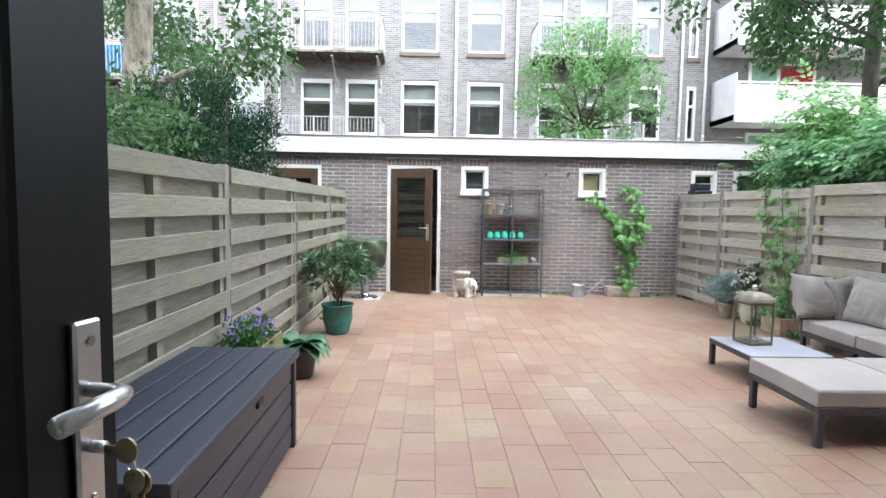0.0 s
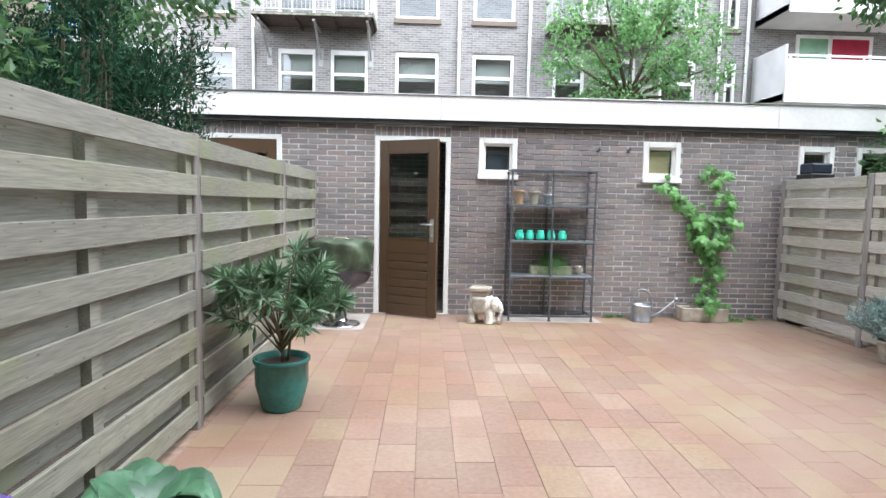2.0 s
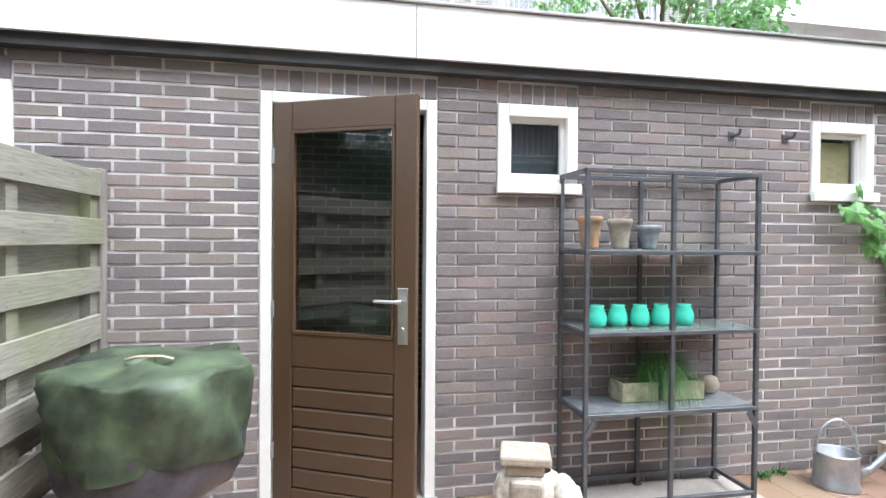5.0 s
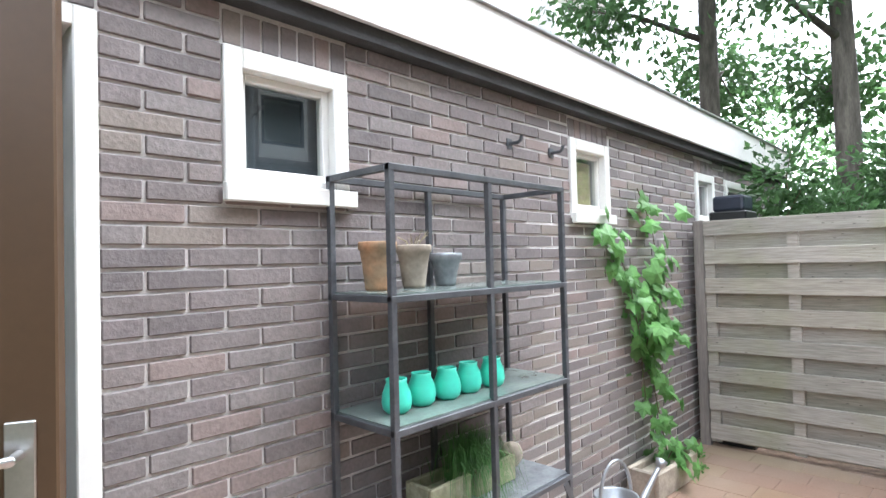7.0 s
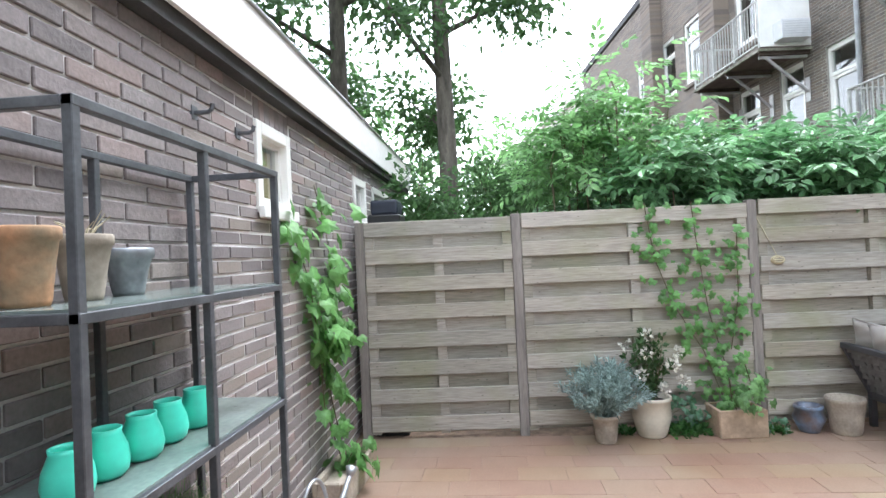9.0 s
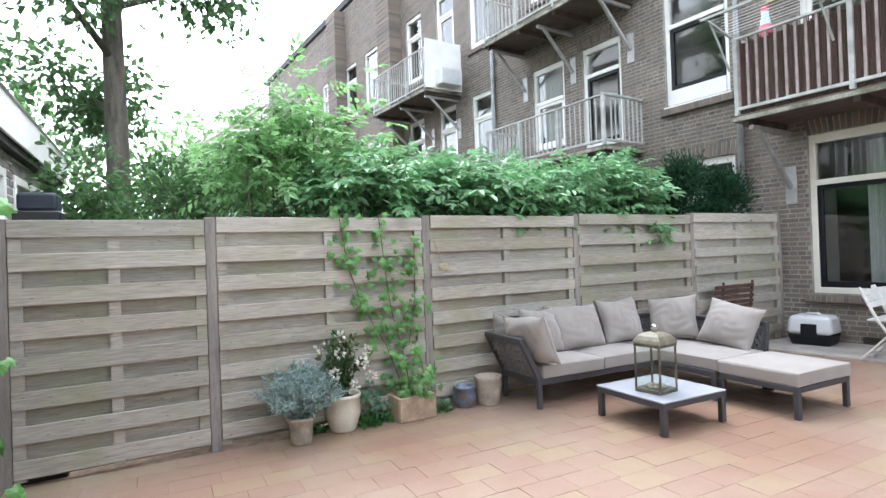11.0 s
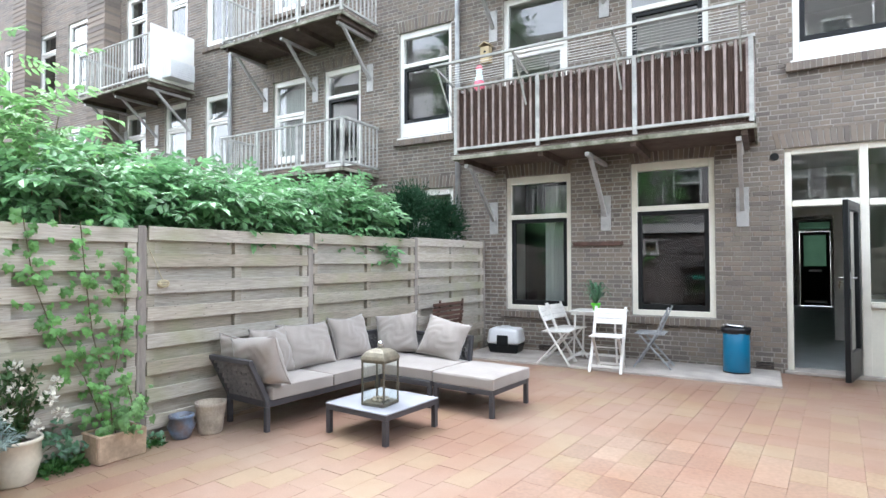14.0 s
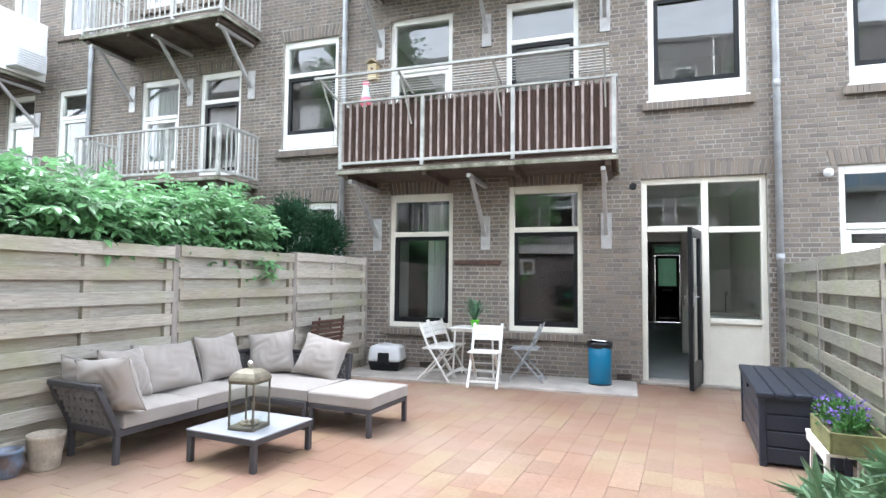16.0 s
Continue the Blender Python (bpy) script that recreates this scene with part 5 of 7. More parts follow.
def pinnate_shrub(name, m, lumps, n, size, leaf_mat, label, seed, spread=0.05):
    """Feathered leaves of seven leaflets each, held out flat to the light, over stems that rise from the ground."""
    t = thing(name, m, label, "shrub")
    o = np.array(m.translation)
    L = [(a - o[0], b - o[1], c - o[2], r) for a, b, c, r in lumps]
    rr = random.Random(seed)
    s = Shape()
    for a, b, c, r in L:
        gx, gy = a * 0.7 + rr.uniform(-0.1, 0.1), b * 0.9 + rr.uniform(-0.1, 0.1)
        s.tube([(gx, gy, 0), ((a + gx) / 2 + rr.uniform(-0.1, 0.1), (b + gy) / 2, c * 0.55), (a, b, c), (a + rr.uniform(-r, r) * 0.5, b + rr.uniform(-r, r) * 0.5, c + r * 0.8)], [0.014, 0.010, 0.006, 0.003], 5)
    s.ob("stems", M_TWIG, t)
    p, d, g = blob_points(n, L, seed, 0.72)
    p = p + g.normal(size=p.shape) * spread
    unit = lambda v: v / (np.linalg.norm(v, axis=1, keepdims=True) + 1e-9)
    way = unit(d * [1, 1, 0.25] + g.normal(size=p.shape) * [0.45, 0.45, 0.22] + [-0.15, 0, -0.12])
    up = unit(d * 0.35 + g.normal(size=p.shape) * 0.28 + [-0.2, 0, 1.0])
    side = unit(np.cross(way, up))
    up = np.cross(side, way)
    big = (0.7 + 0.6 * g.random(n))[:, None] * size
    P, W, U, Z = [p + way * big * 2.3], [way - up * 0.25], [up], [big * 1.1]
    for f in (0.7, 1.4, 2.1):
        for sg in (-1, 1):
            P.append(p + way * big * f + side * sg * big * 0.06)
            W.append(unit(way * 0.55 + side * sg + up * -0.18 + g.normal(size=p.shape) * 0.12))
            U.append(up + g.normal(size=p.shape) * 0.14)
            Z.append(big * (0.85 + 0.3 * g.random((n, 1))))
    P, W, U, Z = np.concatenate(P), unit(np.concatenate(W)), np.concatenate(U), np.concatenate(Z)
    S = unit(np.cross(W, U))
    U = np.cross(S, W)
    pts = [P] + [P + W * Z * f + S * Z * q + U * Z * h for f, q, h in ((0.28, 0.24, 0.05), (0.66, 0.20, 0.03), (1.0, 0.0, -0.10), (0.66, -0.20, 0.03), (0.28, -0.24, 0.05))]
    v = np.stack(pts, 1).reshape(-1, 3)
    k = np.arange(len(P))[:, None] * 6
    f = np.concatenate([k + [0, 1, 2, 3], k + [0, 3, 4, 5]], 0)
    return tagged(sheet("foliage", v.tolist(), f.tolist(), leaf_mat, t), kind="stuff")


# leafy hedge behind the sofa fence
rng = random.Random(11)
lumps = []
for k in range(84):
    y = 2.1 + 4.9 * rng.random()
    top = 2.24 + 0.12 * math.exp(-((y - 5.6) / 0.8) ** 2) + 0.1 * math.exp(-((y - 3.0) / 1.2) ** 2) - 0.5 * max(0, (y - 6.2))
    x = rx_at(y) + rng.uniform(0.34, 1.35)
    lumps.append((x, y, rng.uniform(1.6, top - 0.1), rng.uniform(0.16, 0.30) * (0.65 if y > 6.2 else 1)))
for k in range(18):
    y = 2.4 + 4.3 * rng.random()
    lumps.append((rx_at(y) + rng.uniform(0.2, 0.34), y, rng.uniform(1.92, 2.08), rng.uniform(0.12, 0.2)))
hedge_m = pose(rx_at(4.5) + 0.7, 4.5, -0.05)
pinnate_shrub("elder_hedge", hedge_m, lumps, 5000, 0.096, M_ELDER, "tall bright green elder hedge spilling over the fence", 12)
lumps = []
for k in range(26):
    y = 6.0 + 1.4 * rng.random()
    lumps.append((rx_at(y) + rng.uniform(0.5, 1.2), y, 2.1 + rng.random() * (0.75 - 0.7 * abs(y - 6.75)), rng.uniform(0.10, 0.2)))
pinnate_shrub("elder_bush", pose(5.4, 6.4, -0.05), lumps, 680, 0.078, M_LIGHTLEAF, "lighter elder shoots rising above the hedge", 13, 0.13)
lumps = [(5.15 + rng.uniform(-0.2, 0.5), 1.35 + rng.uniform(-0.7, 0.7), z, 0.26) for z in (1.2, 1.5, 1.75, 2.0, 2.2, 1.9, 2.3, 1.6, 2.05, 1.8, 2.1, 2.25)]
shrub("yew_bush", lumps, 24000, 0.06, M_YEW, "dark yew beside the house wall", 14, width=0.3, spread=0.06, droop=0.5, shell=0.2)
lumps = [(5.6 + rng.uniform(-0.3, 2.2), 7.6 + rng.uniform(-0.4, 1.1), rng.uniform(1.2, 2.3), rng.uniform(0.25, 0.4)) for _ in range(16)]
shrub("neighbour_shrub", lumps, 7000, 0.085, M_TREELEAF, "dense green shrub in the next garden", 15, width=0.5)
lumps = [(9.5 + rng.uniform(-1.0, 3.5), 6.5 + rng.uniform(-1.5, 3.0), rng.uniform(0.8, 3.4), rng.uniform(0.4, 0.8)) for _ in range(26)]
shrub("garden_trees", lumps, 12000, 0.11, M_LIGHTLEAF, "light green garden shrubs further off", 16, width=0.5, spread=0.15)

# shrubs and trees behind the storage box fence
lumps = [(-2.5 + rng.uniform(-0.9, 0.5), 6.9 + rng.uniform(-1.0, 1.2), rng.uniform(1.2, 2.5), rng.uniform(0.22, 0.36)) for _ in range(30)]
for k in range(22):
    tip_x, tip_y, tip_z = -2.6 + rng.uniform(-0.8, 0.6), 6.9 + rng.uniform(-0.9, 1.1), rng.uniform(2.4, 3.1)
    lumps += [(tip_x, tip_y, tip_z - 0.17 * j, 0.07 + 0.05 * j) for j in range(3)]
shrub("yew_hedge", lumps, 42000, 0.055, M_YEW, "dark feathery yew behind the fence", 17, width=0.28, spread=0.06, droop=0.55, shell=0.25)
lumps = [(-2.9 + rng.uniform(-0.9, 0.5), 4.2 + rng.uniform(-1.5, 1.6), rng.uniform(1.2, 2.35), rng.uniform(0.25, 0.4)) for _ in range(20)]
shrub("laurel_hedge", lumps, 9000, 0.085, M_TREELEAF, "mixed green hedge behind the fence", 18, width=0.45, spread=0.09)
tree("plane_tree", -4.7, 9.0, 0.26, "old plane tree with pale blotched bark", 9.0, 0.36, 2.6, M_TREELEAF, M_BARK_PALE, 14000, 0.12, 21, (0.3, 0.2), limbs=8)
tree("shrub_tree", 3.5, 11.9, 0.05, "multi-stemmed light green tree behind the shed", 4.6, 0.42, 1.05, M_LIGHTLEAF, M_TWIG, 9000, 0.085, 22, (0, 0),
     lumps=[(2.3, 11.9, 3.7, 0.4), (2.5, 12.0, 4.4, 0.45), (3.0, 12.0, 5.0, 0.45), (3.6, 11.9, 5.2, 0.45), (4.3, 11.9, 4.9, 0.5), (4.8, 12.0, 4.3, 0.5), (5.0, 11.9, 3.6, 0.35), (3.2, 12.0, 3.4, 0.4), (4.1, 12.0, 3.8, 0.45), (2.8, 12.0, 2.9, 0.3), (4.4, 12.0, 3.1, 0.3)], limbs=9)
tree("maple_tree", 8.2, 10.0, 0.15, "tall dark maple tree behind the shed", 10.5, 0.36, 2.7, M_TREELEAF, M_BARK, 12500, 0.14, 23, (0.2, 0.1),
     lumps=[(4.9, 10.4, 5.2, 0.3), (5.2, 10.4, 5.6, 0.4), (6.2, 10.2, 6.0, 0.4), (7.5, 10.0, 5.7, 0.4), (7.0, 10.0, 6.2, 0.5)], limbs=9)
tree("lime_tree", 8.0, 8.35, 0.145, "slender lime tree beyond the fence", 9.5, 0.34, 2.0, M_TREELEAF, M_BARK, 12000, 0.12, 24, (-0.1, 0.1), limbs=9)


# ---- things in the yard ----
def pot(name, x, y, z, r0, r1, h, mat, label, group="", rim=0.012, soil=True, belly=0.0, category="plant pot", seg=28):
    p = thing(name, pose(x, y, z), label, category, group)
    s = Shape()
    mid = (r0 + r1) / 2 + belly
    s.turn([(0, 0.0), (r0 * 0.92, 0.0), (r0, 0.012), (mid, h * 0.5), (r1, h - 0.03), (r1 + rim, h - 0.025), (r1 + rim, h - 0.004), (r1 + rim * 0.5, h), (r1 - 0.012, h - 0.004), (r1 - 0.016, h * 0.6), (0, h * 0.55)], seg)
    s.ob("body", mat, p, smooth=True)
    if soil:
        s = Shape()
        s.turn([(0, h - 0.035), (r1 * 0.5, h - 0.03), (r1 - 0.014, h - 0.04)], 20)
        s.ob("soil", M_SOIL, p)
    return p


def rosette(parent, name, n, length, width, rise, mat, seed, z0=0.0, arch=0.5, segs=6, spread=1.0, x0=0.0, y0=0.0):
    """Broad arching leaves from one crown, each a ribbed blade."""
    rng = random.Random(seed)
    vs, fs = [], []
    for k in range(n):
        a = k * 2.399 + rng.uniform(-0.3, 0.3)
        L = length * rng.uniform(0.6, 1.1)
        up = rise * rng.uniform(0.55, 1.15)
        c, s_ = math.cos(a), math.sin(a)
        b = len(vs)
        for i in range(segs + 1):
            t = i / segs
            r = L * t * spread * (1 - 0.15 * t)
            z = z0 + up * (math.sin(math.pi * min(1, t * 0.62)) * 1.0) - arch * L * t ** 3
            w = width * rng.uniform(0.95, 1.05) * math.sin(math.pi * (0.12 + 0.88 * t) ** 0.75) * 0.5 if t < 1 else 0.002
            for q in (-1, 0, 1):
                vs.append((x0 + c * r - s_ * w * q, y0 + s_ * r + c * w * q, z + abs(q) * w * 0.35))
        for i in range(segs):
            for q in (0, 1):
                j = b + i * 3 + q
                fs.append((j, j + 1, j + 4, j + 3))
    return sheet(name, vs, fs, mat, parent, True)


def spray(parent, name, stems, leaves, leaf_mat, size, width, seed, stem_mat=M_TWIG, up=0.4, bare=0.0):
    """Stems as polylines, with leaves set along them."""
    rng = np.random.default_rng(seed)
    s = Shape()
    P, D = [], []
    for pts, r in stems:
        s.tube(pts, [r * (1 - 0.75 * k / (len(pts) - 1)) for k in range(len(pts))], 6)
        pts = np.array([tuple(q) for q in pts])
        for _ in range(leaves):
            t = (bare + (1 - bare) * rng.random() ** 0.7) * (len(pts) - 1)
            i = min(int(t), len(pts) - 2)
            q = pts[i] + (pts[i + 1] - pts[i]) * (t - i)
            P.append(q)
            d = (pts[i + 1] - pts[i]) / np.linalg.norm(pts[i + 1] - pts[i])
            D.append(d * up + rng.normal(size=3) * 0.6)
    s.ob("stem", stem_mat, parent, smooth=True)
    n = len(P)
    return tagged(leaf_cloud(name, P, D, size * (0.6 + 0.7 * rng.random(n)), leaf_mat, parent, width, 0.2, seed), kind="stuff")


def cushion(m, w, h, d, seed, label="taupe scatter cushion with pinched corners", group="cushions on the sofa", name="cushion"):
    """A stuffed square cushion: w wide, h high, d thick, pinched corners, standing on its lower edge."""
    c = thing(name, m, label, "cushion", group)
    n, rng = 22, random.Random(seed)
    vs, fs = [], []
    ph = [rng.uniform(0, 6.28) for _ in range(4)]
    for side in (1, -1):
        for i in range(n + 1):
            for j in range(n + 1):
                u, v = i / n * 2 - 1, j / n * 2 - 1
                f = max(0.0, (1 - abs(u) ** 2.6) * (1 - abs(v) ** 2.6)) ** 0.5
                pin = 1 - 0.11 * (1 - abs(u) ** 2) * abs(v) ** 3
                pin2 = 1 - 0.11 * (1 - abs(v) ** 2) * abs(u) ** 3
                y = side * d * 0.56 * f + 0.014 * f * math.sin(3 * u + ph[0] + 2 * v) + 0.009 * math.sin(9 * u * v + ph[1]) * f + 0.006 * f * math.sin(13 * (abs(u) + abs(v)) + 5 * math.atan2(v, u) + ph[3])
                vs.append((u * w / 2 * pin2, y, h / 2 + v * h / 2 * pin - 0.02 * h * math.cos(u * 2 + ph[2]) * max(0, v)))
    k = (n + 1) ** 2
    for sd in (0, 1):
        for i in range(n):
            for j in range(n):
                a = sd * k + i * (n + 1) + j
                q = (a, a + n + 1, a + n + 2, a + 1)
                fs.append(q if sd else q[::-1])
    o = sheet("cover", vs, fs, M_CUSHION, c, True)
    bm = bmesh.new()
    bm.from_mesh(o.data)
    bmesh.ops.remove_doubles(bm, verts=bm.verts, dist=0.002)
    bmesh.ops.recalc_face_normals(bm, faces=bm.faces)
    bm.to_mesh(o.data)
    bm.free()
    s = Shape()
    edge = []
    for k in range(41):
        a = k / 40 * 4
        i, f = int(a) % 4, a - int(a)
        u, v = ((-1 + 2 * f, -1), (1, -1 + 2 * f), (1 - 2 * f, 1), (-1, 1 - 2 * f))[i]
        edge.append((u * w / 2 * (1 - 0.11 * (1 - v * v) * abs(u) ** 3), 0, h / 2 + v * h / 2 * (1 - 0.11 * (1 - u * u) * abs(v) ** 3)))
    s.tube(edge, 0.004, 5, False)
    s.ob("piping", M_CUSHION, c, smooth=True)
    return c


# storage box
box = thing("storage_box", pose(-0.83, 2.23, 0), "anthracite plank-look garden storage box with a closed lid", "storage box")
s = Shape()
s.box(-0.27, 0.27, -0.74, 0.74, 0.02, 0.52)
s.ob("body", M_BOX, box, bevel=0.006)
for z in (0.03, 0.155, 0.28, 0.405):
    s = Shape()
    s.box(0.271, 0.288, -0.70, 0.70, z, z + 0.115)
    s.ob("panel", M_BOX, box, bevel=0.006)
    for y in (-0.758, 0.741):
        s = Shape()
        s.box(-0.25, 0.25, y, y + 0.017, z, z + 0.115)
        s.ob("panel", M_BOX, box, bevel=0.006)
for x, y in ((-0.30, -0.775), (0.245, -0.775), (-0.30, 0.72), (0.245, 0.72)):
    s = Shape()
    s.box(x, x + 0.055, y, y + 0.055, 0, 0.525)
    s.ob("corner_post", M_BOX, box, bevel=0.008)
for k in range(5):
    x = -0.315 + k * 0.127
    s = Shape()
    s.box(x, x + 0.121, -0.80, 0.80, 0.532, 0.572)
    s.ob("lid_board", M_BOX, box, bevel=0.010, segments=2)
s = Shape()
s.box(-0.31, 0.31, -0.79, 0.79, 0.521, 0.545)
s.ob("lid_base", M_BOX, box)
s = Shape()
s.box(0.302, 0.318, 0.02, 0.10, 0.49, 0.525)
s.ob("latch", M_BLACK, box, bevel=0.004)

# planter on a white stand
stand = thing("plant_stand", pose(-0.98, 3.46, 0), "small white painted wooden stand under the planter", "plant stand")
for k in range(3):
    s = Shape()
    s.box(-0.17 + k * 0.115, -0.17 + k * 0.115 + 0.108, -0.30, 0.34, 0.335, 0.36)
    s.ob("slat", M_CHAIR, stand, bevel=0.004)
for x in (-0.14, 0.14):
    for y in (-0.25, 0.29):
        s = Shape()
        s.beam((x, y * 0.7, 0.335), (x, y, 0.0), 0.035, 0.03, (1, 0, 0))
        s.ob("leg", M_CHAIR, stand)
for x in (0.14, -0.165):
    s = Shape()
    s.box(x, x + 0.025, -0.29, 0.33, 0.285, 0.334)
    s.ob("apron", M_CHAIR, stand, bevel=0.004)
pl = thing("flower_planter", pose(-0.98, 3.52, 0.362), "mossy wooden trough planted with violet bellflowers", "planter")
s = Shape()
s.box(-0.15, -0.135, -0.27, 0.31, 0, 0.13).box(0.135, 0.15, -0.27, 0.31, 0, 0.13).box(-0.135, 0.135, -0.27, -0.255, 0, 0.13).box(-0.135, 0.135, 0.295, 0.31, 0, 0.13).box(-0.135, 0.135, -0.255, 0.295, 0, 0.015)
s.ob("body", M_MOSSWOOD, pl, bevel=0.003)
s = Shape()
s.box(-0.134, 0.134, -0.254, 0.294, 0.016, 0.11)
s.ob("soil", M_SOIL, pl)
rng = np.random.default_rng(3)
P, d, g = blob_points(1500, [(-0.02, -0.12, 0.16, 0.12), (0.03, 0.0, 0.17, 0.13), (-0.03, 0.12, 0.16, 0.10), (0.05, -0.18, 0.17, 0.1), (0.02, 0.2, 0.15, 0.08)], 5, 0.2)
P[:, 2] = np.maximum(P[:, 2], 0.11)
tagged(leaf_cloud("foliage", P, d + g.normal(size=P.shape) * 0.5 + [0, 0, 0.5], 0.03 * (0.6 + 0.8 * g.random(1500)), M_GRASSLEAF, pl, 0.7, 0.2, 6), kind="stuff")
P, d, g = blob_points(140, [(0.0, -0.2, 0.24, 0.07), (0.1, -0.1, 0.23, 0.06), (0.06, 0.08, 0.25, 0.07), (-0.05, 0.16, 0.24, 0.06), (0.12, 0.2, 0.2, 0.05), (-0.08, -0.05, 0.26, 0.06)], 7, 0.4)
tagged(leaf_cloud("blossom", P, d + g.normal(size=P.shape) * 0.4 + [0, 0, 0.5], 0.026 * (0.7 + 0.5 * g.random(140)), M_PETAL_P, pl, 0.9, 0.3, 8), kind="stuff")

# hosta, oleander
h = pot("hosta_pot", -0.84, 4.32, 0, 0.125, 0.16, 0.25, M_BLACKPOT, "black plastic pot with a broad-leaved hosta")
rosette(h, "leaf_crown", 24, 0.31, 0.23, 0.13, M_HOSTA, 4, 0.21, 0.42)
o = pot("oleander_pot", -0.785, 5.90, 0, 0.125, 0.165, 0.33, M_TEAL, "teal glazed pot with a bushy oleander", belly=0.02)
rng = random.Random(31)
stems = [([(0, 0, 0.26), (0.01, 0.01, 0.42), (0.0, 0.0, 0.56)], 0.013), ([(0.03, 0.02, 0.26), (0.05, 0.02, 0.45), (0.09, 0.05, 0.62)], 0.009)]
for k in range(34):
    a, r = rng.uniform(0, 6.28), 0.44 * math.sqrt(rng.uniform(0.04, 1))
    hh = 0.60 + 0.42 * rng.random() ** 0.8 * (1.15 - r * 1.2)
    f = rng.uniform(0.42, 0.56)
    mid = (math.cos(a) * r * 0.45, math.sin(a) * r * 0.45, f + (hh - f) * 0.6)
    stems.append(([(0, 0, f - 0.08), mid, (math.cos(a) * r * 0.8, math.sin(a) * r * 0.8, f + (hh - f) * 0.9), (math.cos(a) * r, math.sin(a) * r, hh)], 0.007))
spray(o, "foliage", stems[2:], 46, M_OLEANDER, 0.125, 0.19, 9, up=0.45, bare=0.34)
s = Shape()
for pts, r in stems[:2]:
    s.tube(pts, r, 7)
s.ob("trunk", M_TWIG, o, smooth=True)

# kettle barbecue under a cover
q = thing("barbecue", pose(-0.775, 8.28, 0.008), "kettle barbecue under a green and black tarpaulin cover", "barbecue")
s = Shape()
s.turn([(0, 0.0), (0.205, 0.0), (0.205, 0.012), (0.19, 0.022), (0.09, 0.035), (0.065, 0.06), (0.06, 0.08)], 36)
s.ob("base", M_CHROME, q, smooth=True)
s = Shape()
s.tube([(0, 0, 0.06), (0, 0, 0.42)], 0.062, 24)
s.ob("column", M_GALV, q, smooth=True)


def cover_shape(prof, mat, name, wob, seed):
    seg, vs, fs = 48, [], []
    rr = random.Random(seed)
    ph = [rr.uniform(0, 6.28) for _ in range(6)]
    for i, (r, z) in enumerate(prof):
        for j in range(seg):
            a = 2 * math.pi * j / seg
            k = r * (1 + wob * (math.sin(5 * a + ph[0] + i) + 0.7 * math.sin(9 * a + ph[1] + 1.7 * i) + 0.5 * math.sin(3 * a + ph[2]) + 0.45 * math.sin(15 * a + ph[4] + 2.3 * i)))
            vs.append((k * math.cos(a), k * math.sin(a), z + wob * 0.35 * math.sin(4 * a + ph[3] + i)))
    for i in range(len(prof) - 1):
        for j in range(seg):
            fs.append((i * seg + j, i * seg + (j + 1) % seg, (i + 1) * seg + (j + 1) % seg, (i + 1) * seg + j))
    return sheet(name, vs, fs, mat, q, True)


cover_shape([(0.075, 0.385), (0.17, 0.40), (0.26, 0.455), (0.305, 0.53), (0.318, 0.60), (0.322, 0.66)], M_COVER2, "cover_skirt", 0.03, 2)
cover_shape([(0.326, 0.60), (0.335, 0.66), (0.338, 0.74), (0.342, 0.82), (0.335, 0.875), (0.325, 0.90), (0.30, 0.892), (0.22, 0.90), (0.12, 0.912), (0.05, 0.905), (0.001, 0.90)], M_COVER, "cover_top", 0.042, 5)
s = Shape()
s.tube([(-0.08, -0.05, 0.918), (-0.04, -0.055, 0.93), (0.04, -0.055, 0.93), (0.08, -0.05, 0.918)], 0.006, 6)
s.ob("cover_loop", M_ROPE, q, smooth=True)
s = Shape()
s.box(-1.12, -0.52, 8.04, 8.86, 0.0032, 0.007)
tagged(s.ob("pavement_slab", M_CONCRETE, bevel=0.0015), "pale grey concrete slab under the barbecue", kind="structure")
s = Shape()
s.box(1.0, 2.12, 8.55, 8.93, 0.0028, 0.007)
tagged(s.ob("pavement_slab_rack", M_CONCRETE, bevel=0.0015), "pale grey concrete slab under the rack", kind="structure")

# glazed garden stool
e = thing("garden_stool", pose(0.75, 8.52, 0, 0, 0, -18), "cream and brown glazed ceramic garden stool with a slab top", "stool")
s = Shape()
s.turn([(0.02, 0.09), (0.10, 0.10), (0.135, 0.16), (0.14, 0.22), (0.12, 0.29), (0.09, 0.31)], 24, (0, 0, 0), (1.15, 0.75))
for x in (-0.10, 0.10):
    for y in (-0.055, 0.055):
        s.turn([(0.0, 0.0), (0.052, 0.0), (0.055, 0.02), (0.042, 0.06), (0.045, 0.17)], 14, (x, y, 0))
s.turn([(0.0, 0.13), (0.05, 0.14), (0.075, 0.20), (0.07, 0.26), (0.03, 0.295), (0.0, 0.30)], 16, (0.155, -0.02, 0), (0.8, 1))
s.tube([(0.19, -0.03, 0.24), (0.225, -0.04, 0.16), (0.21, -0.045, 0.06), (0.20, -0.04, 0.01)], [0.04, 0.032, 0.026, 0.03], 10)
s.ob("body", M_CERAMIC, e, smooth=True)
s = Shape()
s.box(-0.09, 0.07, -0.118, 0.118, 0.12, 0.30)
s.ob("saddle", material("brown_glaze", (0.44, 0.39, 0.32), 0.4, 0, 0.4, 14, 60, 0.1), e, bevel=0.03, segments=3)
s = Shape()
s.box(-0.13, 0.10, -0.105, 0.105, 0.355, 0.40).box(-0.10, 0.07, -0.08, 0.08, 0.30, 0.354)
s.ob("slab", M_PALEPOT, e, bevel=0.012, segments=2)

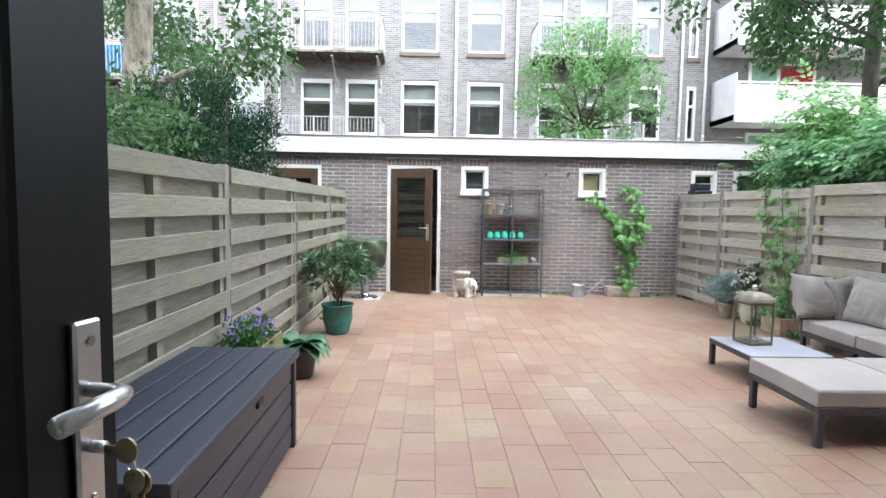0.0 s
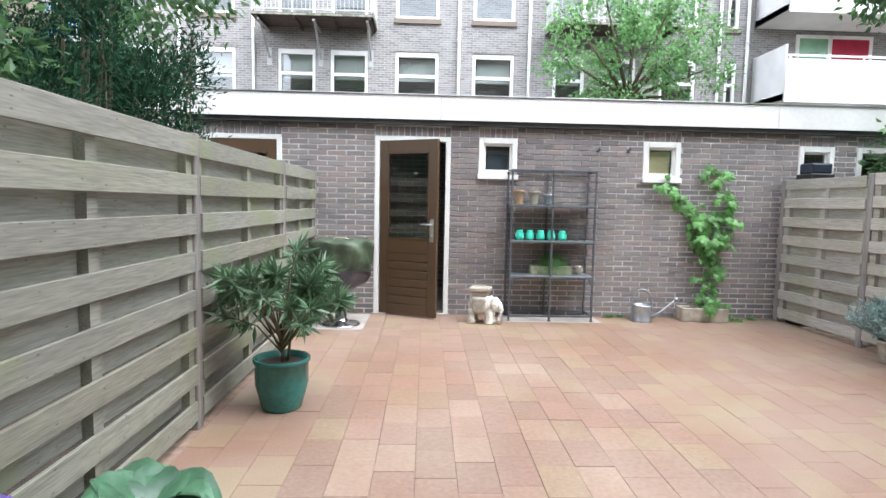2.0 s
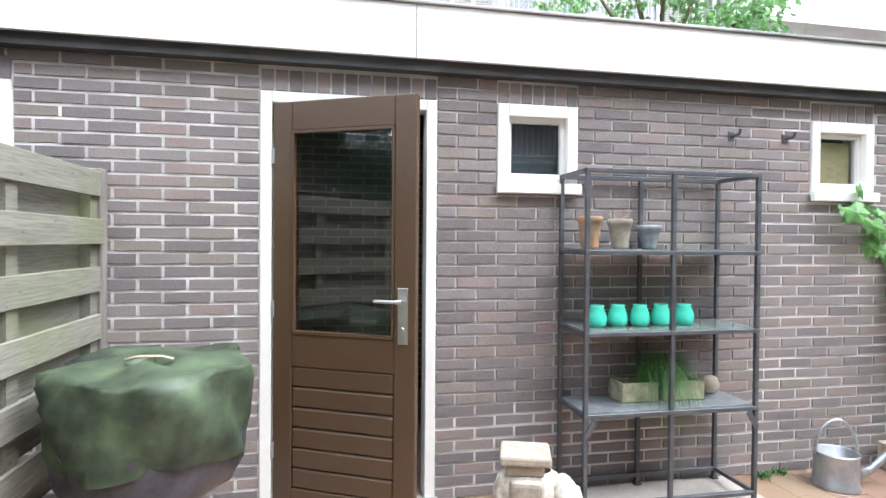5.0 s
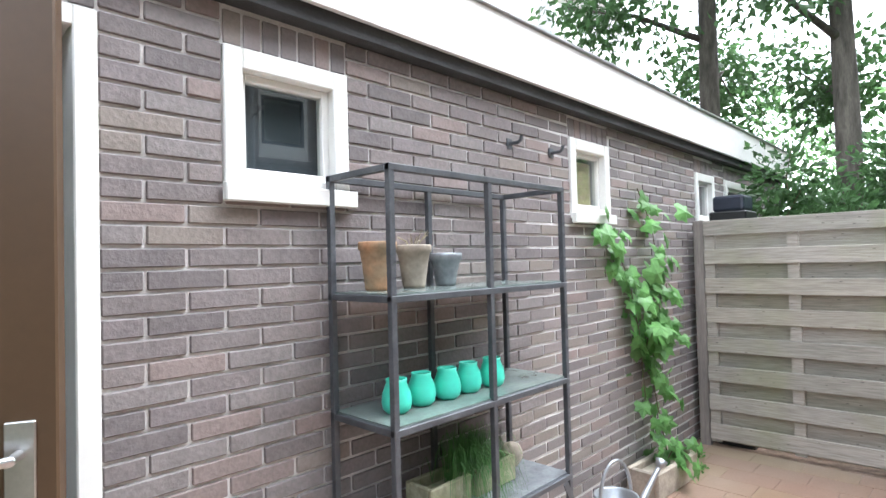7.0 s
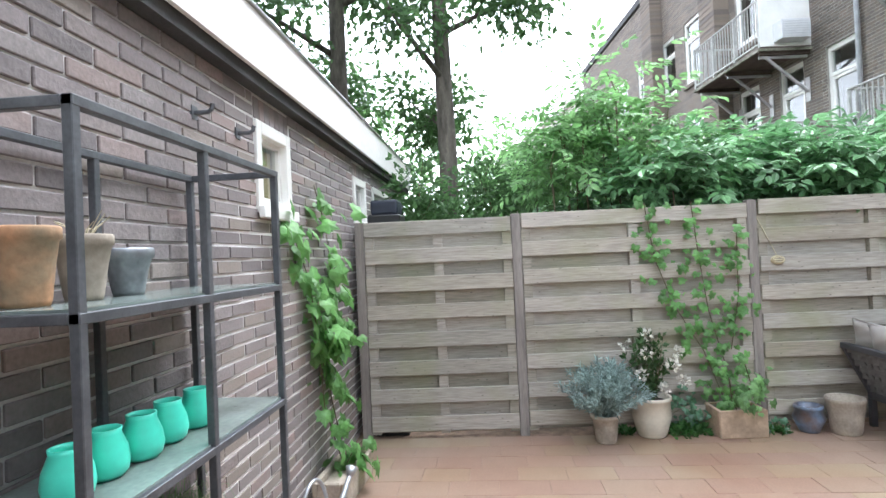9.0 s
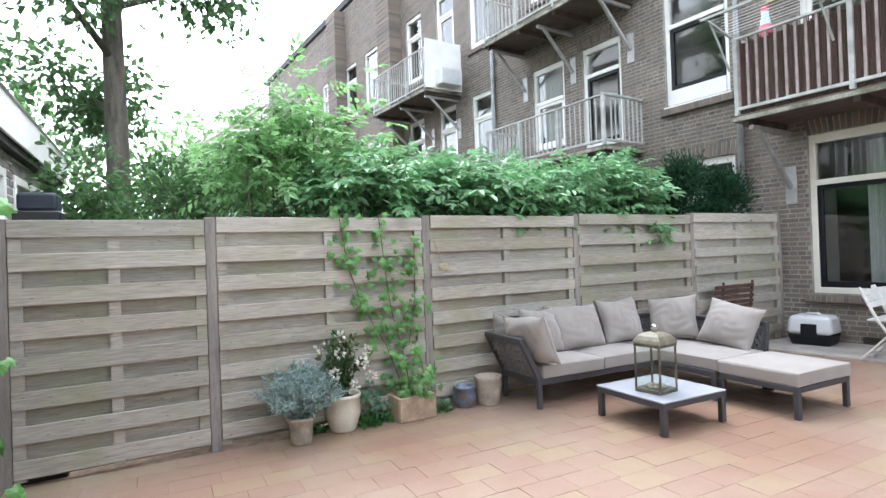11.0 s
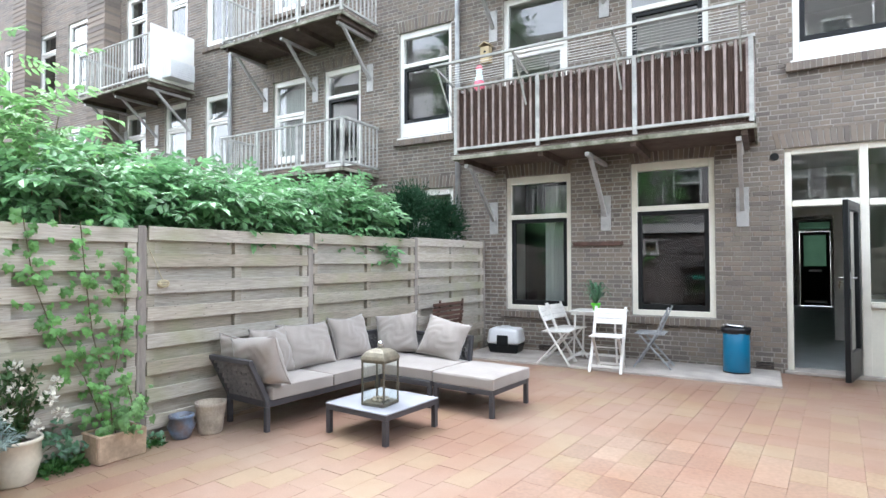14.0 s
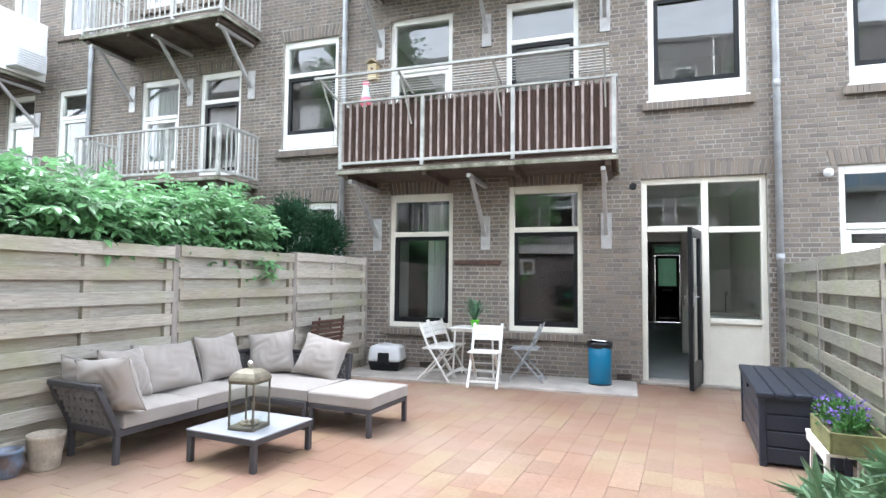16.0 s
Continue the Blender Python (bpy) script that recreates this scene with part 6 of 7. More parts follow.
# metal rack against the shed
rk = thing("metal_rack", pose(1.066, 8.60, 0.007, 0, 0, 0), "tall grey steel plant rack with three glass shelves", "rack")
RW, RD = 0.945, 0.31
for x in (0, RW * 0.49, RW):
    for y in (0, RD):
        s = Shape()
        s.box(x - 0.011, x + 0.011, y - 0.011, y + 0.011, 0.012, 1.71)
        s.ob("post", M_RACK, rk, bevel=0.002)
        s = Shape()
        s.box(x - 0.018, x + 0.018, y - 0.018, y + 0.018, 0.0, 0.011)
        s.ob("foot", M_RACK, rk)
for z in (0.06, 0.50, 0.90, 1.30, 1.70):
    s = Shape()
    s.box(-0.011, RW + 0.011, -0.012, 0.012, z - 0.012, z + 0.010).box(-0.011, RW + 0.011, RD - 0.012, RD + 0.012, z - 0.012, z + 0.010)
    s.box(-0.010, 0.010, 0.012, RD - 0.012, z - 0.012, z + 0.010).box(RW - 0.010, RW + 0.010, 0.012, RD - 0.012, z - 0.012, z + 0.010)
    s.ob("shelf_frame", M_RACK, rk, bevel=0.002)
    if 0.3 < z < 1.5:
        s = Shape()
        s.box(0.002, RW - 0.002, 0.002, RD - 0.002, z + 0.0105, z + 0.0165)
        s.ob("shelf", material("frosted_shelf_glass", (0.18, 0.215, 0.20), 0.18, 0, 0.25, 6, 60, 0.05) if z > 0.6 else M_ZINCPOT, rk)
s = Shape()
for x in (0, RW):
    s.beam((x, -0.013, 0.40), (x + (0.05 if x == 0 else -0.05), -0.013, 0.488), 0.03, 0.004, (0, 1, 0))
s.ob("bracket", M_RACK, rk)


def on_rack(x, y, z):
    m = pose(1.066, 8.60, 0.007, 0, 0, 0) @ Vector((x, y, z))
    return m.x, m.y, m.z


x, y, z = on_rack(0.11, 0.20, 1.3175)
pot("terracotta_pot", x, y, z, 0.045, 0.06, 0.165, M_TERRA, "weathered orange terracotta pot on the rack", "pots on the rack", 0.006)
x, y, z = on_rack(0.285, 0.21, 1.3175)
pt = pot("terracotta_pot", x, y, z, 0.042, 0.06, 0.155, M_PALEPOT, "pale lime-stained terracotta pot with dry stalks", "pots on the rack", 0.006)
rng = random.Random(2)
s = Shape()
for k in range(12):
    a = rng.uniform(0, 6.28)
    s.tube([(0, 0, 0.12), (0.03 * math.cos(a), 0.03 * math.sin(a), 0.17), (0.06 * math.cos(a), 0.06 * math.sin(a), 0.19 + rng.uniform(-0.02, 0.02))], [0.002, 0.0015, 0.001], 4)
s.ob("dry_stalks", M_ROPE, pt)
x, y, z = on_rack(0.46, 0.22, 1.3175)
pot("zinc_pot", x, y, z, 0.04, 0.058, 0.125, M_ZINCPOT, "small ribbed zinc pot with a white stone", "pots on the rack", 0.008)
for k, cx in enumerate((0.115, 0.235, 0.355, 0.48, 0.61)):
    x, y, z = on_rack(cx + 0.005, 0.13 + 0.008 * (k % 2), 0.9175)
    c = thing("tealight_cup", pose(x, y, z), "mint green glass tealight cup on the rack", "cup", "mint cups on the rack")
    s = Shape()
    s.turn([(0, 0.0), (0.034, 0.0), (0.046, 0.012), (0.051, 0.035), (0.047, 0.065), (0.034, 0.098), (0.036, 0.110), (0.032, 0.110), (0.030, 0.098), (0.043, 0.064), (0.046, 0.035), (0.03, 0.012), (0, 0.010)], 24)
    s.ob("glass", M_MINT, c, smooth=True)
x, y, z = on_rack(0.48, 0.19, 0.5175)
tr = thing("stone_trough", pose(x, y, z, 0, 0, 0), "mossy pale stone trough with trailing grass on the rack", "planter")
s = Shape()
for a, b in ((-0.22, -0.01), (0.02, 0.26)):
    s.box(a, b, -0.07, -0.05, 0, 0.10).box(a, b, 0.05, 0.07, 0, 0.10).box(a, a + 0.02, -0.05, 0.05, 0, 0.10).box(b - 0.02, b, -0.05, 0.05, 0, 0.10).box(a + 0.02, b - 0.02, -0.05, 0.05, 0, 0.06)
s.ob("body", material("mossy_stone", (0.36, 0.34, 0.24), 0.95, 0, 0.35, 12, 60, 0.4, tint=(0.24, 0.27, 0.13)), tr, bevel=0.005)
vs, fs, rng = [], [], random.Random(6)
for k in range(520):
    a, L = rng.uniform(0, 6.28), rng.uniform(0.12, 0.30)
    bx, by = rng.gauss(0.03, 0.05), rng.gauss(-0.01, 0.025)
    r = rng.uniform(0.02, 0.12)
    c, s_ = math.cos(a) * 0.8, math.sin(a) * 0.7 - 0.45
    b = len(vs)
    for i in range(6):
        t = i / 5
        w = 0.0018 * (1 - t) + 0.0002
        zz = 0.07 + L * (0.9 * math.sin(t * 2.0)) - (r * 2.6 + 0.08) * t ** 2.5
        vs += [(bx + c * r * t * 1.6 - w, by + s_ * r * t * 1.6, zz), (bx + c * r * t * 1.6 + w, by + s_ * r * t * 1.6, zz)]
    fs += [(b + 2 * i, b + 2 * i + 1, b + 2 * i + 3, b + 2 * i + 2) for i in range(5)]
tagged(sheet("grass", vs, fs, M_GRASSLEAF, tr), kind="stuff")
x, y, z = on_rack(0.84, 0.22, 0.5175)
st = thing("stone_ball", pose(x, y, z), "rounded pale stone on the rack", "stone")
s = Shape()
s.turn([(0.001, 0.0), (0.03, 0.005), (0.052, 0.035), (0.055, 0.06), (0.04, 0.09), (0.02, 0.10), (0.001, 0.102)], 16, squash=(1, 0.9))
s.ob("body", M_PALEPOT, st, smooth=True)

# watering can
wc = thing("watering_can", pose(2.64, 8.72, 0, 0, 0, -12), "galvanised watering can with a hoop handle and long spout", "watering can")
s = Shape()
s.turn([(0, 0), (0.118, 0), (0.122, 0.006), (0.112, 0.02), (0.108, 0.17), (0.114, 0.185), (0.112, 0.195), (0.102, 0.188), (0.10, 0.03), (0, 0.02)], 28)
s.ob("body", M_GALV, wc, smooth=True)
s = Shape()
s.tube([(-0.115 * math.cos(a) * 1.05, 0, 0.17 + 0.20 * math.sin(a)) for a in [math.pi * k / 14 for k in range(15)]], 0.009, 8)
s.ob("handle", M_GALV, wc, smooth=True)
s = Shape()
s.tube([(0.10, 0, 0.05), (0.20, 0, 0.10), (0.33, 0, 0.225), (0.37, 0, 0.26)], [0.032, 0.022, 0.014, 0.014], 12)
s.tube([(0.36, 0, 0.25), (0.39, 0, 0.285)], [0.016, 0.034], 14)
s.ob("spout", M_GALV, wc, smooth=True)

# vine in a concrete trough
vt = thing("vine_trough", pose(3.39, 8.79, 0, 0, 0, -3), "concrete trough with a grape vine climbing the shed wall", "planter")
s = Shape()
s.box(-0.27, 0.27, -0.10, -0.07, 0, 0.16).box(-0.27, 0.27, 0.07, 0.10, 0, 0.16).box(-0.27, -0.24, -0.07, 0.07, 0, 0.16).box(0.24, 0.27, -0.07, 0.07, 0, 0.16).box(-0.24, 0.24, -0.07, 0.07, 0, 0.12)
s.ob("body", M_PALEPOT, vt, bevel=0.008)


def vine(parent, m, paths, n, size, mat, seed, spread=0.09, depth=0.06, width=0.95, face=(0, -1, 0)):
    """Climbing stems with broad leaves that look away from the wall. paths in world places, m: the parent's pose."""
    inv = m.inverted()
    rng = np.random.default_rng(seed)
    s = Shape()
    P = []
    for path in paths:
        pts = [inv @ Vector(p) for p in path]
        s.tube(pts, [0.0038] * len(pts), 5)
        A = np.array([tuple(p) for p in pts])
        L = np.linalg.norm(np.diff(A, axis=0), axis=1)
        k = max(4, int(n * L.sum()))
        for _ in range(k):
            i = rng.choice(len(L), p=L / L.sum())
            P.append(A[i] + (A[i + 1] - A[i]) * rng.random() + rng.normal(size=3) * [spread, spread, spread] * np.array([1, 1, 1]))
    tagged(s.ob("stem", M_TWIG, parent), kind="stuff")
    P = np.array(P)
    fv = np.array(face, float)
    P = P + fv * rng.random((len(P), 1)) * depth
    vs, fs = [], []
    for p in P:
        sz = size * rng.uniform(0.5, 1.15)
        nrm = fv + rng.normal(size=3) * 0.38 + [0, 0, 0.35]
        nrm /= np.linalg.norm(nrm)
        dn = np.array([0, 0, -1.0]) + rng.normal(size=3) * 0.5
        dn -= nrm * (dn @ nrm)
        dn /= np.linalg.norm(dn)
        sd = np.cross(nrm, dn)
        b = len(vs)
        # a lobed leaf round its stalk
        ring = ((0.0, 0.05), (0.32, -0.12), (0.52, 0.12), (0.42, 0.34), (0.5, 0.62), (0.22, 0.62), (0.0, 1.0), (-0.22, 0.62), (-0.5, 0.62), (-0.42, 0.34), (-0.52, 0.12), (-0.32, -0.12))
        vs.append(tuple(p + nrm * sz * 0.10 + dn * sz * 0.4))
        for u, v in ring:
            vs.append(tuple(p + sd * u * sz * width + dn * v * sz - nrm * sz * 0.12 * (abs(u) + abs(v - 0.4) * 0.6)))
        for k in range(12):
            fs.append((b, b + 1 + k, b + 1 + (k + 1) % 12))
    return tagged(sheet("foliage", vs, fs, mat, parent), kind="stuff")


VM = pose(3.39, 8.79, 0, 0, 0, -3)
vine(vt, VM, [[(3.45, 8.8, 0.12), (3.42, 8.9, 0.5), (3.38, 8.91, 0.95), (3.25, 8.91, 1.3), (3.05, 8.91, 1.52), (2.82, 8.91, 1.66)], [(3.5, 8.8, 0.12), (3.55, 8.9, 0.55), (3.6, 8.91, 0.95), (3.72, 8.91, 1.25), (3.62, 8.91, 1.62), (3.42, 8.91, 1.86)],
               [(3.42, 8.9, 0.75), (3.55, 8.9, 1.05), (3.78, 8.9, 0.98)], [(3.3, 8.9, 1.1), (3.5, 8.9, 1.2), (3.72, 8.9, 1.2)], [(3.45, 8.8, 0.12), (3.47, 8.76, 0.2), (3.55, 8.70, 0.26)]], 44, 0.13, M_VINE, 14, 0.06)

# plants along the sofa fence
lv = pot("lavender_pot", 4.2, 7.08, 0, 0.075, 0.092, 0.20, M_PALEPOT, "brown-grey pot with a grey-green lavender", "pots along the fence")
rng = random.Random(8)
stems = []
for k in range(120):
    a, r = rng.uniform(0, 6.28), rng.uniform(0.03, 0.33)
    zt = 0.60 - 1.6 * r * r - rng.random() * 0.12
    stems.append(([(rng.uniform(-0.04, 0.04), rng.uniform(-0.04, 0.04), 0.17), (math.cos(a) * r * 0.6, math.sin(a) * r * 0.6, 0.17 + (zt - 0.17) * 0.55), (math.cos(a) * r, math.sin(a) * r, zt)], 0.0025))
spray(lv, "foliage", stems, 60, M_LAVENDER, 0.048, 0.18, 10, up=0.8, stem_mat=M_LAVENDER)
wp = pot("rose_pot", 4.33, 6.72, 0, 0.105, 0.135, 0.29, M_CREAMPOT, "cream glazed pot with a white patio rose", "pots along the fence", belly=0.02)
stems = []
for k in range(20):
    a, r = rng.uniform(0, 6.28), rng.uniform(0.03, 0.2)
    zt = 0.5 + 0.28 * rng.random()
    stems.append(([(0, 0, 0.25), (math.cos(a) * r * 0.5, math.sin(a) * r * 0.5, 0.4), (math.cos(a) * r, math.sin(a) * r, zt)], 0.004))
spray(wp, "foliage", stems, 34, M_ROSELEAF, 0.048, 0.6, 11, up=0.4)
P, d, g = blob_points(150, [(-0.16, -0.12, 0.55, 0.03), (-0.1, -0.18, 0.62, 0.03), (0.02, -0.2, 0.5, 0.03), (0.0, 0.17, 0.68, 0.03), (-0.15, 0.05, 0.63, 0.03), (-0.12, -0.2, 0.42, 0.03), (-0.17, 0.1, 0.48, 0.028), (-0.05, 0.02, 0.75, 0.03), (-0.18, -0.05, 0.38, 0.025)], 12, 0.5)
tagged(leaf_cloud("blossom", P, d + [0, 0, 0.2], 0.033 * (0.8 + 0.4 * g.random(150)), M_PETAL_W, wp, 0.9, 0.3, 13), kind="stuff")
bt = thing("clay_trough", pose(4.34, 6.12, 0, 0, 0, 3), "square clay trough with climbing greenery", "planter")
s = Shape()
s.box(-0.13, -0.105, -0.17, 0.17, 0, 0.20).box(0.105, 0.13, -0.17, 0.17, 0, 0.20).box(-0.105, 0.105, -0.17, -0.145, 0, 0.20).box(-0.105, 0.105, 0.145, 0.17, 0, 0.20).box(-0.105, 0.105, -0.145, 0.145, 0, 0.14)
s.ob("body", material("sandy_clay", (0.45, 0.33, 0.23), 0.9, 0, 0.3, 8, 50, 0.3), bt, bevel=0.008)
BM_ = pose(4.34, 6.12, 0, 0, 0, 3)
xf = 4.40
vine(bt, BM_, [[(4.36, 6.1, 0.15), (xf, 6.15, 0.5), (xf, 6.25, 0.9), (xf + 0.0, 6.3, 1.3), (xf, 6.34, 1.72)], [(4.36, 6.15, 0.15), (xf, 6.3, 0.6), (xf, 6.5, 0.95), (xf, 6.62, 1.3), (xf, 6.68, 1.72)], [(xf, 6.1, 0.6), (xf, 6.03, 1.0), (xf, 6.02, 1.5)]], 60, 0.07, M_VINE, 15, 0.06, 0.03, face=(-1, 0, 0))
vine(bt, BM_, [[(4.30, 6.1, 0.2), (4.22, 6.05, 0.38), (4.2, 6.1, 0.55)], [(4.3, 6.15, 0.2), (4.22, 6.2, 0.42)], [(4.32, 6.05, 0.2), (4.26, 5.97, 0.45)]], 70, 0.07, M_LIGHTLEAF, 16, 0.06, 0.05, face=(-1, 0, 0.2))
vine(bt, BM_, [[(4.40, 6.35, 0.06), (4.42, 6.48, 0.16), (4.42, 6.6, 0.1)], [(4.40, 5.9, 0.03), (4.36, 5.78, 0.05)], [(4.42, 6.42, 0.2), (4.43, 6.55, 0.25)]], 130, 0.06, M_HOSTA, 18, 0.05, 0.06, face=(-1, 0, 0.3))
pot("blue_pot", 4.36, 5.60, 0, 0.07, 0.085, 0.19, M_BLUEPOT, "blue and brown glazed pot", "pots along the fence", belly=0.03)
pot("beige_pot", 4.30, 5.38, 0, 0.095, 0.122, 0.255, M_PALEPOT, "plain grey-beige empty pot", "pots along the fence", rim=0.004, soil=False)

# lounge sofa, chaise, cushions
sf = thing("lounge_sofa", pose(4.2, 4.0, 0), "anthracite corner lounge sofa with woven sides and taupe seat pads", "sofa")
X0, X1, Y0, Y1 = 3.89 - 4.2, 4.46 - 4.2, 2.98 - 4.0, 5.13 - 4.0
XR = 3.24 - 4.2
s = Shape()
s.box(X0, X0 + 0.045, Y0 + 0.75, Y1, 0.205, 0.26).box(X1 - 0.045, X1, Y0, Y1, 0.205, 0.26).box(X0 + 0.045, X1 - 0.045, Y1 - 0.045, Y1, 0.205, 0.26).box(XR, X1 - 0.045, Y0, Y0 + 0.045, 0.205, 0.26).box(XR, X0 + 0.045, Y0 + 0.705, Y0 + 0.75, 0.205, 0.26).box(XR, XR + 0.045, Y0 + 0.045, Y0 + 0.705, 0.205, 0.26)
s.ob("frame", M_SOFA, sf, bevel=0.005)
s = Shape()
s.box(X0 + 0.045, X1 - 0.045, Y0 + 0.045, Y1 - 0.045, 0.225, 0.25).box(XR + 0.045, X0 + 0.045, Y0 + 0.045, Y0 + 0.705, 0.225, 0.25)
s.ob("base", M_BLACK, sf)
for x, y in ((X0 + 0.022, Y1 - 0.022), (X1 - 0.022, Y1 - 0.022), (X1 - 0.022, Y0 + 0.022), (XR + 0.022, Y0 + 0.022), (XR + 0.022, Y0 + 0.728), (X0 + 0.022, Y0 + 0.76)):
    s = Shape()
    s.box(x - 0.021, x + 0.021, y - 0.021, y + 0.021, 0, 0.205)
    s.ob("leg", M_SOFA, sf, bevel=0.004)


def woven(a, b, lean, thick, parent, z0=0.26, z1=0.60, rows=9, cols=12):
    """A back or side: bars round a weave of flat bands, from a to b along the floor, leaning outwards."""
    a, b = Vector((*a, 0)), Vector((*b, 0))
    d = (b - a).normalized()
    o = Vector((*lean, 0))
    up = Vector((0, 0, 1))
    s = Shape()
    s.beam(a + up * z0, a + o + up * z1, 0.045, 0.04, d)
    s.beam(b + up * z0, b + o + up * z1, 0.045, 0.04, d)
    s.beam(a + o + up * z1 - d * 0.02, b + o + up * z1 + d * 0.02, 0.045, 0.04)
    s.ob("side_frame", M_SOFA, parent, bevel=0.004)
    L = (b - a).length
    for r in range(rows):
        t = (r + 0.5) / rows
        s = Shape()
        base = a + o * t + up * (z0 + (z1 - z0) * t)
        n = cols * 2
        nrm = Vector((-d.y, d.x, 0))
        pts = [base + d * (L * k / n) + nrm * (0.012 * (1 if (k + r) % 2 else -1)) for k in range(n + 1)]
        h = (z1 - z0) / rows * 0.48
        vs = [q + up * h * sg for q in pts for sg in (-1, 1)]
        m = bpy.data.meshes.new("band")
        m.from_pydata([tuple(v) for v in vs], [], [(2 * k, 2 * k + 2, 2 * k + 3, 2 * k + 1) for k in range(n)])
        m.materials.append(M_WEAVE)
        s.bm.free()
        ob = new("band", m)
        ob.parent = parent
        so = ob.modifiers.new("thick", "SOLIDIFY")
        so.thickness = 0.006
    s = Shape()
    for k in range(1, cols):
        p = a + d * (L * k / cols)
        s.beam(p + up * z0, p + o + up * z1, 0.012, 0.008, d)
    s.ob("cords", M_WEAVE, parent)


woven((X0 + 0.02, Y1 - 0.02), (X1 - 0.02, Y1 - 0.02), (0.0, 0.17), 0.03, sf, rows=7, cols=8)
woven((X1 - 0.02, Y0 + 0.02), (X1 - 0.02, Y1 - 0.03), (0.06, 0.0), 0.03, sf, cols=34)
woven((XR + 0.02, Y0 + 0.02), (X1 - 0.03, Y0 + 0.02), (0.0, -0.05), 0.03, sf, cols=20)


def seat_pad(x0, x1, y0, y1, z0, z1, parent, name="seat_pad"):
    s = Shape()
    s.box(x0, x1, y0, y1, z0, z1)
    bmesh.ops.subdivide_edges(s.bm, edges=s.bm.edges[:], cuts=7, use_grid_fill=True)
    cx, cy = (x0 + x1) / 2, (y0 + y1) / 2
    for v in s.bm.verts:
        u, w = (v.co.x - cx) / (x1 - x0) * 2, (v.co.y - cy) / (y1 - y0) * 2
        if v.co.z > z1 - 1e-4:
            v.co.z += 0.022 * (1 - u ** 4) * (1 - w ** 4) - 0.006
        v.co.x += 0.006 * math.sin(7 * v.co.y + 3 * v.co.z)
    return s.ob(name, M_CUSHION, parent, smooth=True, bevel=0.018, segments=3)


seat_pad(X0 - 0.02, X1 - 0.05, Y0 + 1.42, Y1 - 0.05, 0.262, 0.375, sf)
seat_pad(X0 - 0.02, X1 - 0.05, Y0 + 0.74, Y0 + 1.41, 0.262, 0.375, sf)
seat_pad(XR + 0.005, X1 - 0.05, Y0 + 0.05, Y0 + 0.73, 0.262, 0.37, sf)
ch = thing("chaise_pouffe", pose(2.9, 3.34, 0), "anthracite chaise pouffe with a taupe seat pad", "pouffe")
a, b, c, d = 2.555 - 2.9, 3.225 - 2.9, 2.985 - 3.34, 3.70 - 3.34
s = Shape()
s.box(a, b, c, c + 0.045, 0.205, 0.25).box(a, b, d - 0.045, d, 0.205, 0.25).box(a, a + 0.045, c + 0.045, d - 0.045, 0.205, 0.25).box(b - 0.045, b, c + 0.045, d - 0.045, 0.205, 0.25)
s.ob("frame", M_SOFA, ch, bevel=0.005)
s = Shape()
s.box(a + 0.045, b - 0.045, c + 0.045, d - 0.045, 0.22, 0.245)
s.ob("base", M_BLACK, ch)
for x in (a + 0.022, b - 0.022):
    for y in (c + 0.022, d - 0.022):
        s = Shape()
        s.box(x - 0.021, x + 0.021, y - 0.021, y + 0.021, 0, 0.205)
        s.ob("leg", M_SOFA, ch, bevel=0.004)
seat_pad(a - 0.005, b + 0.01, c + 0.0, d + 0.0, 0.252, 0.365, ch)
cushion(pose(4.26, 4.30, 0.375, -24, 0, -91), 0.64, 0.47, 0.20, 1)
cushion(pose(4.29, 3.68, 0.375, -20, 0, -88), 0.56, 0.48, 0.19, 2)
cushion(pose(4.08, 3.22, 0.375, 20, 9, 24), 0.52, 0.48, 0.18, 3)
cushion(pose(3.56, 3.19, 0.375, 26, -10, 6), 0.54, 0.46, 0.18, 4)
cushion(pose(4.22, 4.76, 0.375, -18, 0, -80), 0.46, 0.46, 0.17, 5)
cushion(pose(4.00, 5.03, 0.375, -20, 5, 10), 0.50, 0.45, 0.19, 6)
cushion(pose(4.33, 5.08, 0.375, -14, -8, 24), 0.40, 0.42, 0.14, 7)

# coffee table and lantern
ct = thing("coffee_table", pose(3.17, 4.49, 0), "low square coffee table with anthracite legs and a pale grey top", "coffee table")
s = Shape()
s.box(-0.335, 0.335, -0.34, 0.34, 0.195, 0.238)
s.ob("frame", M_SOFA, ct, bevel=0.004)
s = Shape()
s.box(-0.338, 0.338, -0.343, 0.343, 0.239, 0.25)
s.ob("top", M_TABLETOP, ct, bevel=0.003)
for x in (-0.312, 0.312):
    for y in (-0.317, 0.317):
        s = Shape()
        s.box(x - 0.022, x + 0.022, y - 0.022, y + 0.022, 0, 0.195)
        s.ob("leg", M_SOFA, ct, bevel=0.004)
ln = thing("lantern", pose(3.10, 4.60, 0.25, 0, 0, 8), "weathered metal lantern with clear glass sides and pebbles inside", "lantern")
w = 0.105
s = Shape()
s.box(-w - 0.008, w + 0.008, -w - 0.008, w + 0.008, 0, 0.028)
s.ob("base", M_LANTERN, ln, bevel=0.004)
s = Shape()
for x in (-w, w):
    for y in (-w, w):
        s.box(x - 0.006, x + 0.006, y - 0.006, y + 0.006, 0.028, 0.365)
s.box(-w - 0.008, w + 0.008, -w - 0.008, -w + 0.008, 0.35, 0.37).box(-w - 0.008, w + 0.008, w - 0.008, w + 0.008, 0.35, 0.37).box(-w - 0.008, -w + 0.008, -w + 0.008, w - 0.008, 0.35, 0.37).box(w - 0.008, w + 0.008, -w + 0.008, w - 0.008, 0.35, 0.37)
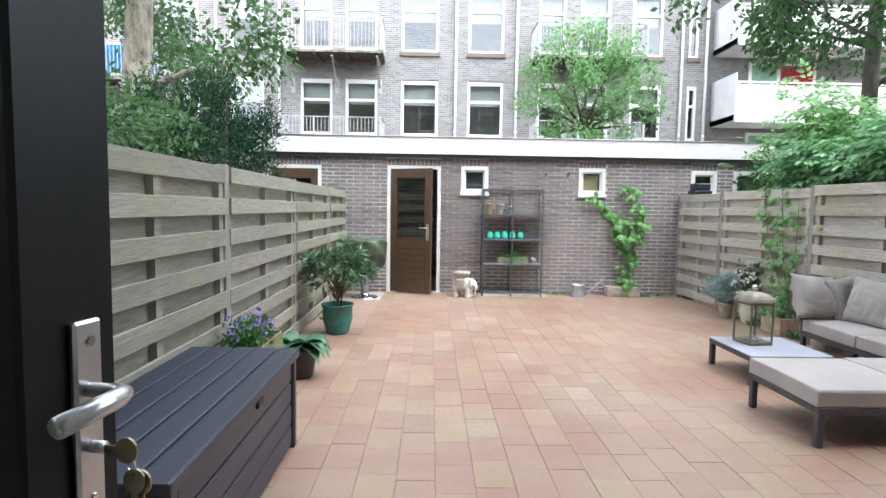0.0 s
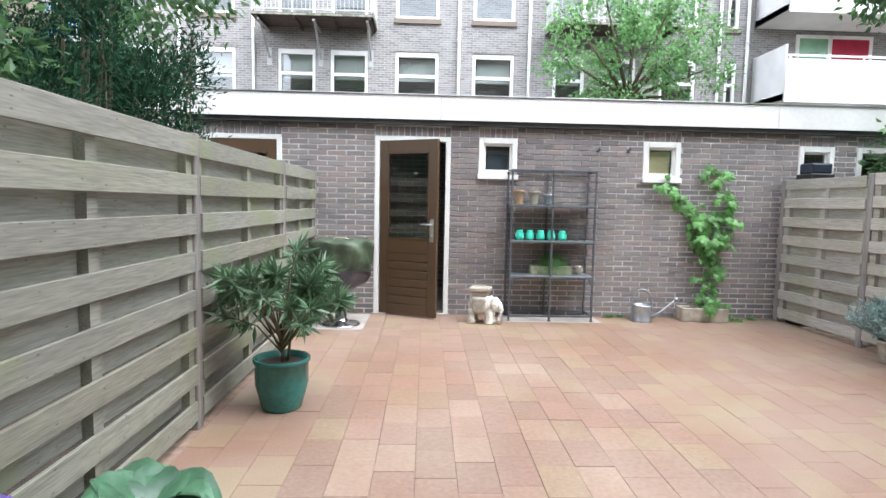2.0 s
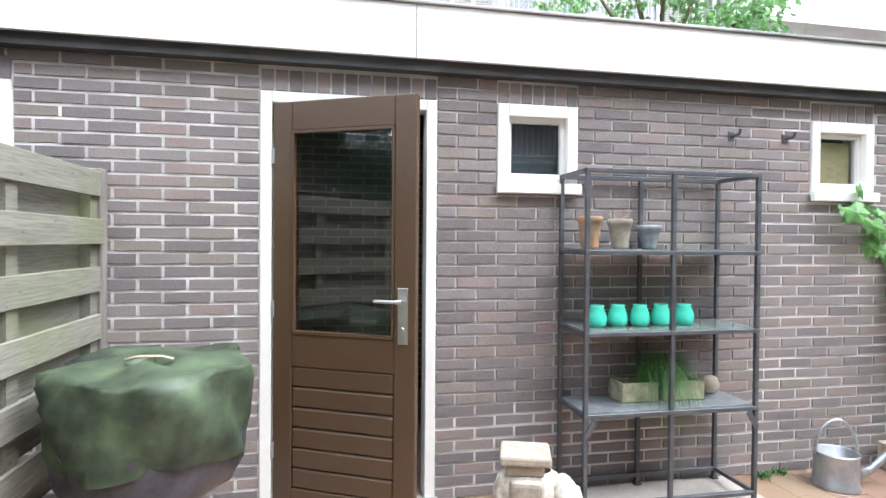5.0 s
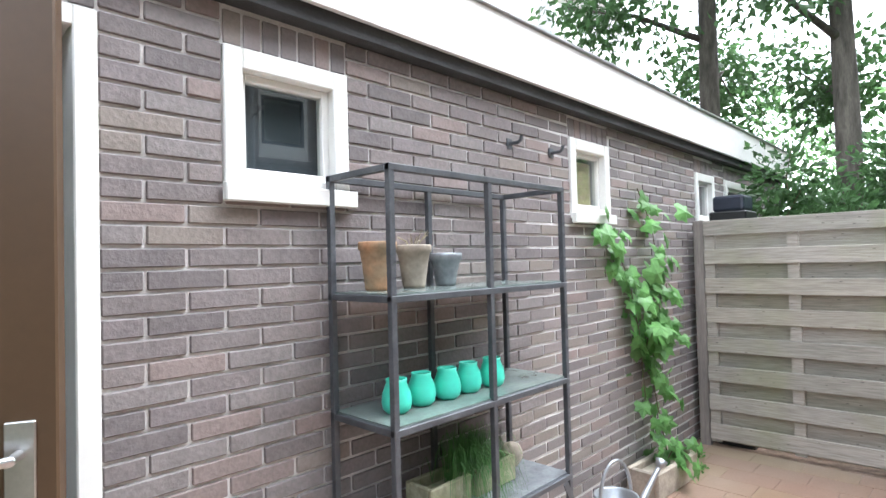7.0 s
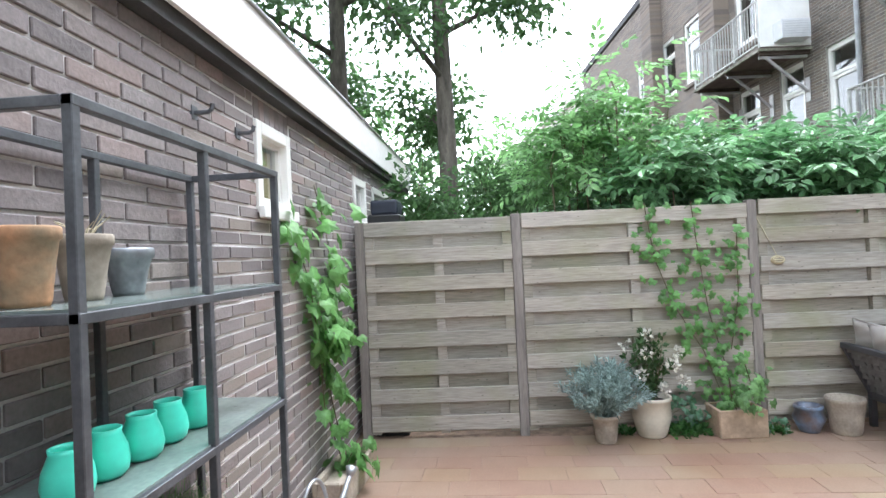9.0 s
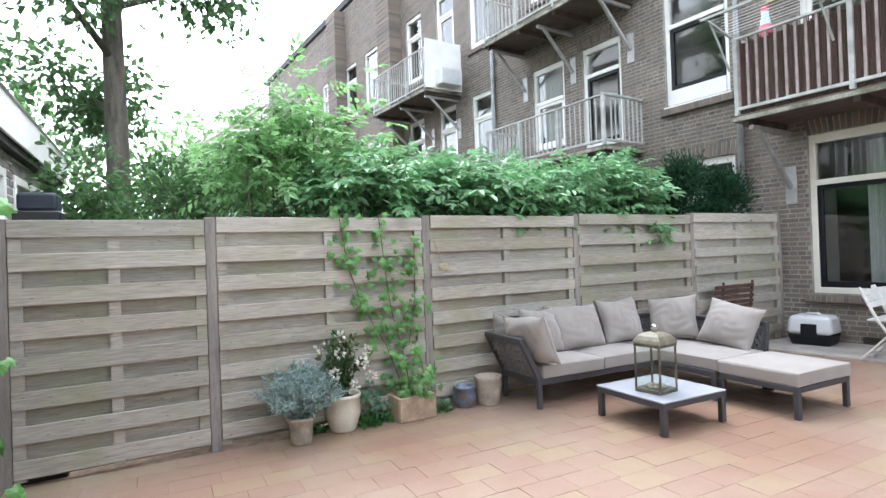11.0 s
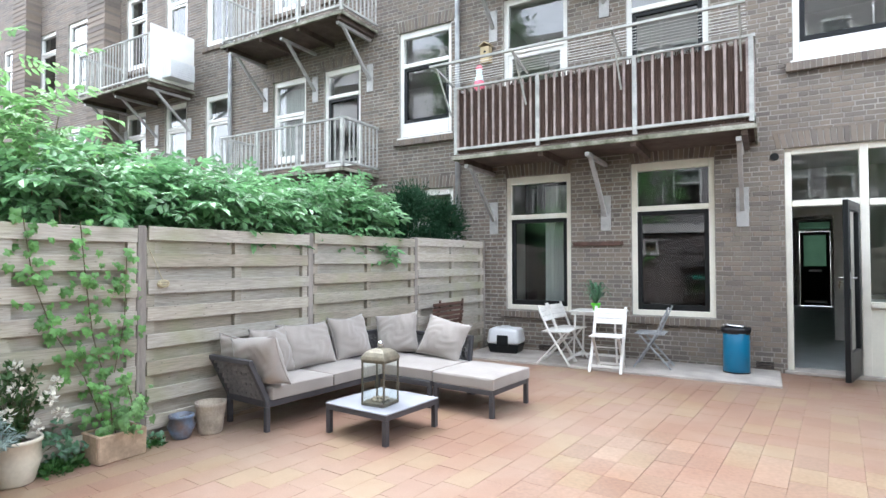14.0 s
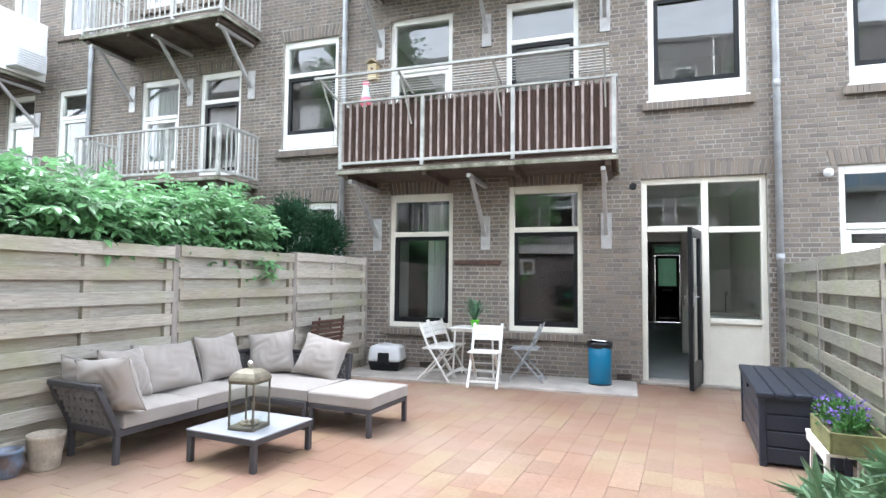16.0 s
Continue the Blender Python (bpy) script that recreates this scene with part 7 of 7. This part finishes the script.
s.ob("cage", M_LANTERN, ln)
for m in (pose(0, -w, 0), pose(0, w, 0), pose(-w, 0, 0, 0, 0, 90), pose(w, 0, 0, 0, 0, 90)):
    s = Shape()
    s.flat(-w + 0.009, w - 0.009, -0.001, 0.001, 0.03, 0.349, m)
    s.ob("pane", M_CLEAR, ln).visible_shadow = False
s = Shape()
s.turn([(0.168, 0.37), (0.168, 0.378), (0.158, 0.40), (0.130, 0.43), (0.085, 0.452), (0.03, 0.46), (0.018, 0.463)], 4)
s.ob("roof", material("dull_lantern_roof", (0.24, 0.215, 0.16), 0.6, 0.3, 0.3, 12, 60, 0.15), ln, m=pose(0, 0, 0, 0, 0, 45), bevel=0.004)
s = Shape()
s.turn([(0.016, 0.45), (0.014, 0.47), (0.026, 0.485), (0.028, 0.50), (0.018, 0.515), (0.002, 0.52)], 14)
s.ob("knob", M_CHROME, ln, smooth=True)
s = Shape()
for k in range(9):
    a = k * 0.7
    s.turn([(0.001, 0.0), (0.018, 0.006), (0.02, 0.018), (0.001, 0.03)], 7, (0.06 * math.cos(a), 0.06 * math.sin(a), 0.028))
s.ob("pebbles", M_PALEPOT, ln, smooth=True)

# slatted folded lath mat leaning on the fence
lt = thing("wooden_lath_mat", pose(4.60, 1.62, 0, 0, -8, 0), "dark red-brown slatted wooden lath mat leaning on the fence", "lath mat")
for k in range(13):
    s = Shape()
    s.box(-0.03, -0.012, -0.42 + 0.02 * k * 0.4, 0.40 - 0.03 * max(0, 6 - k), 0.03 + k * 0.066, 0.03 + k * 0.066 + 0.045)
    o = s.ob("slat", M_RUSTWOOD, lt, bevel=0.003)
    o.matrix_basis = pose(0, 0, 0, random.Random(k).uniform(-3, 3), 0, 0)
for y in (-0.34, 0.22):
    s = Shape()
    s.box(-0.011, 0.004, y, y + 0.03, 0.0, 0.90)
    s.ob("batten", M_RUSTWOOD, lt)

# hanging rope ball on the fence
rp = thing("rope_ornament", pose(rx_at(5.72) - 0.06, 5.72, 1.22), "small knotted rope ornament hung on the fence", "ornament")
s = Shape()
for k in range(5):
    a = k * 0.63
    s.tube([(0.03 * math.cos(t) * math.cos(a), 0.045 * math.sin(t), 0.03 + 0.03 * math.cos(t) * math.sin(a)) for t in [2 * math.pi * j / 14 for j in range(15)]], 0.006, 5)
s.tube([(0, 0, 0.05), (0.01, 0.07, 0.22), (0.02, 0.13, 0.36)], 0.003, 4)
s.ob("rope", M_ROPE, rp)

# cat litter box
lb = thing("litter_box", HM @ pose(4.26, 0.36, 0.03, 0, 0, 6), "white and black hooded cat litter box on the concrete", "litter box")
s = Shape()
s.box(-0.25, 0.25, -0.19, 0.19, 0.0, 0.135)
for v in s.bm.verts:
    if v.co.z < 0.01:
        v.co.x *= 0.86
        v.co.y *= 0.86
s.ob("tray", M_BLACK, lb, bevel=0.02, segments=2)
s = Shape()
s.box(-0.265, 0.265, -0.205, 0.205, 0.137, 0.375)
for v in s.bm.verts:
    if v.co.z > 0.3:
        v.co.x *= 0.88
        v.co.y *= 0.86
s.ob("hood", M_LITTER, lb, bevel=0.055, segments=5, smooth=True)
s = Shape()
s.box(-0.09, 0.09, 0.172, 0.222, 0.11, 0.275)
for v in s.bm.verts:
    if v.co.z > 0.2:
        v.co.y -= 0.022
s.ob("flap", M_BLACK, lb, bevel=0.01, segments=2)
s = Shape()
s.tube([(-0.09, 0, 0.355), (-0.07, 0, 0.395), (0.07, 0, 0.395), (0.09, 0, 0.355)], 0.012, 8)
s.ob("handle", M_LITTER, lb, smooth=True)


# bistro set
def folding_chair(m, mat, label, slats=3, group="folding chairs"):
    """Wooden folding chair that looks along +y: crossed legs, slatted seat and back."""
    c = thing("folding_chair", m, label, "chair", group)
    for x in (-0.19, 0.19):
        s = Shape()
        s.beam((x, 0.22, 0.0), (x, -0.07, 0.46), 0.022, 0.036, (1, 0, 0))
        s.beam((x, -0.07, 0.46), (x, -0.22, 0.80), 0.022, 0.036, (1, 0, 0))
        s.ob("back_leg", mat, c, bevel=0.003)
    for x in (-0.158, 0.158):
        s = Shape()
        s.beam((x, -0.24, 0.0), (x, 0.15, 0.43), 0.02, 0.034, (1, 0, 0))
        s.ob("front_leg", mat, c, bevel=0.003)
    for k in range(6):
        y = -0.16 + k * 0.062
        s = Shape()
        s.box(-0.20, 0.20, y, y + 0.054, 0.437, 0.453)
        s.ob("seat_slat", mat, c, bevel=0.003)
    for k in range(slats):
        t = 0.45 + k * 0.19
        y, z = -0.07 - 0.15 * t, 0.46 + 0.34 * t
        s = Shape()
        s.box(-0.178, 0.178, -0.007, 0.007, -0.0335, 0.0335, pose(0, y + 0.012, z, 24, 0, 0))
        s.ob("back_slat", mat, c, bevel=0.003)
    for p0, p1, r in (((-0.19, 0.175, 0.075), (0.19, 0.175, 0.075), 0.03), ((-0.158, -0.19, 0.055), (0.158, -0.19, 0.055), 0.03), ((-0.19, 0.03, 0.295), (0.19, 0.03, 0.295), 0.016)):
        s = Shape()
        s.beam(p0, p1, 0.018, r)
        s.ob("rung", mat, c)
    return c


folding_chair(pose(2.42, 1.02, 0.03, 0, 0, 8), M_CHAIR, "white painted folding chair with a slatted back")
folding_chair(pose(3.17, 0.90, 0.03, 0, 0, 98), M_CHAIR, "white painted folding chair with a slatted back, side on")
folding_chair(pose(3.20, 0.48, 0.03, 0, 0, 84), M_CHAIR, "white painted folding chair beside the wall")
folding_chair(pose(2.02, 0.40, 0.03, 0, 0, -84), M_CHAIR_G, "grey worn metal folding chair by the table", 2)
tb = thing("bistro_table", pose(2.76, 0.40, 0.03, 0, 0, 4), "white slatted folding bistro table", "table")
for k in range(7):
    s = Shape()
    s.box(-0.35, 0.35, -0.26 + k * 0.075, -0.26 + k * 0.075 + 0.069, 0.685, 0.705)
    s.ob("top_slat", M_CHAIR, tb, bevel=0.003)
for y in (-0.22, 0.19):
    s = Shape()
    s.box(-0.33, 0.33, y, y + 0.03, 0.645, 0.684)
    s.ob("apron", M_CHAIR, tb)
for y in (-0.205, 0.205):
    for sg in (-1, 1):
        s = Shape()
        s.beam((sg * 0.27, y + sg * 0.014, 0.645), (sg * 0.297, y + sg * 0.014, 0.0), 0.02, 0.035, (0, 1, 0))
        s.ob("leg", M_CHAIR, tb, bevel=0.003)
s = Shape()
s.beam((-0.29, -0.2, 0.08), (-0.29, 0.2, 0.08), 0.02, 0.03).beam((0.29, -0.2, 0.08), (0.29, 0.2, 0.08), 0.02, 0.03).beam((-0.29, 0.0, 0.08), (0.29, 0.0, 0.08), 0.02, 0.03)
s.ob("stretcher", M_CHAIR, tb)
gp = pot("green_pot", 2.79, 0.43, 0.735, 0.042, 0.056, 0.105, M_LIME, "lime green pot with an orange bromeliad on the table")
rosette(gp, "leaf_crown", 24, 0.32, 0.042, 0.34, M_HOSTA, 9, 0.08, 0.35)
rosette(gp, "flower", 7, 0.06, 0.03, 0.10, M_ORANGE, 10, 0.20, 0.2)

# pedal bin
bn = thing("pedal_bin", pose(1.06, 0.20, 0.0, 0, 0, 5), "blue enamel pedal bin with a black liner, lid ajar", "bin")
s = Shape()
s.turn([(0, 0.0), (0.150, 0.0), (0.155, 0.01), (0.155, 0.045)], 36)
s.ob("base", M_BLACK, bn, smooth=True)
s = Shape()
s.turn([(0.148, 0.045), (0.152, 0.05), (0.152, 0.58), (0.146, 0.585)], 36)
s.ob("body", M_BIN, bn, smooth=True)
s = Shape()
rngb = random.Random(3)
s.turn([(0.146, 0.52), (0.163, 0.535), (0.168, 0.565), (0.164, 0.59), (0.150, 0.60), (0.138, 0.59)], 26)
for v in s.bm.verts:
    k = 1 + rngb.uniform(-0.04, 0.05)
    v.co.x, v.co.y = v.co.x * k, v.co.y * k
    v.co.z += rngb.uniform(-0.015, 0.01)
s.ob("liner", M_BAG, bn, smooth=True)
s = Shape()
s.turn([(0.150, 0.0), (0.150, 0.012), (0.12, 0.028), (0.001, 0.036)], 32)
s.ob("lid", M_CHROME, bn, smooth=True, m=pose(0, 0, 0.606, 4, -5, 0))
s = Shape()
s.box(-0.04, 0.04, 0.15, 0.20, 0.012, 0.03)
s.ob("pedal", M_BLACK, bn, bevel=0.005)

# small things on the house wall
pk = thing("wall_plank", HM @ pose(2.92, 0.012, 1.69), "weathered dark wooden plank fixed to the wall", "plank")
s = Shape()
s.box(-0.37, 0.37, 0, 0.035, -0.03, 0.03)
s.ob("board", M_RUSTWOOD, pk, bevel=0.005)
vt1 = thing("wall_vent", HM @ pose(0.65, 0.008, 2.77), "round dark vent hole in the wall", "vent")
s = Shape()
s.tube([(0, 0, 0), (0, 0.012, 0)], 0.05, 18)
s.ob("cap", M_BLACK, vt1)
for u in (0.79, 3.75):
    g_ = thing("air_brick", HM @ pose(u, 0.008, 0.08), "dark ventilation grille low in the wall", "vent", "air bricks")
    s = Shape()
    s.box(-0.10, 0.10, 0, 0.006, -0.04, 0.045)
    s.ob("grille", M_BLACK, g_)
    for k in range(4):
        s = Shape()
        s.box(-0.10, 0.10, 0.006, 0.012, -0.034 + k * 0.02, -0.026 + k * 0.02)
        s.ob("slat", M_DECK, g_)
wl_ = thing("wall_lamp", HM @ pose(-1.70, 0.006, 2.83), "small white wall lamp", "lamp")
s = Shape()
s.tube([(0, 0, 0), (0, 0.05, 0.01)], 0.035, 14)
s.turn([(0.03, -0.05), (0.055, -0.03), (0.055, 0.03), (0.03, 0.05)], 14, (0, 0.09, 0.0))
s.ob("body", M_LITTER, wl_, smooth=True)
for u in (2.116, 2.477):
    hk = thing("wall_hook", pose(u, SY - 0.004, 1.975), "rusty iron hook in the shed wall", "hook", "hooks on the shed")
    s = Shape()
    s.tube([(0, 0, 0), (0, -0.06, 0.0), (0, -0.075, 0.01), (0, -0.08, 0.03)], 0.009, 7)
    s.box(-0.02, 0.02, -0.008, 0.0, -0.025, 0.025)
    s.ob("iron", M_RACK, hk)

# on the balcony: airer, bird house, hen
ar = thing("clothes_airer", HM @ pose(0, 0, 0), "white wire clothes airer hooked over the balcony rail", "clothes airer")
for u in (0.98, 2.33, 3.62, 4.82):
    s = Shape()
    s.beam((u, 1.03, 4.08), (u, 1.58, 4.20), 0.025, 0.025)
    s.beam((u, 1.09, 3.62), (u, 1.50, 4.17), 0.02, 0.02)
    s.ob("arm", M_BALC, ar)
for k in range(9):
    v = 1.07 + k * 0.06
    s = Shape()
    s.tube([(0.92, v, 4.10 + (v - 1.03) * 0.22), (4.90, v, 4.10 + (v - 1.03) * 0.22)], 0.0035, 5)
    s.ob("wire", M_WHITE, ar)
s = Shape()
s.box(0.92, 4.90, 1.56, 1.60, 4.205, 4.235)
s.ob("front_bar", M_BALC, ar)
bh = thing("bird_house", HM @ pose(4.72, 0.012, 4.72), "small pale pine bird house on the wall", "bird house")
s = Shape()
s.box(-0.08, 0.08, 0, 0.13, 0, 0.26)
s.ob("body", M_WOODPALE, bh, bevel=0.004)
s = Shape()
s.box(-0.11, 0.0, -0.01, 0.16, 0.0, 0.015, pose(0, 0, 0.32, 0, -30, 0)).box(0.0, 0.11, -0.01, 0.16, 0.0, 0.015, pose(0, 0, 0.32, 0, 30, 0))
s.ob("roof", M_WOODPALE, bh)
s = Shape()
s.tube([(0, 0.128, 0.17), (0, 0.134, 0.17)], 0.02, 12)
s.ob("entrance", M_BLACK, bh)
hn = thing("hen_ornament", HM @ pose(4.66, 0.46, 4.125), "pale blue and pink painted garden ornament on the rail", "ornament")
s = Shape()
s.turn([(0.0, 0.0), (0.05, 0.01), (0.09, 0.07), (0.085, 0.14), (0.07, 0.17)], 16)
s.ob("lower", M_PINK, hn, smooth=True)
s = Shape()
s.turn([(0.07, 0.17), (0.06, 0.24), (0.045, 0.30), (0.05, 0.35)], 16)
s.ob("middle", M_PALEBLUE, hn, smooth=True)
s = Shape()
s.turn([(0.05, 0.35), (0.055, 0.38), (0.04, 0.42), (0.001, 0.43)], 16)
s.ob("top", M_PINK, hn, smooth=True)
s = Shape()
s.box(-0.12, 0.12, -0.10, 0.10, -0.04, -0.002)
s.ob("shelf", M_BALC, hn)

# kitchen seen through the side window
kc = thing("kitchen_counter", HM @ pose(-0.75, -1.4, 0.05), "pale kitchen counter with a chrome tap", "counter")
s = Shape()
s.box(-0.36, 0.30, -0.30, 0.30, 0.0, 0.86)
s.ob("body", M_LITTER, kc)
s = Shape()
s.box(-0.37, 0.32, -0.32, 0.32, 0.862, 0.90)
s.ob("top", M_CONCRETE, kc)
s = Shape()
s.tube([(0, -0.2, 0.90), (0, -0.2, 1.15), (0, -0.15, 1.22), (0, -0.05, 1.22), (0, -0.02, 1.17)], 0.012, 10)
s.ob("tap", M_CHROME, kc, smooth=True)

# things beyond the fence corner
cb = thing("dark_crate", pose(4.56, 8.68, 0), "dark stacked crate standing behind the fence", "crate")
s = Shape()
s.box(-0.14, 0.14, -0.13, 0.13, -0.05, 1.74)
s.ob("body", M_BLACKPOT, cb, bevel=0.01)
s = Shape()
s.box(-0.12, 0.12, -0.11, 0.11, 1.74, 1.86)
s.ob("lid", M_BOX, cb, bevel=0.02, segments=2)


# weeds and dead leaves along the fence foot
def weeds(spots, n, size, seed, mat, label):
    t = thing("weed_tuft", pose(spots[0][0], spots[0][1], 0), label, "weed", "weeds in the paving")
    P, d, g = blob_points(n, [(x - spots[0][0], y - spots[0][1], 0.015, r) for x, y, r in spots], seed, 0.1)
    P[:, 2] = np.abs(P[:, 2]) * 0.45
    tagged(leaf_cloud("foliage", P, d * [1, 1, 0.3] + g.normal(size=P.shape) * 0.5 + [0, 0, 0.7], size * (0.5 + g.random(n)), mat, t, 0.6, 0.2, seed), kind="stuff")


weeds([(4.36, 5.82, 0.10), (4.34, 5.92, 0.07)], 260, 0.028, 61, M_GRASSLEAF, "low green weeds beside the blue pot")
weeds([(4.34, 6.52, 0.14), (4.38, 6.40, 0.12), (4.36, 6.90, 0.08)], 420, 0.045, 62, M_GRASSLEAF, "leafy green weeds between the pots")
weeds([(3.75, 8.74, 0.10), (4.0, 8.82, 0.08)], 160, 0.03, 63, M_VINE, "small green seedlings by the shed wall")
weeds([(2.30, 8.88, 0.07), (2.44, 8.9, 0.05)], 150, 0.022, 64, M_GRASSLEAF, "low moss and weeds at the foot of the shed wall")
weeds([(-1.08, 7.75, 0.06), (-1.1, 7.2, 0.05), (-1.09, 6.6, 0.05)], 200, 0.022, 65, M_GRASSLEAF, "low weeds along the foot of the fence")


# ---- bricks and pavers ----
spans = brick_spans(-2.72, 7.2, 0.0015, 2.20, SHED_HOLES + [(a, b, z1, z1 + 0.115) for a, b, z0, z1 in SHED_HOLES], length=0.2095, joint=0.0105, course=0.0617, phase=0.37)
brick_face(spans, SY, -1, Matrix(), M_SHED, M_SHED_ALL, lambda u, z: 0.385 < u < 2.35 and z > 0.5, shed_wall, seed=4)
s = Shape()
for a, b, z0, z1 in SHED_HOLES:
    n = int((b - a) / 0.063)
    for i in range(n):
        x = a + (i + 0.5) * (b - a) / n
        s.box(x - (b - a) / n / 2 + 0.005, x + (b - a) / n / 2 - 0.005, SY - 0.007, SY + 0.01, z1 + 0.006, z1 + 0.108)
head = s.ob("brick_heads", M_SHED_ALL, shed_wall, bevel=0.002)
tagged(head, kind="stuff")
hs = brick_spans(-5.0, 12.2, 0.0, 6.9, HOLES + FAR_HOLES + UP_HOLES + [(a, b, z, z + 0.21) for a, b, z in ((3.335, 4.41, 2.79), (1.35, 2.44, 2.845), (-1.12, 0.63, 2.87), (-0.9, 0.51, 6.15), (5.38, 6.58, 5.62), (5.35, 6.5, 2.72), (-3.2, -1.75, 2.94))], "cross")
brick_face(hs, 0.0, 1, HM, M_HOUSE, M_HOUSE_ALL, lambda u, z: 0.6 < u < 1.3 and 0.3 < z < 2.4, house_wall, seed=6)
# the rest of the terrace's face
s = Shape()
for a, b, z0, z1 in brick_spans(12.2, 30.3, 0.0, 10.5, FAR_HOLES, "stretcher", 0.43) + brick_spans(-9.0, 12.2, 6.9, 10.5, UP_HOLES + FAR_HOLES, "stretcher", 0.43):
    s.bm.faces.new([s.bm.verts.new(q) for q in ((a, 0.004, z0), (a, 0.004, z1), (b, 0.004, z1), (b, 0.004, z0))])
tagged(s.ob("brick_courses_upper", M_HOUSE_ALL, house_wall, m=HM), kind="stuff")

rng = random.Random(8)
TW, TL = 0.203, 0.302
shapes = []
s = Shape()
s.box(-TW / 2 + 0.0010, TW / 2 - 0.0010, -TL / 2 + 0.0010, TL / 2 - 0.0010, -0.03, 0.0)
bmesh.ops.bevel(s.bm, geom=[e for e in s.bm.edges if all(v.co.z > -0.01 for v in e.verts)], offset=0.0016, segments=1, affect="EDGES")
bmesh.ops.recalc_face_normals(s.bm, faces=s.bm.faces)
tile = bpy.data.meshes.new("paver")
s.bm.to_mesh(tile)
s.bm.free()
tile.materials.append(M_PAVER)
rest_v, rest_f = [], []
cols = int((4.78 + 1.2) / TW)
for i in range(cols):
    x = -1.14 + (i + 0.5) * TW
    off = (0, 0.5, 0.25, 0.66, 0.4, 0.85)[i % 6] * TL + rng.uniform(-0.05, 0.05)
    y = -0.75 - off
    while y < SY - 0.02:
        a, b = y, min(y + TL, SY - 0.01)
        yc = (a + b) / 2
        wall = -0.279 + 0.093 * x
        if b - a > 0.06 and a > wall - 0.05 and not (x > 0.62 and yc < wall + 0.9) and x < rx_at(yc) - 0.0:
            z = rng.uniform(-0.0014, 0.0014)
            if b - a > TL - 0.001 and ((-0.5 < x < 1.75 and 3.2 < yc < 8.9) or (1.0 < x < 2.2 and 6.5 < yc < 8.5)) and len(shapes) < 300:
                o = new("paver", tile)
                o.parent = paving
                o.matrix_basis = pose(x, yc, z, rng.uniform(-0.18, 0.18), rng.uniform(-0.18, 0.18), rng.uniform(-0.3, 0.3))
                shapes.append(o)
            else:
                k, e = len(rest_v), 0.0010
                c = 0.0016
                x0, x1 = x - TW / 2 + e, x + TW / 2 - e
                y0, y1 = a + e, b - e
                dz = [z + rng.uniform(-0.0007, 0.0007) for _ in range(4)]
                rest_v += [(x0, y0, -0.03), (x1, y0, -0.03), (x1, y1, -0.03), (x0, y1, -0.03), (x0, y0, dz[0] - c), (x1, y0, dz[1] - c), (x1, y1, dz[2] - c), (x0, y1, dz[3] - c),
                           (x0 + c, y0 + c, dz[0]), (x1 - c, y0 + c, dz[1]), (x1 - c, y1 - c, dz[2]), (x0 + c, y1 - c, dz[3])]
                for p, q in ((0, 4), (4, 8)):
                    for j in range(4):
                        rest_f.append((k + p + j, k + p + (j + 1) % 4, k + q + (j + 1) % 4, k + q + j))
                rest_f.append((k + 8, k + 9, k + 10, k + 11))
        y += TL
tagged(sheet("paver_field", rest_v, rest_f, M_PAVER_ALL, paving), kind="stuff")
